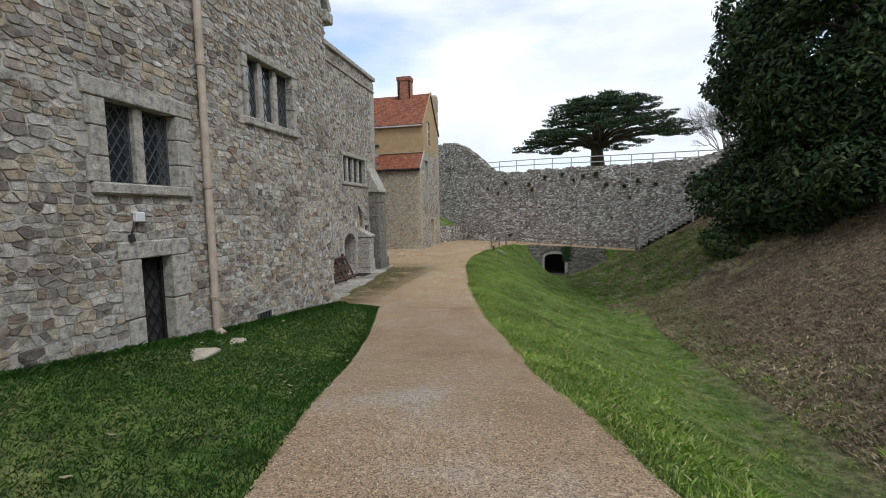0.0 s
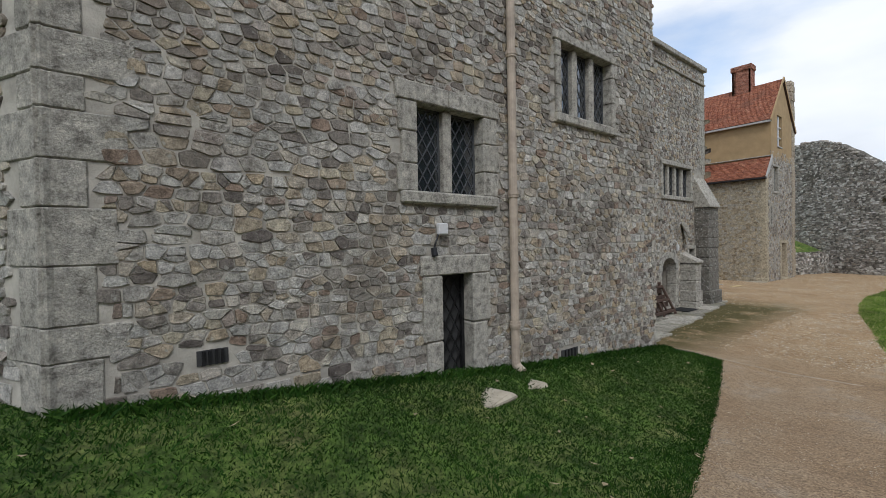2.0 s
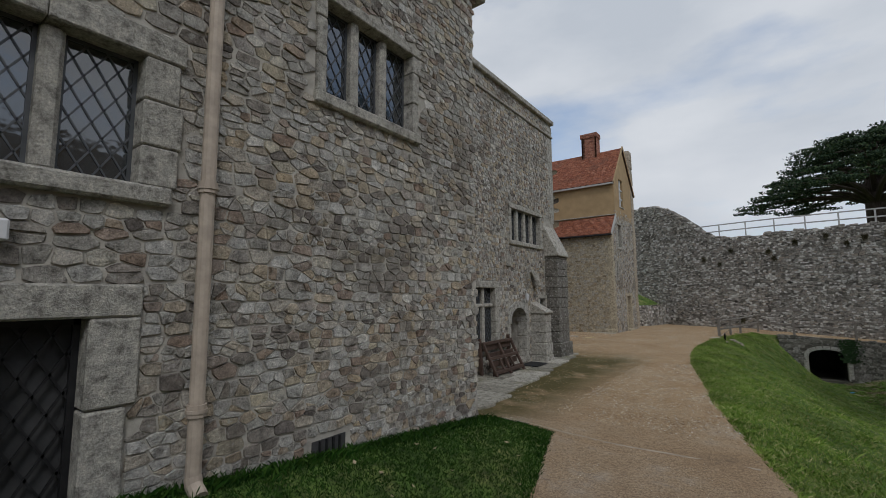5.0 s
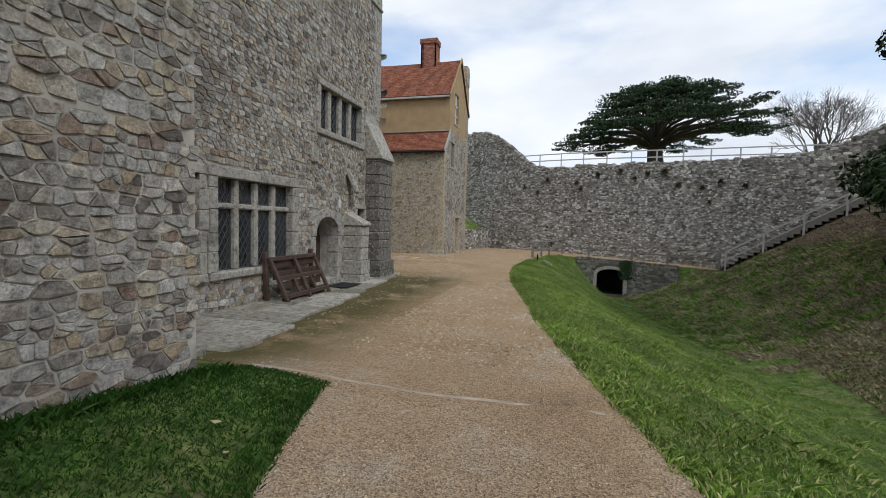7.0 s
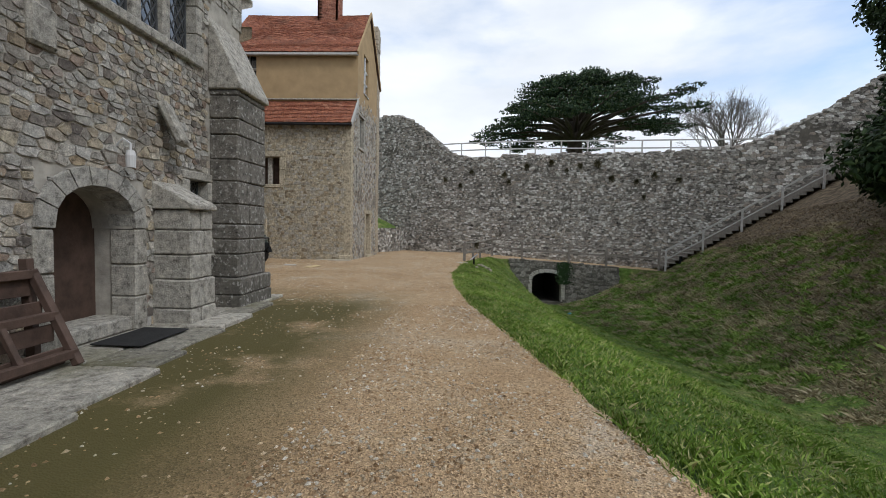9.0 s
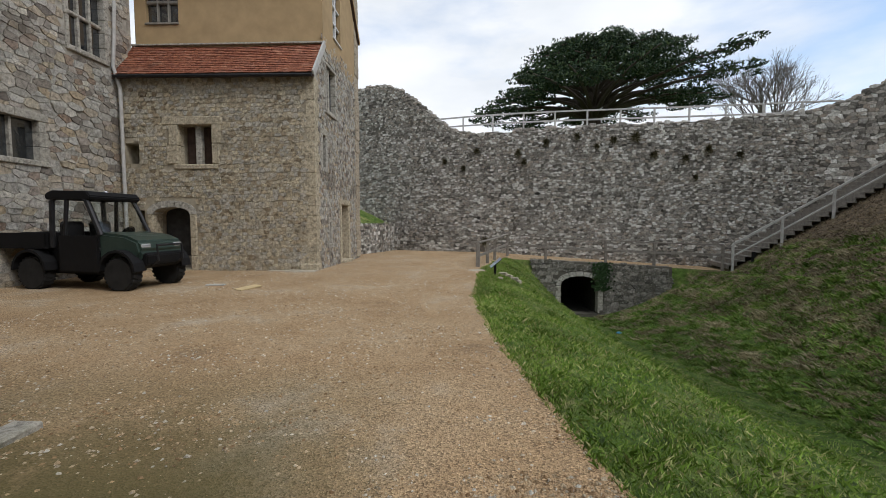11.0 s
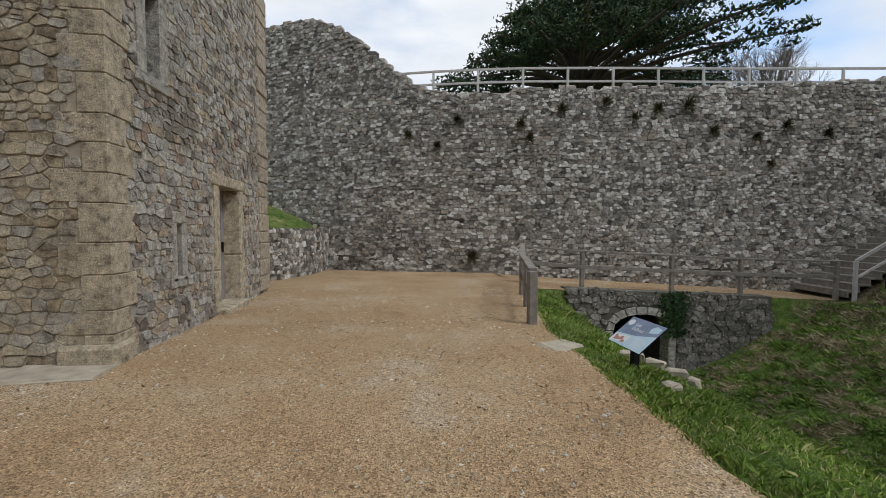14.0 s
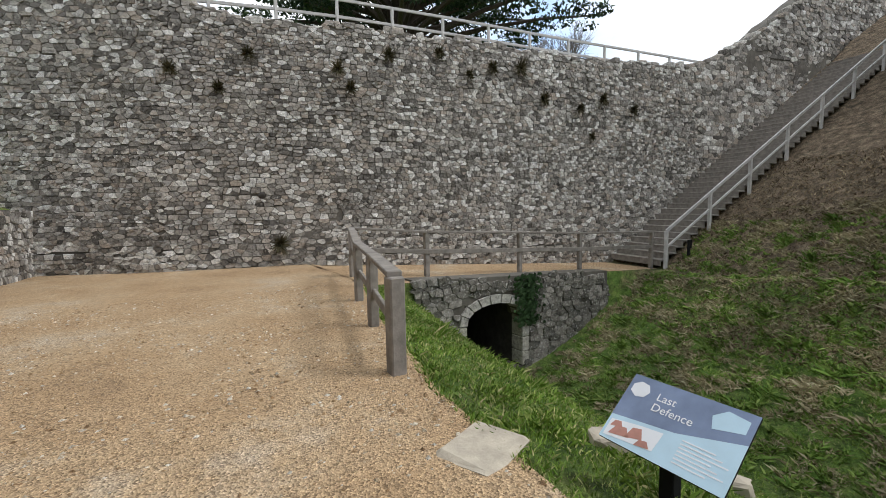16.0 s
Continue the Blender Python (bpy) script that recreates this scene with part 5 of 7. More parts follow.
    part("pane", bm, M_glass, dr)
    bm = bmesh.new()
    dressed(bm, o, d, nrm, 3.72, 3.76, 0.95, 1.15, -0.26, -0.22, 0.008)
    part("door_handle", bm, M_iron, dr)


build_house()


def gutter_pipe():
    g = empty("rainwater_pipe", "pale grey rainwater pipe in the corner of the yard", "drainpipe", (-14.3, 30.38, 0))
    bm = bmesh.new()
    tube(bm, [(-14.35, 30.36, 7.9), (-14.4, 30.36, 6.9), (-14.42, 30.3, 6.0), (-14.3, 30.38, 5.4), (-14.3, 30.38, 0.05)], 0.05, sides=10)
    part("pipe", bm, M_railpale, g)
    bm = bmesh.new()
    tube(bm, [(-14.4, FY - 0.26, 5.72), (SX + 0.05, FY - 0.26, 5.7)], 0.045, sides=8)
    part("gutter", bm, M_iron, g)


gutter_pipe()

# ---------------- curtain wall ----------------
curtain = empty("curtain_wall", "tall ruined flint and rubble castle curtain wall", "castle wall", (0, 39.5, 0))
WTOP = [(-30, 9.6), (-13, 9.5), (-9.6, 9.5), (-8.7, 9.4), (-8.0, 9.0), (-6.7, 7.9), (-5.5, 6.85), (-4.7, 6.35), (-3.3, 6.1), (0.5, 6.25), (4.6, 6.2), (9, 6.35), (12, 6.5), (13.5, 7.0), (16.3, 8.5), (19.5, 10.8), (24, 14.0), (40, 21)]


def build_curtain():
    """Battered wall faced with small stones, segment by segment along its line."""
    near = {2: (0.5, 3.5, 0.5, 4.0), 3: (0.3, 4.1, 0.1, 2.2), 4: (0.2, 4.2, 0.4, 2.0)}
    for i, (p, q) in enumerate(zip(WALL_LINE, WALL_LINE[1:])):
        ln = (Vector(q) - Vector(p)).length
        n = max(2, int(ln / 0.45))
        rng = random.Random(100 + i)
        xs = [p[0] + (q[0] - p[0]) * k / n for k in range(n + 1)]
        rag = [0.16 * noise.noise(Vector((x * 1.3, 3, 0))) + 0.1 * noise.noise(Vector((x * 4, 3, 0))) for x in xs]
        top = [(ln * k / n, curve_at(WTOP, xs[k]) + rag[k]) for k in range(n + 1)]
        low = -1.0 if p[0] > -9 else -0.5
        o, d, nrm, _ = wall_frame(p, q)
        verts, faces = [], []
        B = 0.16                                  # batter, metres per metre of height

        def back(v):
            return -B * max(0.0, min(v, 7.0)) * 0.75
        levels = [0, 0.2, 0.4, 0.6, 0.8, 1.0]
        for k in range(n + 1):
            u, t = top[k]
            for s in levels:
                v = low + (t - low) * s
                r = back(v) + 0.05 * noise.noise(Vector((xs[k], v, 1.0)))
                pp = o + d * u + nrm * r
                verts.append((pp.x, pp.y, v))
            pp = o + d * u + nrm * (back(t) - 1.4)
            verts.append((pp.x, pp.y, t - 0.05))
            verts.append((pp.x, pp.y, low))
        m = len(levels) + 2
        for k in range(n):
            for s in range(m - 1):
                a = k * m + s
                faces.append((a, a + m, a + m + 1, a + 1))
        wall = mesh_ob("wall", verts, faces, M_mortar_dark, curtain)
        if p[0] < -20 or q[0] > 30:
            continue
        st = rubble(200 + i, ln, low + 0.1, 16, top, [], 0.088 if i < 7 else 0.14, 1.75, False)
        far = p[0] >= 12
        lay_stones(wall, p, q, st, M_flint, M_flint_o, 300 + i, 0.045, near=near.get(i), lean=lambda u, v: back(v), singles=100)
        # ragged capping stones
        bm = bmesh.new()
        u = 0.1
        while u < ln:
            w = rng.uniform(0.18, 0.42)
            t = curve_at(top, u)
            pp = o + d * u + nrm * (back(t) - rng.uniform(0.1, 0.35))
            box(bm, -w / 2, w / 2, -0.18, 0.18, -0.08, rng.uniform(0.04, 0.16), 0.03, pose(pp.x, pp.y, t, rng.uniform(-8, 8), rng.uniform(-8, 8), math.degrees(math.atan2(d.y, d.x)) + rng.uniform(-15, 15)))
            u += w * 0.95
        part("capping", bm, M_flint, curtain, "ragged lichen-spotted capping stones")
    # putlog holes as solid dark blobs that stand in for their shade
    for x, z in ((-3.15, 1.68), (3.4, 2.6), (-0.2, 2.9), (5.6, 2.0)):
        y = wall_y(x) + 0.12 * max(0, z)
        bm = bmesh.new()
        bmesh.ops.create_uvsphere(bm, u_segments=10, v_segments=6, radius=0.5, matrix=pose(x, y + 0.02, z) @ Matrix.Diagonal((0.34, 0.14, 0.2, 1)))
        part("hole", bm, M_tunnel, curtain, "putlog hole, a solid dark blob in place of shade")


build_curtain()


def wall_plants():
    rng = random.Random(404)
    for x, z, r in ((0.2, 5.5, 0.17), (1.7, 5.75, 0.15), (-3.3, 5.2, 0.15), (-5.0, 4.7, 0.13), (-1.2, 5.0, 0.16), (3.4, 5.5, 0.16), (5.2, 4.7, 0.17), (6.6, 4.5, 0.15), (-2.9, 0.45, 0.2), (4.4, 5.6, 0.22), (-0.9, 4.5, 0.14), (7.6, 4.9, 0.18), (-4.0, 4.3, 0.12), (2.6, 5.2, 0.13), (8.9, 4.6, 0.17), (7.0, 3.6, 0.12)):
        y = wall_y(x) + 0.12 * z - 0.12
        r *= 1.7
        verts, faces = [], []
        for k in range(260):
            a, b2 = rng.uniform(0, 6.28), rng.uniform(-1.2, 1.2)
            l = r * rng.uniform(0.5, 1.2)
            dv = Vector((math.cos(a) * math.cos(b2), -abs(math.sin(a)) * 0.7, math.sin(b2))) * l
            n = len(verts)
            w = Vector((rng.uniform(-1, 1), rng.uniform(-1, 1), rng.uniform(-1, 1))) * 0.02
            c = Vector((x, y, z))
            verts += [tuple(c + dv * 0.15 - w), tuple(c + dv * 0.15 + w), tuple(c + dv)]
            faces.append((n, n + 1, n + 2))
        ob = mesh_ob("wall_plant", verts, faces, M_tuft)
        tagged(ob, "small tuft of dry plants rooted in the wall", "plant", "wall plants")


wall_plants()


def low_wall():
    lw = empty("retaining_wall", "low curved flint retaining wall with a grass bank behind", "retaining wall", (-8.6, 40.8, 0))
    pts = [(-12.5, 38.0), (-9.5, 38.15), (-8.85, 38.7), (-8.2, 40.4), (-7.9, 42.3)]
    for i, (p, q) in enumerate(zip(pts, pts[1:])):
        ln = (Vector(q) - Vector(p)).length
        top = [(0, 1.4), (ln, 1.4)]
        w = wall_mesh("wall", p, q, -0.3, top, 0.45, [], M_mortar_dark, lw)
        lay_stones(w, p, q, rubble(500 + i, ln, 0.0, 1.3, top, [], 0.1, 1.3), M_flint, M_flint_o, 510 + i, 0.04)
    verts, faces = [], []
    for i, (a, b2) in enumerate(((0.0, 1.28), (0.5, 1.4), (1.5, 1.75), (3.0, 2.2))):
        for k in range(5):
            t = k / 4
            x = -12.5 + 4.6 * t + a * -0.35
            y = 38.2 + 4.2 * t ** 1.9 + a
            verts.append((x, y + 0.2, b2 + 0.08))
    for i in range(3):
        for k in range(4):
            a = i * 5 + k
            faces.append((a, a + 1, a + 6, a + 5))
    mesh_ob("grass_bank", verts, faces, M_turf, lw, "mown green grass bank", smooth=True)


low_wall()


def close_ranges():
    """Roofs over the ranges, which the walk never looks down on, and their plain back walls."""
    bm = bmesh.new()
    for ya, yb in ((5.8, 10.25), (5.8, 1.35)):
        q = [(-5.6, ya, 13.9), (-13.0, ya, 13.9), (-13.0, yb, 7.15), (-5.6, yb, 7.15)]
        lo = [bm.verts.new(p) for p in q]
        hi = [bm.verts.new((p[0], p[1], p[2] + 0.15)) for p in q]
        bm.faces.new(lo)
        bm.faces.new(hi)
        for a in range(4):
            bm.faces.new((lo[a], lo[(a + 1) % 4], hi[(a + 1) % 4], hi[a]))
    part("roof", bm, M_tile, hall, "clay-tiled gable roof")
    wall_mesh("wall", (-13.0, 10.0), (-13.0, 1.6), 0.0, [(0, 7.2), (4.2, 13.8), (8.4, 7.2)], 0.5, [], M_mortar, hall)
    wall_mesh("wall", (-13.0, 1.6), (-7.7, 0.25), 0.2, [(0, 7.2), (5.4, 7.2)], 0.4, [], M_mortar, hall)
    wall_mesh("wall", (-8.0, 10.05), (-13.0, 10.05), 0.0, [(0, 7.2), (5.0, 7.2)], 0.4, [], M_mortar, hall)
    bm = bmesh.new()
    box(bm, -13.95, -8.3, 10.1, 19.6, 8.3, 8.5)
    part("roof", bm, M_lead, recess, "flat lead roof behind the parapet")
    wall_mesh("wall", (-13.95, 19.9), (-13.95, 10.1), 0.0, [(0, 8.6), (9.8, 8.6)], 0.4, [], M_mortar, recess)
    bm = bmesh.new()
    box(bm, -19.0, -14.75, 20.0, 31.2, 10.7, 10.95)
    part("roof", bm, M_lead, side, "flat lead roof")
    wall_mesh("wall", (-19.0, 31.2), (-19.0, 20.0), 0.0, [(0, 10.9), (11.2, 10.9)], 0.4, [], M_mortar, side)
    wall_mesh("wall", (-19.0, 20.0), (-14.8, 20.0), 0.0, [(0, 10.9), (4.7, 10.9)], 0.4, [], M_mortar, side)
    wall_mesh("wall", (-14.6, 31.3), (-19.0, 31.3), 0.0, [(0, 10.9), (5.0, 10.9)], 0.4, [], M_mortar, side)
    wall_mesh("wall", (-14.6, 36.3), (-14.6, 31.5), 0.0, [(0, 9.2), (2.4, 11.6), (4.8, 9.2)], 0.3, [], M_mortar, house)


close_ranges()


# ---------------- culvert under the causeway ----------------
def culvert():
    c = empty("culvert", "stone-arched culvert mouth in a low retaining wall", "culvert", (0.95, FACE_Y, -2.3))
    A, B = (-1.1, FACE_Y), (4.9, FACE_Y)
    o, d, nrm, ln = wall_frame(A, B)
    u0, u1 = 1.25, 2.85
    top = [(0, -0.16), (ln, -0.5)]
    wall = wall_mesh("wall", A, B, -2.7, top, 0.5, [(u0, u1, -2.5, -0.86)], M_mortar_dark, c)
    lay_stones(wall, A, B, rubble(601, ln, -2.5, -0.2, top, [(u0 - 0.2, u1 + 0.2, -2.6, -0.65)], 0.14, 1.7), M_dark_stone, M_flint_o, 602, 0.05)
    bm = bmesh.new()
    arch_fill(bm, o, d, nrm, (u0 + u1) / 2, 0.8, -1.3, 0.42, -0.84, -0.48, 0.0)
    part("spandrel", bm, M_mortar_dark, c)
    rng = random.Random(8)
    for i in range(9):
        bm = bmesh.new()
        t0, t1 = math.pi * (i / 9 + 0.006), math.pi * ((i + 1) / 9 - 0.006)
        q = []
        for t, g in ((t0, 0), (t1, 0), (t1, 0.2), (t0, 0.2)):
            q.append((A[0] + (u0 + u1) / 2 - (0.8 + g) * math.cos(t), -1.3 + (0.42 + g) * math.sin(t) ** 0.8))
        lo = [bm.verts.new((x, FACE_Y + 0.35, z)) for x, z in q]
        hi = [bm.verts.new((x, FACE_Y - 0.06 + rng.uniform(-0.01, 0.01), z)) for x, z in q]
        bm.faces.new(lo)
        bm.faces.new(hi[::-1])
        for a in range(4):
            bm.faces.new((lo[a], lo[(a + 1) % 4], hi[(a + 1) % 4], hi[a]))
        part("voussoir", bm, M_dressed, c)
    for ua, ub in ((u0 - 0.22, u0), (u1, u1 + 0.22)):
        v = -2.5
        while v < -1.32:
            h = min(rng.uniform(0.25, 0.4), -1.3 - v)
            bm = bmesh.new()
            dressed(bm, o, d, nrm, ua, ub, v, v + h - 0.01, -0.35, 0.055, 0.02)
            part("jamb_stone", bm, M_dressed, c)
            v += h
    # tunnel
    x0, x1 = A[0] + u0, A[0] + u1
    verts, faces = [], []
    for y in (FACE_Y + 0.05, FACE_Y + 1.5, FACE_Y + 5.0):
        for k in range(13):
            t = math.pi * k / 12
            verts.append(((x0 + x1) / 2 - 0.82 * math.cos(t), y, -1.3 + 0.44 * math.sin(t) ** 0.8))
        verts += [(x1 + 0.02, y, -2.6), (x0 - 0.02, y, -2.6)]
    for r in range(2):
        for k in range(15):
            a, b2 = r * 15 + k, r * 15 + (k + 1) % 15
            faces.append((a, b2, b2 + 15, a + 15))
    faces.append(tuple(range(30, 45)))
    mesh_ob("tunnel", verts, faces, M_tunnel, c, "tunnel lining with its shade put in the dark colour")
    verts, faces = [], []
    for k in range(420):
        x, z = rng.gauss(A[0] + u1 + 0.12, 0.2), rng.uniform(-1.5, -0.3)
        y = FACE_Y - rng.uniform(0.04, 0.16)
        n = len(verts)
        p = Vector((x, y, z))
        for q in range(4):
            a = rng.uniform(0, 0.5) + q * 1.57
            verts.append(tuple(p + Vector((math.cos(a), rng.uniform(-0.3, 0.3), math.sin(a))) * 0.05))
        faces.append((n, n + 1, n + 2, n + 3))
    ivy = mesh_ob("ivy", verts, faces, M_ivy)
    tagged(ivy, "dark green ivy hanging over the culvert wall", "ivy", kind="stuff")


culvert()


# ---------------- timber rails ----------------
def post_mesh(h, w=0.11):
    bm = bmesh.new()
    box(bm, -w / 2, w / 2, -w / 2, w / 2, -0.15, h, 0.012)
    return bm


def railing():
    r = empty("timber_railing", "weathered grey timber post-and-rail fence by the ditch", "railing", (-3.74, 31.85, 0))
    posts = [(-3.68, 31.9), (-3.25, 33.4), (-2.85, 34.9), (-2.05, 37.35), (-0.35, 37.22), (2.28, 37.06), (4.35, 36.92), (7.1, 36.55)]
    tops = []
    for i, (x, y) in enumerate(posts):
        z = ground_z(x, y) if i != 7 else -0.6
        z = min(z, 0.0)
        h = (0.8, 0.82, 0.85, 0.98, 1.0, 1.02, 1.03, 1.05)[i]
        tops.append((x, y, z + h))
        part("post", post_mesh(h, 0.13 if i == 0 else 0.11), M_rail, r).location = (x, y, z)
        r.children[-1].matrix_parent_inverse = Matrix.Translation(-r.location)
    for (a, b2) in zip(tops, tops[1:]):
        bm = bmesh.new()
        beam(bm, (a[0], a[1], a[2] + 0.02), (b2[0], b2[1], b2[2] + 0.02), 0.13, 0.05, 0.008)
        part("top_rail", bm, M_rail, r)
        bm = bmesh.new()
        beam(bm, (a[0], a[1] - 0.06, a[2] - 0.42), (b2[0], b2[1] - 0.06, b2[2] - 0.42), 0.04, 0.1, 0.006)
        part("mid_rail", bm, M_rail, r)


railing()


def stairs():
    st = empty("timber_stairs", "long flight of grey timber steps up the motte", "stairs", (7.3, 36.4, -0.6))
    x0, y0, n = 7.3, 36.92, 42
    dx, dy, dz = 12.3 / n, -2.25 / n, 7.85 / n
    ang = math.degrees(math.atan2(dy, dx))
    for i in range(n):
        bm = bmesh.new()
        box(bm, -0.02, dx + 0.05, -0.65, 1.7, -0.05, 0.0, 0.006)
        t = part("tread", bm, M_rail, st)
        t.matrix_basis = pose(x0 + dx * i, y0 + dy * i, -0.55 + dz * (i + 1), 0, 0, ang)
        bm = bmesh.new()
        box(bm, -0.01, 0.02, -0.65, 1.7, -dz, -0.05)
        q = part("riser", bm, M_rail, st)
        q.matrix_basis = pose(x0 + dx * i, y0 + dy * i, -0.55 + dz * (i + 1), 0, 0, ang)
    for side in (-0.72,):
        for k in range(8):
            i = k * 6
            x, y, z = x0 + dx * i, y0 + dy * i, -0.55 + dz * i
            bm = bmesh.new()
            box(bm, -0.045, 0.045, -0.045, 0.045, -0.3, 1.05, 0.008)
            q = part("post", bm, M_railpale, st)
            q.matrix_basis = pose(x, y + side, z, 0, 0, ang)
        for hgt, w in ((1.05, 0.09), (0.55, 0.06)):
            bm = bmesh.new()
            beam(bm, (x0, y0 + side, -0.55 + hgt), (x0 + dx * n, y0 + dy * n + side, -0.55 + dz * n + hgt), 0.06, w)
            part("handrail", bm, M_railpale, st)


stairs()


def top_railing():
    r = empty("wall_walk_railing", "pale grey two-rail safety railing along the wall top", "railing", (0, 41.0, 5.4))
    pts = []
    for k in range(13):
        x = -5.6 + k * 1.62
        t = curve_at(WTOP, x)
        pts.append((x, wall_y(x) + 0.12 * min(t, 7.0) + 1.0, 6.22 - 0.012 * max(0, x)))
    for x, y, z in pts:
        bm = bmesh.new()
        box(bm, x - 0.04, x + 0.04, y - 0.04, y + 0.04, z - 0.3, z + 1.12, 0.008)
        part("post", bm, M_railpale, r)
    for a, b2 in zip(pts, pts[1:]):
        for h in (1.1, 0.62):
            bm = bmesh.new()
            beam(bm, (a[0], a[1], a[2] + h), (b2[0], b2[1], b2[2] + h), 0.05, 0.08)
            part("rail", bm, M_railpale, r)
    a, b2 = (-8.1, wall_y(-8.1) + 1.9, 8.75), pts[0]
    for h in (1.1, 0.62):
        bm = bmesh.new()
        beam(bm, (a[0], a[1], a[2] + h - 0.4), (b2[0], b2[1], b2[2] + h), 0.05, 0.07)
        part("rail", bm, M_railpale, r)


top_railing()


# ---------------- information panel ----------------
def text_mesh(name, body, size, m, material, parent):
    cu = bpy.data.curves.new(name, "FONT")
    cu.body, cu.size, cu.extrude = body, size, 0.0006
    tmp = bpy.data.objects.new(name, cu)
    scene.collection.objects.link(tmp)
    bpy.context.view_layer.update()
    me = bpy.data.meshes.new_from_object(tmp.evaluated_get(bpy.context.evaluated_depsgraph_get()))
    bpy.data.objects.remove(tmp)
    me.materials.clear()
    me.materials.append(material)
    ob = new(name, me)
    ob.parent = parent
    ob.matrix_parent_inverse = Matrix.Translation(-parent.location) if parent.type == "EMPTY" else Matrix()
    ob.matrix_basis = m
    return ob


def sign():
    s = empty("information_panel", "angled visitor information panel on a black post", "information sign", (-3.3, 29.84, -0.05))
    zg = ground_z(-3.3, 29.84)
    bm = bmesh.new()
    box(bm, -3.335, -3.265, 29.805, 29.875, zg - 0.2, 0.285, 0.006)
    part("post", bm, M_blackpl, s)
    # panel axes: across = -y (reader's right), up the slope = +x and up
    up = Vector((0.29, 0.0, 0.24)).normalized()
    m = Matrix.Translation((-3.29, 29.84, 0.315)) @ Matrix(((0, up.x, -up.z, 0), (-1, 0, 0, 0), (0, up.z, up.x, 0), (0, 0, 0, 1)))
    W, H = 0.285, 0.19
    navy = plain_mat("navy print", (0.17, 0.22, 0.33), 0.28, var=0.2, bstr=0)
    sky_p = plain_mat("pale blue print", (0.45, 0.62, 0.72), 0.28, var=0.08, bstr=0)
    white_p = plain_mat("white print", (0.72, 0.74, 0.76), 0.3, var=0.05, bstr=0)
    red_p = plain_mat("faded red print", (0.45, 0.22, 0.17), 0.3, var=0.3, bstr=0)

    def flat(name, pts, k0, k1, mat):
        bm = bmesh.new()
        lo = [bm.verts.new(m @ Vector((x, y, k0))) for x, y in pts]
        hi = [bm.verts.new(m @ Vector((x, y, k1))) for x, y in pts]
        bm.faces.new(lo[::-1])
        bm.faces.new(hi)
        for a in range(len(pts)):
            b2 = (a + 1) % len(pts)
            bm.faces.new((lo[a], lo[b2], hi[b2], hi[a]))
        return part(name, bm, mat, s)
    flat("backing", [(-W, -H), (W, -H), (W, H), (-W, H)], -0.012, 0.0, M_blackpl)
    flat("panel", [(-W, -0.06), (0.02, -0.025), (W, 0.05), (W, H), (-W, H)], 0.0, 0.002, navy)
    flat("panel", [(-W, -H), (W, -H), (W, 0.05), (0.02, -0.025), (-W, -0.06)], 0.0, 0.0018, sky_p)
    flat("picture", [(-0.27, -0.175), (-0.03, -0.15), (-0.02, -0.05), (-0.12, -0.06), (-0.27, -0.085)], 0.0022, 0.003, white_p)
    for x, y, w, h in ((-0.2, -0.13, 0.05, 0.03), (-0.13, -0.11, 0.04, 0.035), (-0.08, -0.14, 0.035, 0.02), (-0.23, -0.1, 0.03, 0.02)):
        flat("figure_patch", [(x - w, y - h), (x + w, y - h * 0.4), (x + w * 0.4, y + h), (x - w * 0.6, y + h * 0.7)], 0.0032, 0.0038, red_p)
    flat("emblem", [(-0.22 + 0.05 * math.cos(a * 0.9), 0.115 + 0.045 * math.sin(a * 0.9)) for a in range(7)], 0.0022, 0.003, white_p)
    flat("inset", [(0.14, 0.06), (0.26, 0.09), (0.26, 0.15), (0.17, 0.165), (0.12, 0.12)], 0.0022, 0.003, sky_p)
    for k in range(7):
        y = -0.045 - k * 0.018
        flat("text_line", [(0.06, y), (0.2 + 0.03 * ((k * 7) % 3), y), (0.2 + 0.03 * ((k * 7) % 3), y + 0.006), (0.06, y + 0.006)], 0.0022, 0.0028, white_p)
    text_mesh("title", "Last\nDefence", 0.058, m @ pose(-0.13, 0.09, 0.003), white_p, s)


sign()


def loose_stones():
    rng = random.Random(7)
    for x, y, a, w, l, h in ((-3.78, 30.62, 20, 0.42, 0.36, 0.05), (-3.02, 30.35, 50, 0.15, 0.24, 0.1), (-2.86, 30.15, 40, 0.13, 0.2, 0.1), (-2.72, 29.98, 60, 0.12, 0.2, 0.1), (-2.62, 29.85, 30, 0.1, 0.15, 0.09), (-3.2, 29.4, 10, 0.12, 0.16, 0.08), (-8.95, 31.0 - 0.75, 3, 0.9, 0.5, 0.06), (-9.7, 31.0 - 0.6, -4, 0.6, 0.35, 0.05), (-4.5, 4.85, 12, 0.42, 0.5, 0.028), (-4.62, 5.7, 5, 0.24, 0.34, 0.028)):
        bm = bmesh.new()
        vs = box(bm, -w / 2, w / 2, -l / 2, l / 2, -0.04, h, 0.02)
        for v in bm.verts:
            v.co += Vector((rng.uniform(-1, 1), rng.uniform(-1, 1), rng.uniform(-0.5, 0.5))) * 0.02
        o = part("stone_slab", bm, M_slab)
        o.matrix_basis = pose(x, y, ground_z(x, y) - 0.02, 0, 0, a)
        tagged(o, "pale flat stone slab set in the ground", "stone slab", "loose slabs")


loose_stones()


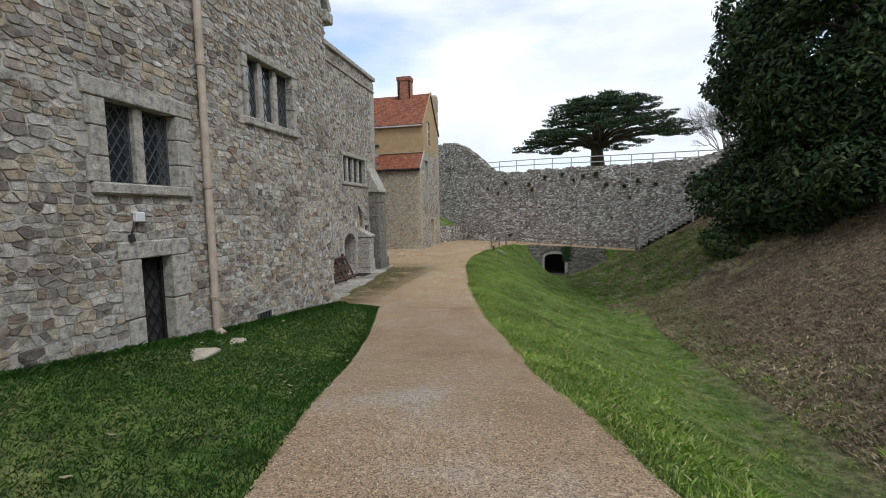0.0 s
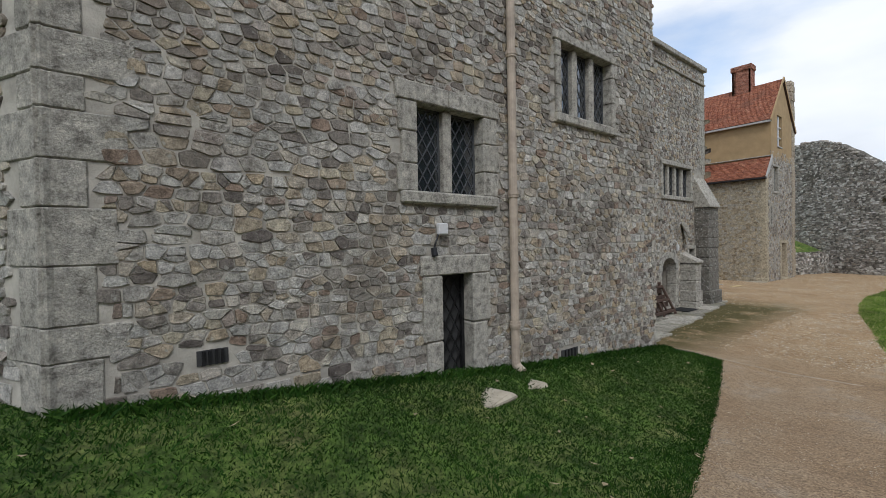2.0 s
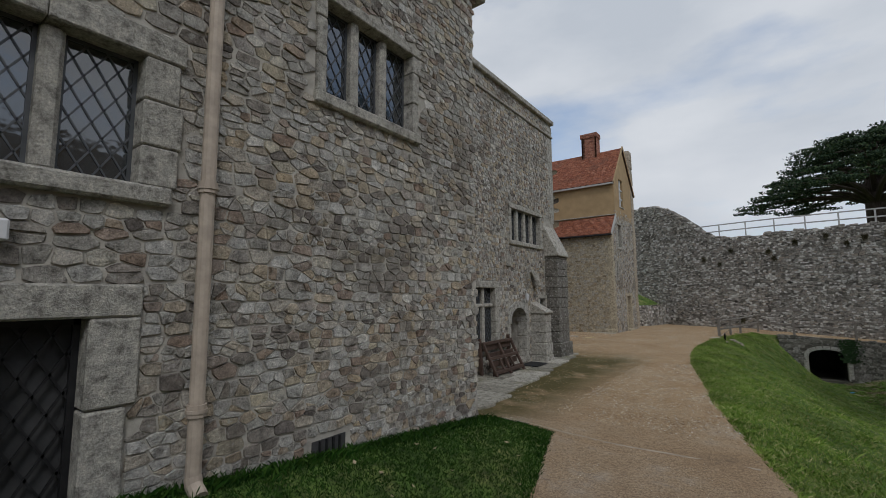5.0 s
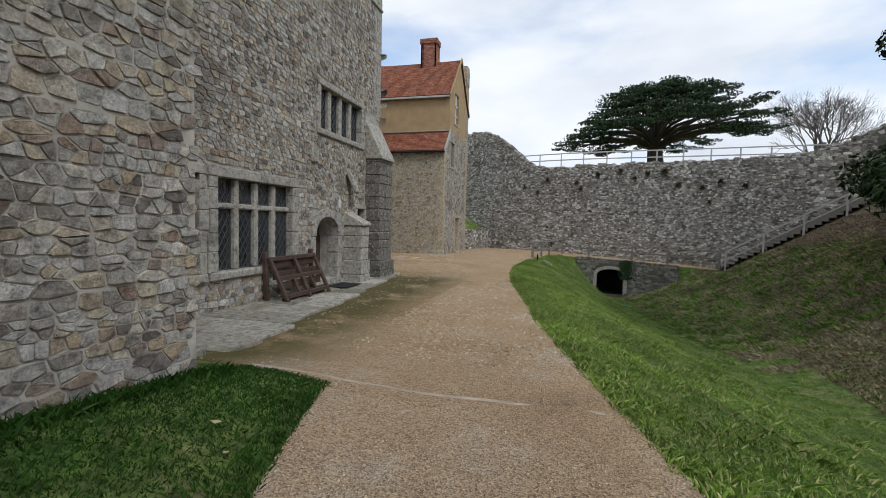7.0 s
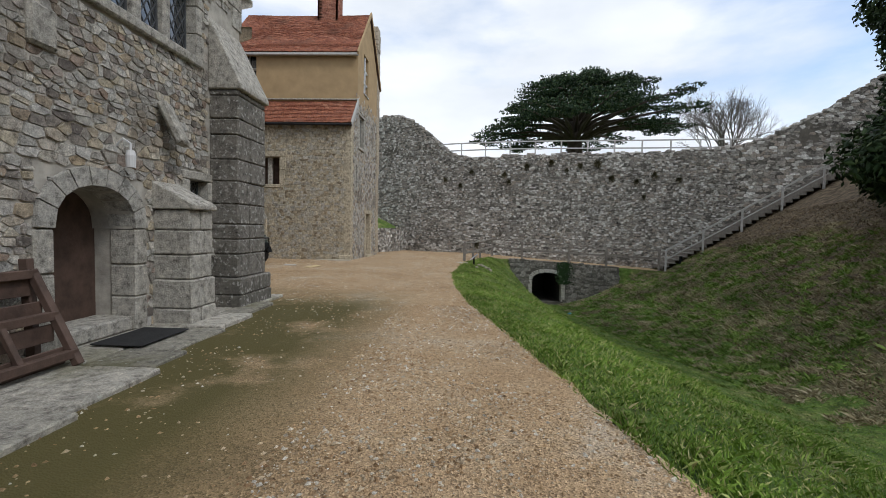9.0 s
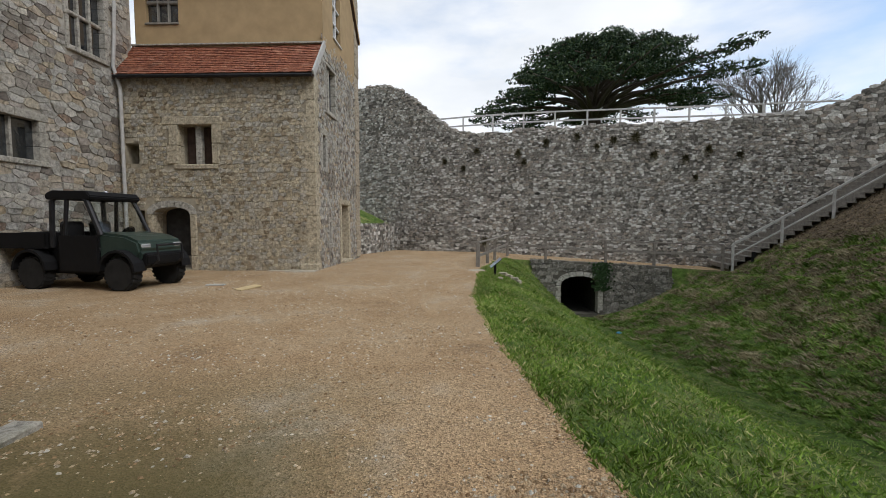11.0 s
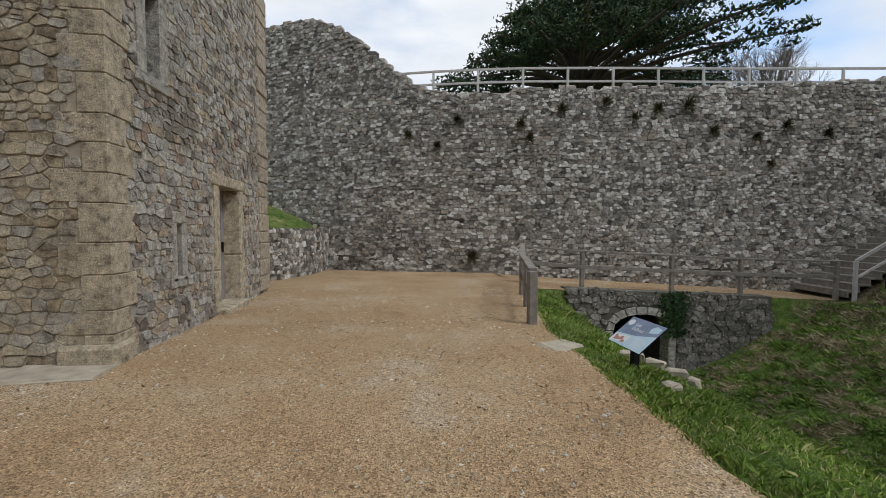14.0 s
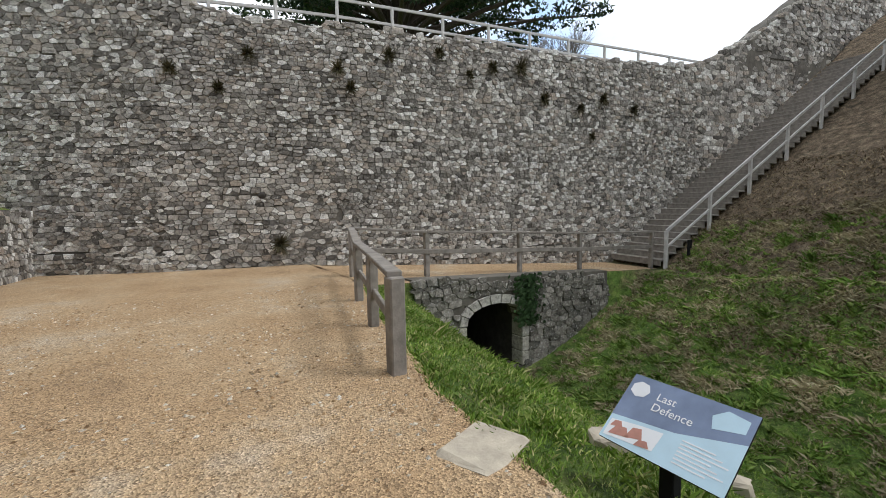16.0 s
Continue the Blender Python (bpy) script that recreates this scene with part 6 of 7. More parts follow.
def board():
    bm = bmesh.new()
    box(bm, -0.28, 0.28, -0.11, 0.11, 0.0, 0.035, 0.006)
    b = tagged(part("wooden_board", bm, M_palewood), "pale new timber board lying on the gravel", "board")
    b.matrix_basis = pose(-8.93, 26.85, ground_z(-8.93, 26.85) + 0.012, 2, -3, 68)
    bm = bmesh.new()
    box(bm, -0.2, 0.2, -0.06, 0.06, 0.0, 0.03, 0.006)
    b = tagged(part("wooden_board", bm, M_railpale), "short pale timber offcut lying on the gravel", "board")
    b.matrix_basis = pose(-9.9, 27.3, ground_z(-9.9, 27.3) + 0.012, 0, 0, 10)
    bm = bmesh.new()
    bmesh.ops.create_icosphere(bm, subdivisions=2, radius=0.1, matrix=Matrix.Diagonal((1.1, 0.7, 0.5, 1)))
    for v in bm.verts:
        v.co *= 1 + 0.25 * noise.noise(v.co * 14)
    o = tagged(part("plastic_scrap", bm, M_bluebit), "crumpled light blue plastic scrap in the grass", "litter")
    o.location = (1.5, 33.2, ground_z(1.5, 33.2) + 0.03)


board()


def step_marker():
    m = empty("step_marker", "small black waymarker post by the steps", "marker post", (7.9, 35.85, 0))
    z = ground_z(7.9, 35.85)
    bm = bmesh.new()
    box(bm, 7.85, 7.95, 35.82, 35.88, z - 0.1, z + 0.5, 0.01)
    part("post", bm, M_blackpl, m)
    bm = bmesh.new()
    box(bm, 7.82, 7.98, 35.80, 35.82, z + 0.25, z + 0.5, 0.004)
    part("plate", bm, M_blackpl, m)


step_marker()


# ---------------- utility vehicle ----------------
def wheel(parent, x, y, r=0.33, w=0.26):
    bm = bmesh.new()
    m = pose(x, y, r, 90, 0, 0)
    lathe(bm, [(r * 0.6, -w / 2), (r * 0.92, -w / 2), (r, -w / 2 + 0.05), (r, w / 2 - 0.05), (r * 0.92, w / 2), (r * 0.6, w / 2)], m, 28)
    wh = part("wheel", bm, M_rubber, parent, "knobbly black tyre")
    bm = bmesh.new()
    for k in range(22):
        a = k * math.tau / 22
        for sgn in (1, -1):
            box(bm, -0.03, 0.03, -0.02, 0.11, r - 0.012, r + 0.012, 0, pose(x, y, r) @ Matrix.Rotation(a + sgn * 0.07, 4, "Y") @ pose(0, 0.0 if sgn > 0 else -0.1, 0, 0, 0, sgn * 18))
    part("tread", bm, M_rubber, wh)
    bm = bmesh.new()
    lathe(bm, [(r * 0.6, -w * 0.3), (r * 0.55, -w * 0.42), (r * 0.2, -w * 0.36), (r * 0.12, -w * 0.45), (r * 0.12, w * 0.45), (r * 0.2, w * 0.36), (r * 0.55, w * 0.42), (r * 0.6, w * 0.3)], m, 20)
    part("rim", bm, M_blackpl, wh)


def prism(bm, prof, y0, y1, bev=0.02):
    lo = [bm.verts.new((x, y0, z)) for x, z in prof]
    hi = [bm.verts.new((x, y1, z)) for x, z in prof]
    bm.faces.new(lo)
    bm.faces.new(hi[::-1])
    n = len(prof)
    for a in range(n):
        bm.faces.new((lo[a], lo[(a + 1) % n], hi[(a + 1) % n], hi[a]))
    if bev:
        bmesh.ops.bevel(bm, geom=bm.edges[:], offset=bev, segments=2, affect="EDGES")


def utility_vehicle():
    v = empty("utility_vehicle", "dark green side-by-side utility vehicle with roof and tipper bed", "utility vehicle")
    for x in (0.0, 2.05):
        for y in (-0.62, 0.62):
            wheel(v, x, y)
    bm = bmesh.new()
    prism(bm, [(-0.45, 0.34), (1.6, 0.28), (1.62, 0.62), (1.2, 0.66), (0.55, 0.66), (0.5, 0.85), (-0.45, 0.85)], -0.5, 0.5)
    part("chassis", bm, M_blackpl, v)
    bm = bmesh.new()
    prism(bm, [(1.5, 0.45), (2.35, 0.5), (2.46, 0.78), (2.4, 0.98), (2.1, 1.1), (1.5, 1.16)], -0.62, 0.62, 0.05)
    part("bonnet", bm, M_green, v, "dark green moulded bonnet")
    bm = bmesh.new()
    prism(bm, [(2.3, 0.42), (2.5, 0.5), (2.53, 0.7), (2.42, 0.76), (2.3, 0.7)], -0.52, 0.52, 0.02)
    part("bumper", bm, M_blackpl, v)
    bm = bmesh.new()
    tube(bm, [(2.45, -0.35, 0.48), (2.62, -0.35, 0.6), (2.6, -0.35, 0.9), (2.6, 0.35, 0.9), (2.62, 0.35, 0.6), (2.45, 0.35, 0.48)], 0.025)
    part("bull_bar", bm, M_iron, v)
    for y in (-0.44, 0.44):
        bm = bmesh.new()
        box(bm, 2.36, 2.45, y - 0.12, y + 0.12, 0.84, 0.93, 0.02)
        part("headlight", bm, M_lens, v, "clear headlight")
    for y in (-0.66, 0.66):
        for x in (0.0, 2.05):
            bm = bmesh.new()
            pts = [(x + 0.42 * math.cos(a), 0.4 + 0.42 * math.sin(a)) for a in [math.pi * k / 8 for k in range(9)]]
            inner = [(x + 0.37 * math.cos(a), 0.4 + 0.37 * math.sin(a)) for a in [math.pi * k / 8 for k in range(8, -1, -1)]]
            prism(bm, pts + inner, y - 0.14, y + 0.14, 0)
            part("mudguard", bm, M_blackpl, v)
        bm = bmesh.new()
        prism(bm, [(0.62, 0.36), (1.55, 0.36), (1.55, 1.1), (0.62, 1.1)], y - 0.03, y + 0.03, 0.02)
        part("side_door", bm, M_blackpl, v)
        bm = bmesh.new()
        tube(bm, [(1.58, y * 0.95, 1.1), (1.25, y * 0.9, 1.78), (1.15, y * 0.88, 1.86), (0.5, y * 0.88, 1.86), (0.42, y * 0.9, 1.78), (0.42, y * 0.95, 0.85)], 0.05)
        tube(bm, [(0.78, y * 0.9, 1.86), (0.72, y * 0.93, 1.05)], 0.04)
        part("roll_bar", bm, M_iron, v)
    bm = bmesh.new()
    prism(bm, [(0.3, 1.82), (1.34, 1.8), (1.38, 1.88), (1.28, 1.98), (0.45, 2.0), (0.3, 1.94)], -0.64, 0.64, 0.02)
    part("roof", bm, M_blackpl, v, "black moulded roof panel")
    bm = bmesh.new()
    a = [(1.57, -0.56, 1.14), (1.57, 0.56, 1.14), (1.27, 0.54, 1.82), (1.27, -0.54, 1.82)]
    q = [bm.verts.new(p) for p in a] + [bm.verts.new((p[0] - 0.012, p[1], p[2] - 0.006)) for p in a]
    for f in ((0, 1, 2, 3), (7, 6, 5, 4), (0, 4, 5, 1), (1, 5, 6, 2), (2, 6, 7, 3), (3, 7, 4, 0)):
        bm.faces.new([q[k] for k in f])
    w = part("windscreen", bm, M_clear, v)
    w.visible_shadow = False
    bm = bmesh.new()
    box(bm, 0.36, 0.375, -0.56, 0.56, 1.15, 1.8)
    w = part("rear_window", bm, M_clear, v)
    w.visible_shadow = False
    for y in (-0.33, 0.33):
        bm = bmesh.new()
        box(bm, 0.6, 1.05, y - 0.27, y + 0.27, 0.66, 0.82, 0.04)
        box(bm, 0.52, 0.66, y - 0.25, y + 0.25, 0.78, 1.38, 0.05)
        part("seat", bm, M_seat, v)
    bm = bmesh.new()
    lathe(bm, [(0.16, -0.012), (0.18, 0.0), (0.16, 0.012)], pose(1.28, 0.33, 1.12, 0, -55, 0), 20)
    part("steering_wheel", bm, M_blackpl, v)
    bm = bmesh.new()
    for x0, x1, y0, y1 in ((-0.95, 0.33, -0.7, -0.66), (-0.95, 0.33, 0.66, 0.7), (-0.95, -0.91, -0.7, 0.7), (0.29, 0.33, -0.7, 0.7)):
        box(bm, x0, x1, y0, y1, 0.85, 1.15, 0.008)
    box(bm, -0.95, 0.33, -0.7, 0.7, 0.83, 0.87)
    part("tipper_bed", bm, M_blackpl, v, "black tipper bed")
    bm = bmesh.new()
    lathe(bm, [(0.05, 0), (0.055, 0.05), (0.03, 0.09)], pose(0.8, 0.3, 1.95), 12)
    part("beacon", bm, M_lens, v)
    v.matrix_basis = pose(-13.5, 27.42, ground_z(-12, 28) + 0.005, 0, 0, -7) @ Matrix.Diagonal((1.05, 1.0, 1.07, 1))


utility_vehicle()


# ---------------- picket fence and far wall beyond the range ----------------
def picket_fence():
    f = empty("picket_fence", "pale grey painted picket fence beside the building", "fence", (-9, -0.6, 1.6))
    a, b2 = Vector((-7.95, -0.35, 0)), Vector((-13.5, -2.2, 0))
    n = 40
    for k in range(n):
        p = a.lerp(b2, k / (n - 1))
        z = ground_z(p.x, p.y)
        bm = bmesh.new()
        box(bm, p.x - 0.035, p.x + 0.035, p.y - 0.012, p.y + 0.012, z + 0.08, z + 1.02, 0.006)
        part("picket", bm, M_railpale, f)
    for h in (0.15, 0.95):
        bm = bmesh.new()
        beam(bm, (a.x, a.y - 0.04, ground_z(a.x, a.y) + h), (b2.x, b2.y - 0.04, ground_z(b2.x, b2.y) + h), 0.04, 0.09)
        part("rail", bm, M_railpale, f)
    back = wall_mesh("far_wall", (-34, -22), (-30, 24), 0.5, [(0, 6.0), (20, 5.2), (46, 6.5)], 1.2, [], M_mortar_dark, None)
    tagged(back, "distant grey castle wall across the lawn", "castle wall", kind="structure")


picket_fence()


# ---------------- trees ----------------
def limb_points(rng, a, b, n, wob):
    a, b = Vector(a), Vector(b)
    return [a.lerp(b, k / n) + Vector((rng.uniform(-1, 1), rng.uniform(-1, 1), rng.uniform(-1, 1))) * wob * (0 < k < n) for k in range(n + 1)]


def leaf_cloud(rng, centres, count, size, flat=1.0, along=None):
    """Small folded leaves scattered in and on many clumps; centres: (x, y, z, rx, ry, rz)."""
    verts, faces = [], []
    weights = [c[3] * c[4] for c in centres]
    for c in rng.choices(centres, weights, k=count):
        d = Vector((rng.gauss(0, 1), rng.gauss(0, 1), rng.gauss(0, 1))).normalized() * (rng.uniform(0.55, 1.0) ** 0.5) * rng.uniform(0.85, 1.08)
        p = Vector((c[0] + d.x * c[3], c[1] + d.y * c[4], c[2] + d.z * c[5]))
        nrm = (d + Vector((rng.uniform(-1, 1), rng.uniform(-1, 1), rng.uniform(-0.4, 1)))).normalized()
        t = nrm.orthogonal().normalized()
        t = (Matrix.Rotation(rng.uniform(0, 6.28), 3, nrm) @ t)
        bt = nrm.cross(t)
        s = size * rng.uniform(0.6, 1.4)
        n = len(verts)
        verts += [tuple(p - t * s), tuple(p + bt * s * 0.45 - nrm * s * 0.15), tuple(p + t * s), tuple(p - bt * s * 0.45 - nrm * s * 0.15)]
        faces.append((n, n + 1, n + 2, n + 3))
    return verts, faces


def holm_oak():
    rng = random.Random(900)
    z0 = ground_z(14.5, 22.5)
    t = empty("evergreen_tree", "huge dark evergreen tree on the bank of the motte", "tree", (14.5, 22.5, z0))
    bm = bmesh.new()
    tube(bm, limb_points(rng, (14.5, 22.5, z0 - 0.5), (14.8, 22.3, z0 + 6), 5, 0.15), 0.75, 0.45, 10)
    part("trunk", bm, M_bark, t)
    C = Vector((14.1, 22.3, 9.3))
    centres = []
    for k in range(240):
        d = Vector((rng.gauss(0, 1), rng.gauss(0, 1), rng.gauss(0, 1))).normalized()
        r = 0.86 + 0.16 * noise.noise(d * 2.2)
        p = C + Vector((d.x * 7.2, d.y * 7.4, d.z * 7.0)) * r * rng.uniform(0.8, 1.0)
        if p.z < ground_z(p.x, p.y) + 0.2:
            p.z = ground_z(p.x, p.y) + rng.uniform(0.3, 1.2)
        s = rng.uniform(0.8, 1.5)
        centres.append((p.x, p.y, p.z, s, s, s * 0.8))
    for k in range(70):
        a = rng.uniform(1.6, 4.9)
        r = rng.uniform(4.2, 6.6)
        x, y = 14.1 + math.cos(a) * r, 22.3 + math.sin(a) * r
        s = rng.uniform(0.8, 1.4)
        centres.append((x, y, ground_z(x, y) + rng.uniform(0.6, 3.6), s, s, s * 0.8))
    for k in range(50):
        d = Vector((rng.gauss(0, 1), rng.gauss(0, 1), rng.gauss(0, 1))).normalized()
        p = Vector((17.0, 29.6, 9.6)) + Vector((d.x * 4.4, d.y * 4.0, d.z * 4.6)) * rng.uniform(0.7, 1)
        s = rng.uniform(0.7, 1.3)
        centres.append((p.x, p.y, max(p.z, ground_z(p.x, p.y) + 0.4), s, s, s * 0.8))
    for k in range(14):
        c = centres[k * 16]
        bm = bmesh.new()
        tube(bm, limb_points(rng, (14.7, 22.4, z0 + rng.uniform(2, 5)), c[:3], 5, 0.3), 0.22, 0.05, 7)
        part("limb", bm, M_bark, t)
    v, f = leaf_cloud(rng, centres, 190000, 0.125)
    mesh_ob("crown", v, f, M_oak, t, "dense dark green glossy foliage", kind="stuff")


holm_oak()


def cedar():
    rng = random.Random(910)
    x0, y0, z0 = 5.9, 51.0, 4.9
    t = empty("cedar_tree", "spreading cedar with flat dark green tiers beyond the wall", "tree", (x0, y0, z0))
    bm = bmesh.new()
    tube(bm, [(x0, y0, z0 - 0.3), (x0 + 0.1, y0, z0 + 2.5), (x0 - 0.1, y0, z0 + 5), (x0 + 0.2, y0, z0 + 8), (x0, y0, z0 + 10)], 0.9, 0.22, 12)
    part("trunk", bm, M_bark, t)
    v_all, f_all = [], []
    # height, reach, limbs, sideways shift
    tiers = ((10.6, 10.9, 16, 0.4), (11.4, 8.8, 13, 0.5), (12.4, 6.4, 11, 0.1), (13.3, 5.8, 11, 0.1), (14.1, 4.7, 10, -0.1), (14.8, 3.2, 8, -0.2))
    for z, r, n, shift in tiers:
        for k in range(n):
            a = math.tau * (k + rng.uniform(-0.35, 0.35)) / n
            l = r * rng.uniform(0.72, 1.06)
            tip = Vector((x0 + shift + math.cos(a) * l, y0 + math.sin(a) * l, z + rng.uniform(-0.35, 0.35) + 0.05 * math.cos(a) * l - 0.45 * (l / r)))
            root = Vector((x0, y0, max(z0 + 4.0, z - 1.5)))
            bm = bmesh.new()
            mid = root.lerp(tip, 0.45) + Vector((0, 0, 0.8))
            tube(bm, [root, root.lerp(mid, 0.5) + Vector((0, 0, 0.35)), mid, mid.lerp(tip, 0.5) + Vector((0, 0, 0.15)), tip], 0.2, 0.03, 6)
            part("limb", bm, M_bark, t)
            pads = []
            for q in range(11):
                f = ((q + rng.random()) / 11) ** 0.8
                side_way = rng.gauss(0, 0.5 + 0.5 * f)
                c = mid.lerp(tip, f) + Vector((-math.sin(a) * side_way, math.cos(a) * side_way, rng.uniform(0.0, 0.2) - 0.12 * abs(side_way)))
                w = rng.uniform(0.5, 0.95)
                pads.append((c.x, c.y, c.z, w, w, 0.13))
            v, f = leaf_cloud(rng, pads, 820 if z < 11.5 else 600, 0.11)
            n0 = len(v_all)
            v_all += v
            f_all += [tuple(i + n0 for i in q) for q in f]
    mesh_ob("crown", v_all, f_all, M_cedar, t, "flat tiers of dark green needles", kind="stuff")


cedar()


def bare_tree(name, x0, y0, z0, h, seed, n_limb=9):
    rng = random.Random(seed)
    t = empty(name, "bare winter tree with fine twigs beyond the wall", "tree", (x0, y0, z0))
    bm = bmesh.new()
    tube(bm, [(x0, y0, z0), (x0 + 0.1, y0, z0 + h * 0.18), (x0, y0 + 0.1, z0 + h * 0.35)], h * 0.03, h * 0.022, 8)
    part("trunk", bm, M_bark_pale, t)
    tw_v, tw_f = [], []

    def twig(a, b2, r):
        n = len(tw_v)
        d = (b2 - a).normalized()
        u = d.orthogonal().normalized()
        w = d.cross(u)
        for p, rr in ((a, r), (b2, r * 0.6)):
            for k in range(3):
                an = k * 2.094
                tw_v.append(tuple(p + (u * math.cos(an) + w * math.sin(an)) * rr))
        for k in range(3):
            tw_f.append((n + k, n + (k + 1) % 3, n + 3 + (k + 1) % 3, n + 3 + k))

    def grow(p, d, ln, r, lev):
        q = p + d * ln
        if lev >= 2:
            twig(p, q, r)
        else:
            bm = bmesh.new()
            tube(bm, limb_points(rng, p, q, 3, ln * 0.03), r, r * 0.7, 5)
            part("limb", bm, M_bark_pale, t)
        if lev >= 7:
            return
        for k in range(3 if lev < 6 else 2):
            nd = (d + Vector((rng.gauss(0, 1), rng.gauss(0, 1), rng.gauss(0.3, 0.8))) * 0.4).normalized()
            grow(q - d * ln * rng.uniform(0, 0.35), nd, ln * rng.uniform(0.6, 0.82), max(0.0055, r * 0.6), lev + 1)
    for k in range(n_limb):
        a = math.tau * k / n_limb + rng.uniform(-0.3, 0.3)
        d = Vector((math.cos(a) * 0.7, math.sin(a) * 0.7, rng.uniform(0.5, 1.3))).normalized()
        grow(Vector((x0, y0, z0 + h * rng.uniform(0.14, 0.36))), d, h * 0.165, h * 0.0085, 1)
    mesh_ob("twig_mass", tw_v, tw_f, M_bark_pale, t, "fine bare twigs", kind="stuff")


bare_tree("bare_tree", 19.3, 52.0, 4.9, 13.2, 921)


# ---------------- grass, leaves and loose gravel ----------------
def blades(name, n, region, height, seed, material, label, spread=0.6, wide=0.05):
    """Grass blades on the turf; region(rng) gives a place or None."""
    rng = random.Random(seed)
    verts, faces = [], []
    made = 0
    while made < n:
        p = region(rng)
        if p is None:
            continue
        x, y, h = p
        z = ground_z(x, y) - 0.01
        h *= height * rng.uniform(0.5, 1.3)
        a = rng.uniform(0, 6.283)
        w = 0.0035 + wide * h
        lx, ly = rng.gauss(0, spread) * h, rng.gauss(0, spread) * h
        c, s = math.cos(a) * w, math.sin(a) * w
        k = len(verts)
        verts += [(x - c, y - s, z), (x + c, y + s, z), (x + lx * 0.4 + c * 0.6, y + ly * 0.4 + s * 0.6, z + h * 0.65), (x + lx, y + ly, z + h)]
        faces += [(k, k + 1, k + 2), (k, k + 2, k + 3)]
        made += 1
    ob = mesh_ob(name, verts, faces, material)
    return tagged(ob, label, "grass", kind="stuff")


def lawn(rng):
    y = -1.5 + 12.2 * rng.random()
    x = rng.uniform(-9.5, curve_at(GRASS_L, y) + 0.02)
    if y > 1.55 - (HX - x) * 0.54 and x < HX + 0.02 and y > 0.1:
        return None
    return x, y, 1.0


def verge(rng):
    y = rng.uniform(0.5, 36.2)
    xr = curve_at(PATH_R, y)
    x = xr - 0.06 + abs(rng.gauss(0, 0.9))
    g = 0.4 + 1.2 * abs(noise.noise(Vector((x * 2.0, y * 2.0, 4))))
    return x, y, g


def ditch(rng):
    y = rng.uniform(2, 36.2)
    xr, xd = curve_at(PATH_R, y), curve_at(DITCH_X, y)
    reach = 1.2 + max(0.0, 0.2 * (y - 16))
    x = rng.uniform(xr, xd + reach + 2.2)
    if x > xd + reach and rng.random() < (x - xd - reach) / 2.2:
        return None
    g = noise.noise(Vector((x * 2.2, y * 2.2, 9)))
    if x > xd + 0.6 and noise.noise(Vector((x * 1.7, y * 1.7, 33))) + 0.8 * noise.noise(Vector((x * 5.1, y * 5.1, 8))) > 0.05:
        return None
    return x, y, 0.45 + 1.3 * max(0.0, g)


def bank(rng):
    y = rng.uniform(4, 36)
    xd = curve_at(DITCH_X, y)
    x = xd + 0.9 + max(0.0, 0.14 * (y - 16)) + 8.0 * rng.random() ** 1.3
    return x, y, 0.6 + 0.8 * rng.random()


def weeds(rng):
    y = rng.uniform(22, 36)
    xd = curve_at(DITCH_X, y)
    x = xd + 0.3 + 8.0 * rng.random() ** 1.3
    g = noise.noise(Vector((x * 2.6, y * 2.6, 21))) + 0.9 * noise.noise(Vector((x * 7.3, y * 7.3, 5)))
    return (x, y, 0.6 + 1.1 * g) if g > 0.06 else None


def straw(rng):
    y = rng.uniform(20, 36.2)
    x = curve_at(DITCH_X, y) + 0.4 + 8.5 * rng.random()
    g = noise.noise(Vector((x * 1.7, y * 1.7, 33))) + 0.8 * noise.noise(Vector((x * 5.1, y * 5.1, 8)))
    return (x, y, 0.7 + 0.9 * g) if g > 0.02 else None


def hem(rng):
    y = rng.uniform(1.5, 10.4)
    return HX + 0.03 + abs(rng.gauss(0, 0.1)), y, 1.0


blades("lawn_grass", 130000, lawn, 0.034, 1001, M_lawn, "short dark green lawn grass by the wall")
blades("verge_grass", 110000, verge, 0.06, 1002, M_grass, "long tufted green grass on the verge")
blades("ditch_grass", 170000, ditch, 0.075, 1003, M_grass, "bright green grass in the ditch", 0.7, 0.045)
blades("bank_litter", 130000, bank, 0.05, 1004, M_dry, "dry brown leaf litter and grass on the bank", 0.9, 0.26)
blades("bank_straw", 90000, straw, 0.08, 1007, M_straw, "pale dead grass in patches on the bank", 1.0, 0.14)
blades("bank_weeds", 80000, weeds, 0.085, 1006, M_weed, "clumps of low leafy green weeds on the bank", 0.9, 0.2)
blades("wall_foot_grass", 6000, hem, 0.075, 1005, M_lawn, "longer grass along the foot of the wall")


def pebbles(seed, n, region, lo, hi, name, label):
    rng = random.Random(seed)
    verts, faces = [], []
    for k in range(n):
        x, y = region(rng)
        z = ground_z(x, y) + 0.006
        s = lo + (hi - lo) * rng.random() ** 3
        a = rng.uniform(0, 6.28)
        c, d = math.cos(a) * s, math.sin(a) * s
        f = rng.uniform(0.5, 0.9)
        m = len(verts)
        verts += [(x + c, y + d, z), (x - d * f, y + c * f, z), (x - c, y - d, z), (x + d * f, y - c * f, z), (x + c * 0.2, y, z + s * rng.uniform(0.4, 0.8))]
        faces += [(m, m + 1, m + 4), (m + 1, m + 2, m + 4), (m + 2, m + 3, m + 4), (m + 3, m, m + 4)]
    ob = mesh_ob(name, verts, faces, M_pebble)
    tagged(ob, label, "gravel", kind="stuff")


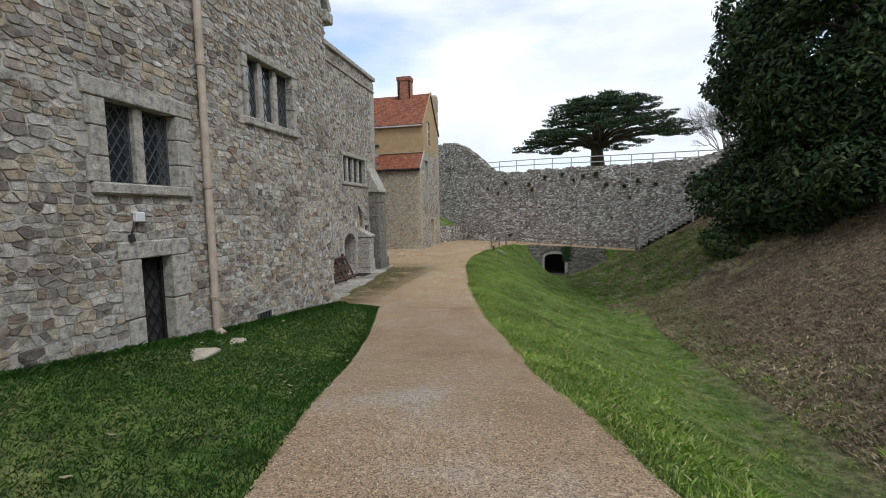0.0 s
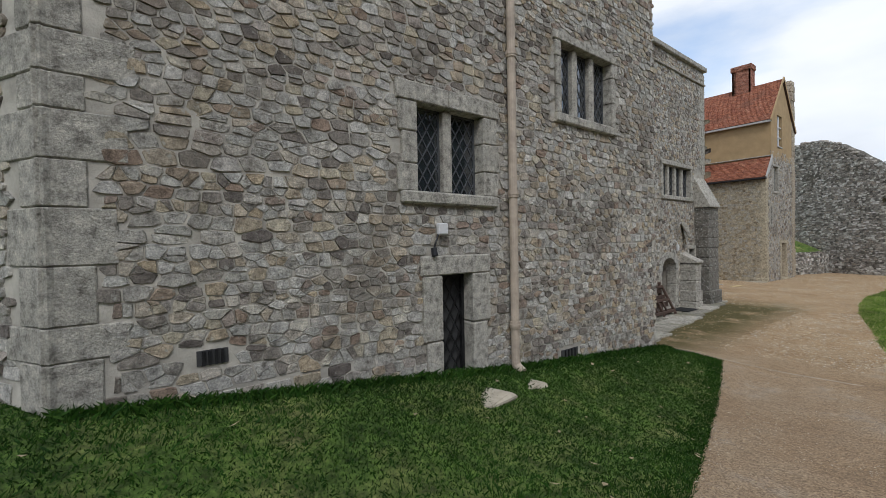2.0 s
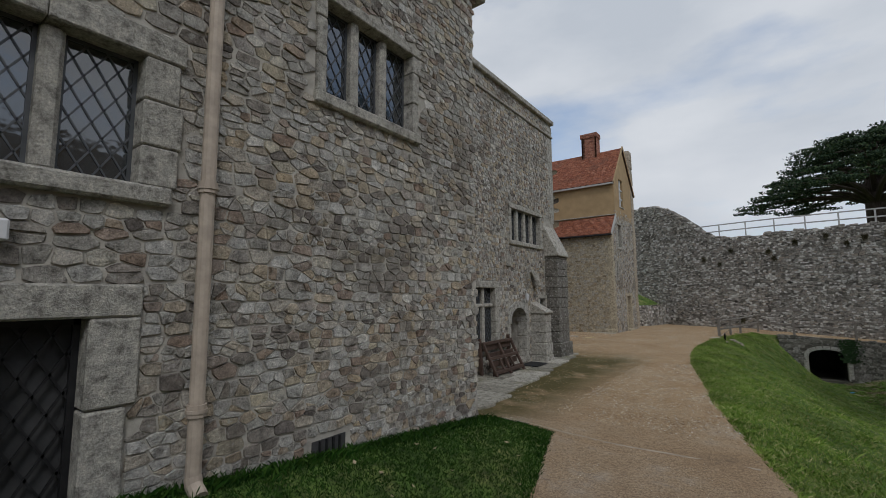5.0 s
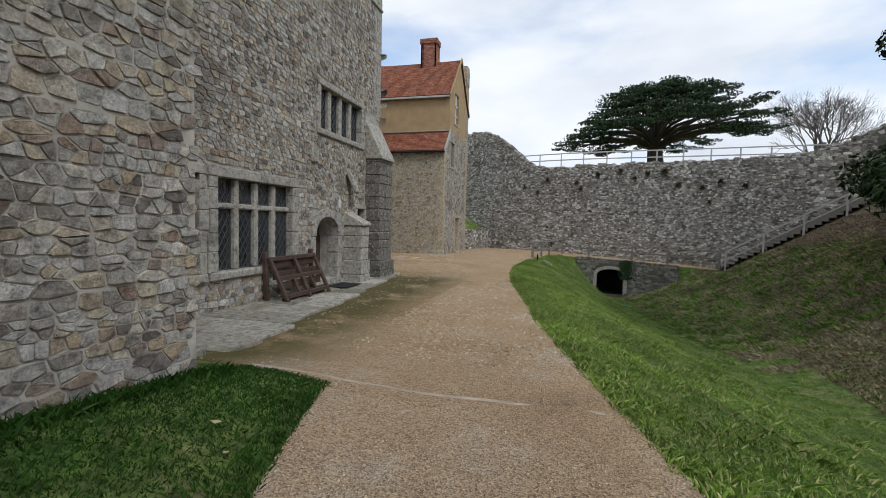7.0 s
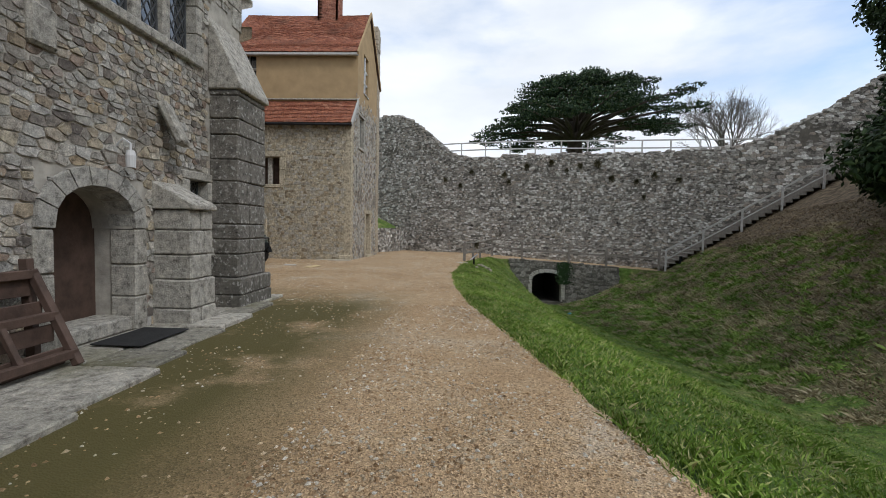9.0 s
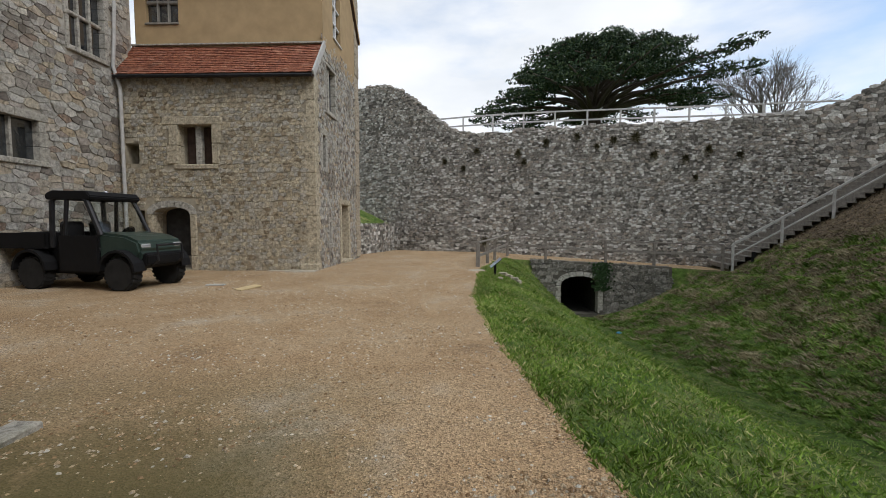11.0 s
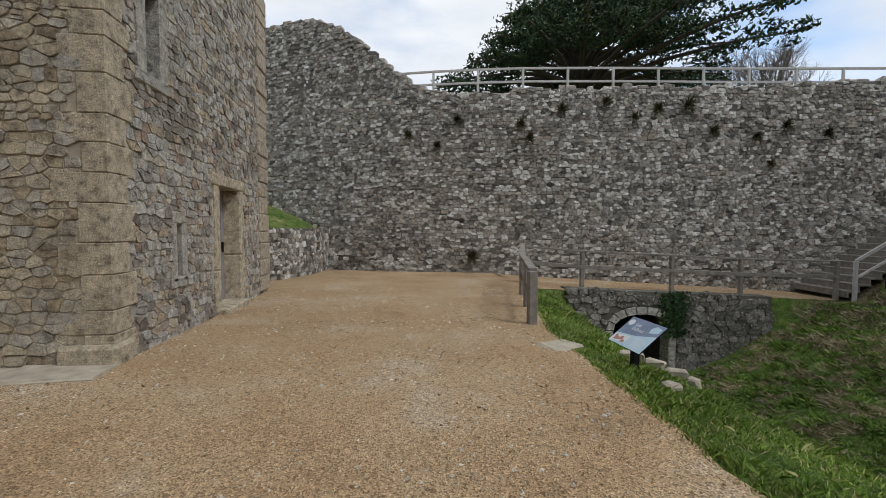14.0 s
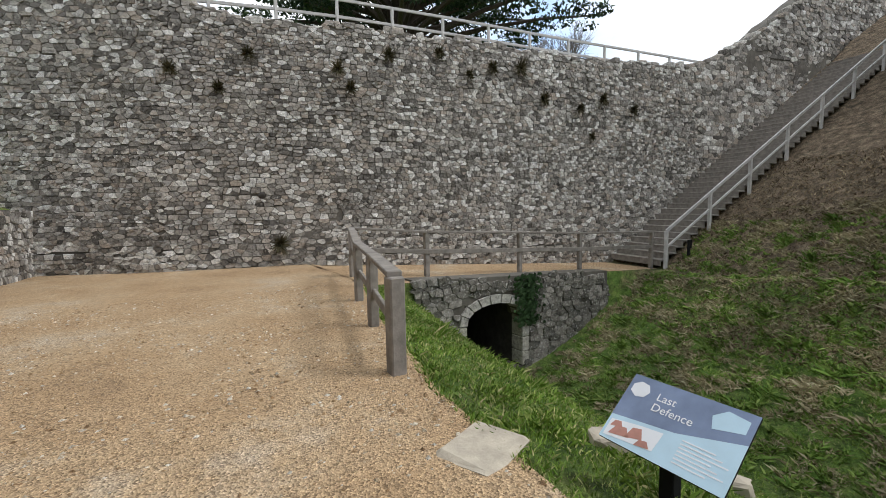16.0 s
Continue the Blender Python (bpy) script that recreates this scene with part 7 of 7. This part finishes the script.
def yard(rng):
    y = rng.uniform(12, 37)
    xr = curve_at(PATH_R, y) - 0.05
    xl = -7.0 if y < 20 else -11.0
    x = xr + (xl - xr) * rng.random()
    if x < -4.9 and y < 20 and rng.random() < 0.85:
        x = rng.uniform(-4.9, xr)
    return x, y


def first_path(rng):
    y = rng.uniform(1.0, 13)
    return rng.uniform(curve_at(GRASS_L, y) if y < 10.7 else -6.0, curve_at(PATH_R, y)), y


pebbles(1101, 80000, yard, 0.006, 0.026, "yard_gravel", "loose golden gravel over the yard")
pebbles(1102, 40000, first_path, 0.004, 0.011, "path_gravel", "fine rolled gravel of the path")


def kerb_strip():
    verts, faces = [], []
    n = 40
    for k in range(n + 1):
        x = -5.2 + 3.4 * k / n
        y = 10.74 + 0.11 * (x + 5.2) - 0.012 * (x + 5.2) ** 2 + 0.02 * noise.noise(Vector((x * 3, 0, 0)))
        z = ground_z(x, y)
        for dy, dz in ((-0.03, -0.03), (-0.026, 0.010), (0.026, 0.010), (0.03, -0.03)):
            verts.append((x, y + dy, z + dz))
    for k in range(n):
        for q in range(3):
            a = k * 4 + q
            faces.append((a, a + 1, a + 5, a + 4))
    ob = mesh_ob("edging_strip", verts, [f[::-1] for f in faces], M_strip)
    tagged(ob, "pale flush edging strip across the path", "edging", kind="structure")


kerb_strip()


def dead_leaves():
    rng = random.Random(77)
    for k in range(60):
        y = rng.uniform(-0.5, 9.5)
        x = rng.uniform(-4.9, curve_at(GRASS_L, y) + 0.4)
        bm = bmesh.new()
        s = rng.uniform(0.02, 0.045)
        q = [bm.verts.new((-s, 0, 0.004)), bm.verts.new((0, -s * 0.5, 0)), bm.verts.new((s, 0, 0.008)), bm.verts.new((0, s * 0.5, 0))]
        bm.faces.new((q[0], q[1], q[2]))
        bm.faces.new((q[0], q[2], q[3]))
        o = part("fallen_leaf", bm, M_dry)
        o.matrix_basis = pose(x, y, ground_z(x, y) + 0.03, rng.uniform(-25, 25), rng.uniform(-25, 25), rng.uniform(0, 360))
        tagged(o, "small dry fallen leaf on the grass", "leaf", "fallen leaves")


dead_leaves()


# ---------------- single stones of the nearest wall faces ----------------
def single_stones():
    rng = random.Random(2024)
    for wall, o, d, nrm, picked, material, depth, lean in STONE_JOBS:
        turn = Matrix(((d.x, nrm.x, 0, 0), (d.y, nrm.y, 0, 0), (0, 0, 1, 0), (0, 0, 0, 1)))
        for u, v, outline in picked:
            vs, fs = stone_shape(outline, rng, depth)
            me = bpy.data.meshes.new("stone")
            me.from_pydata([(a, k, b) for a, b, k in vs], [], [f[::-1] for f in fs])
            me.materials.append(material)
            ob = new("stone", me)
            ob.parent = wall
            p = o + d * u + nrm * (lean(u, v) if lean else 0.0)
            ob.matrix_basis = Matrix.Translation((p.x, p.y, v)) @ turn


single_stones()
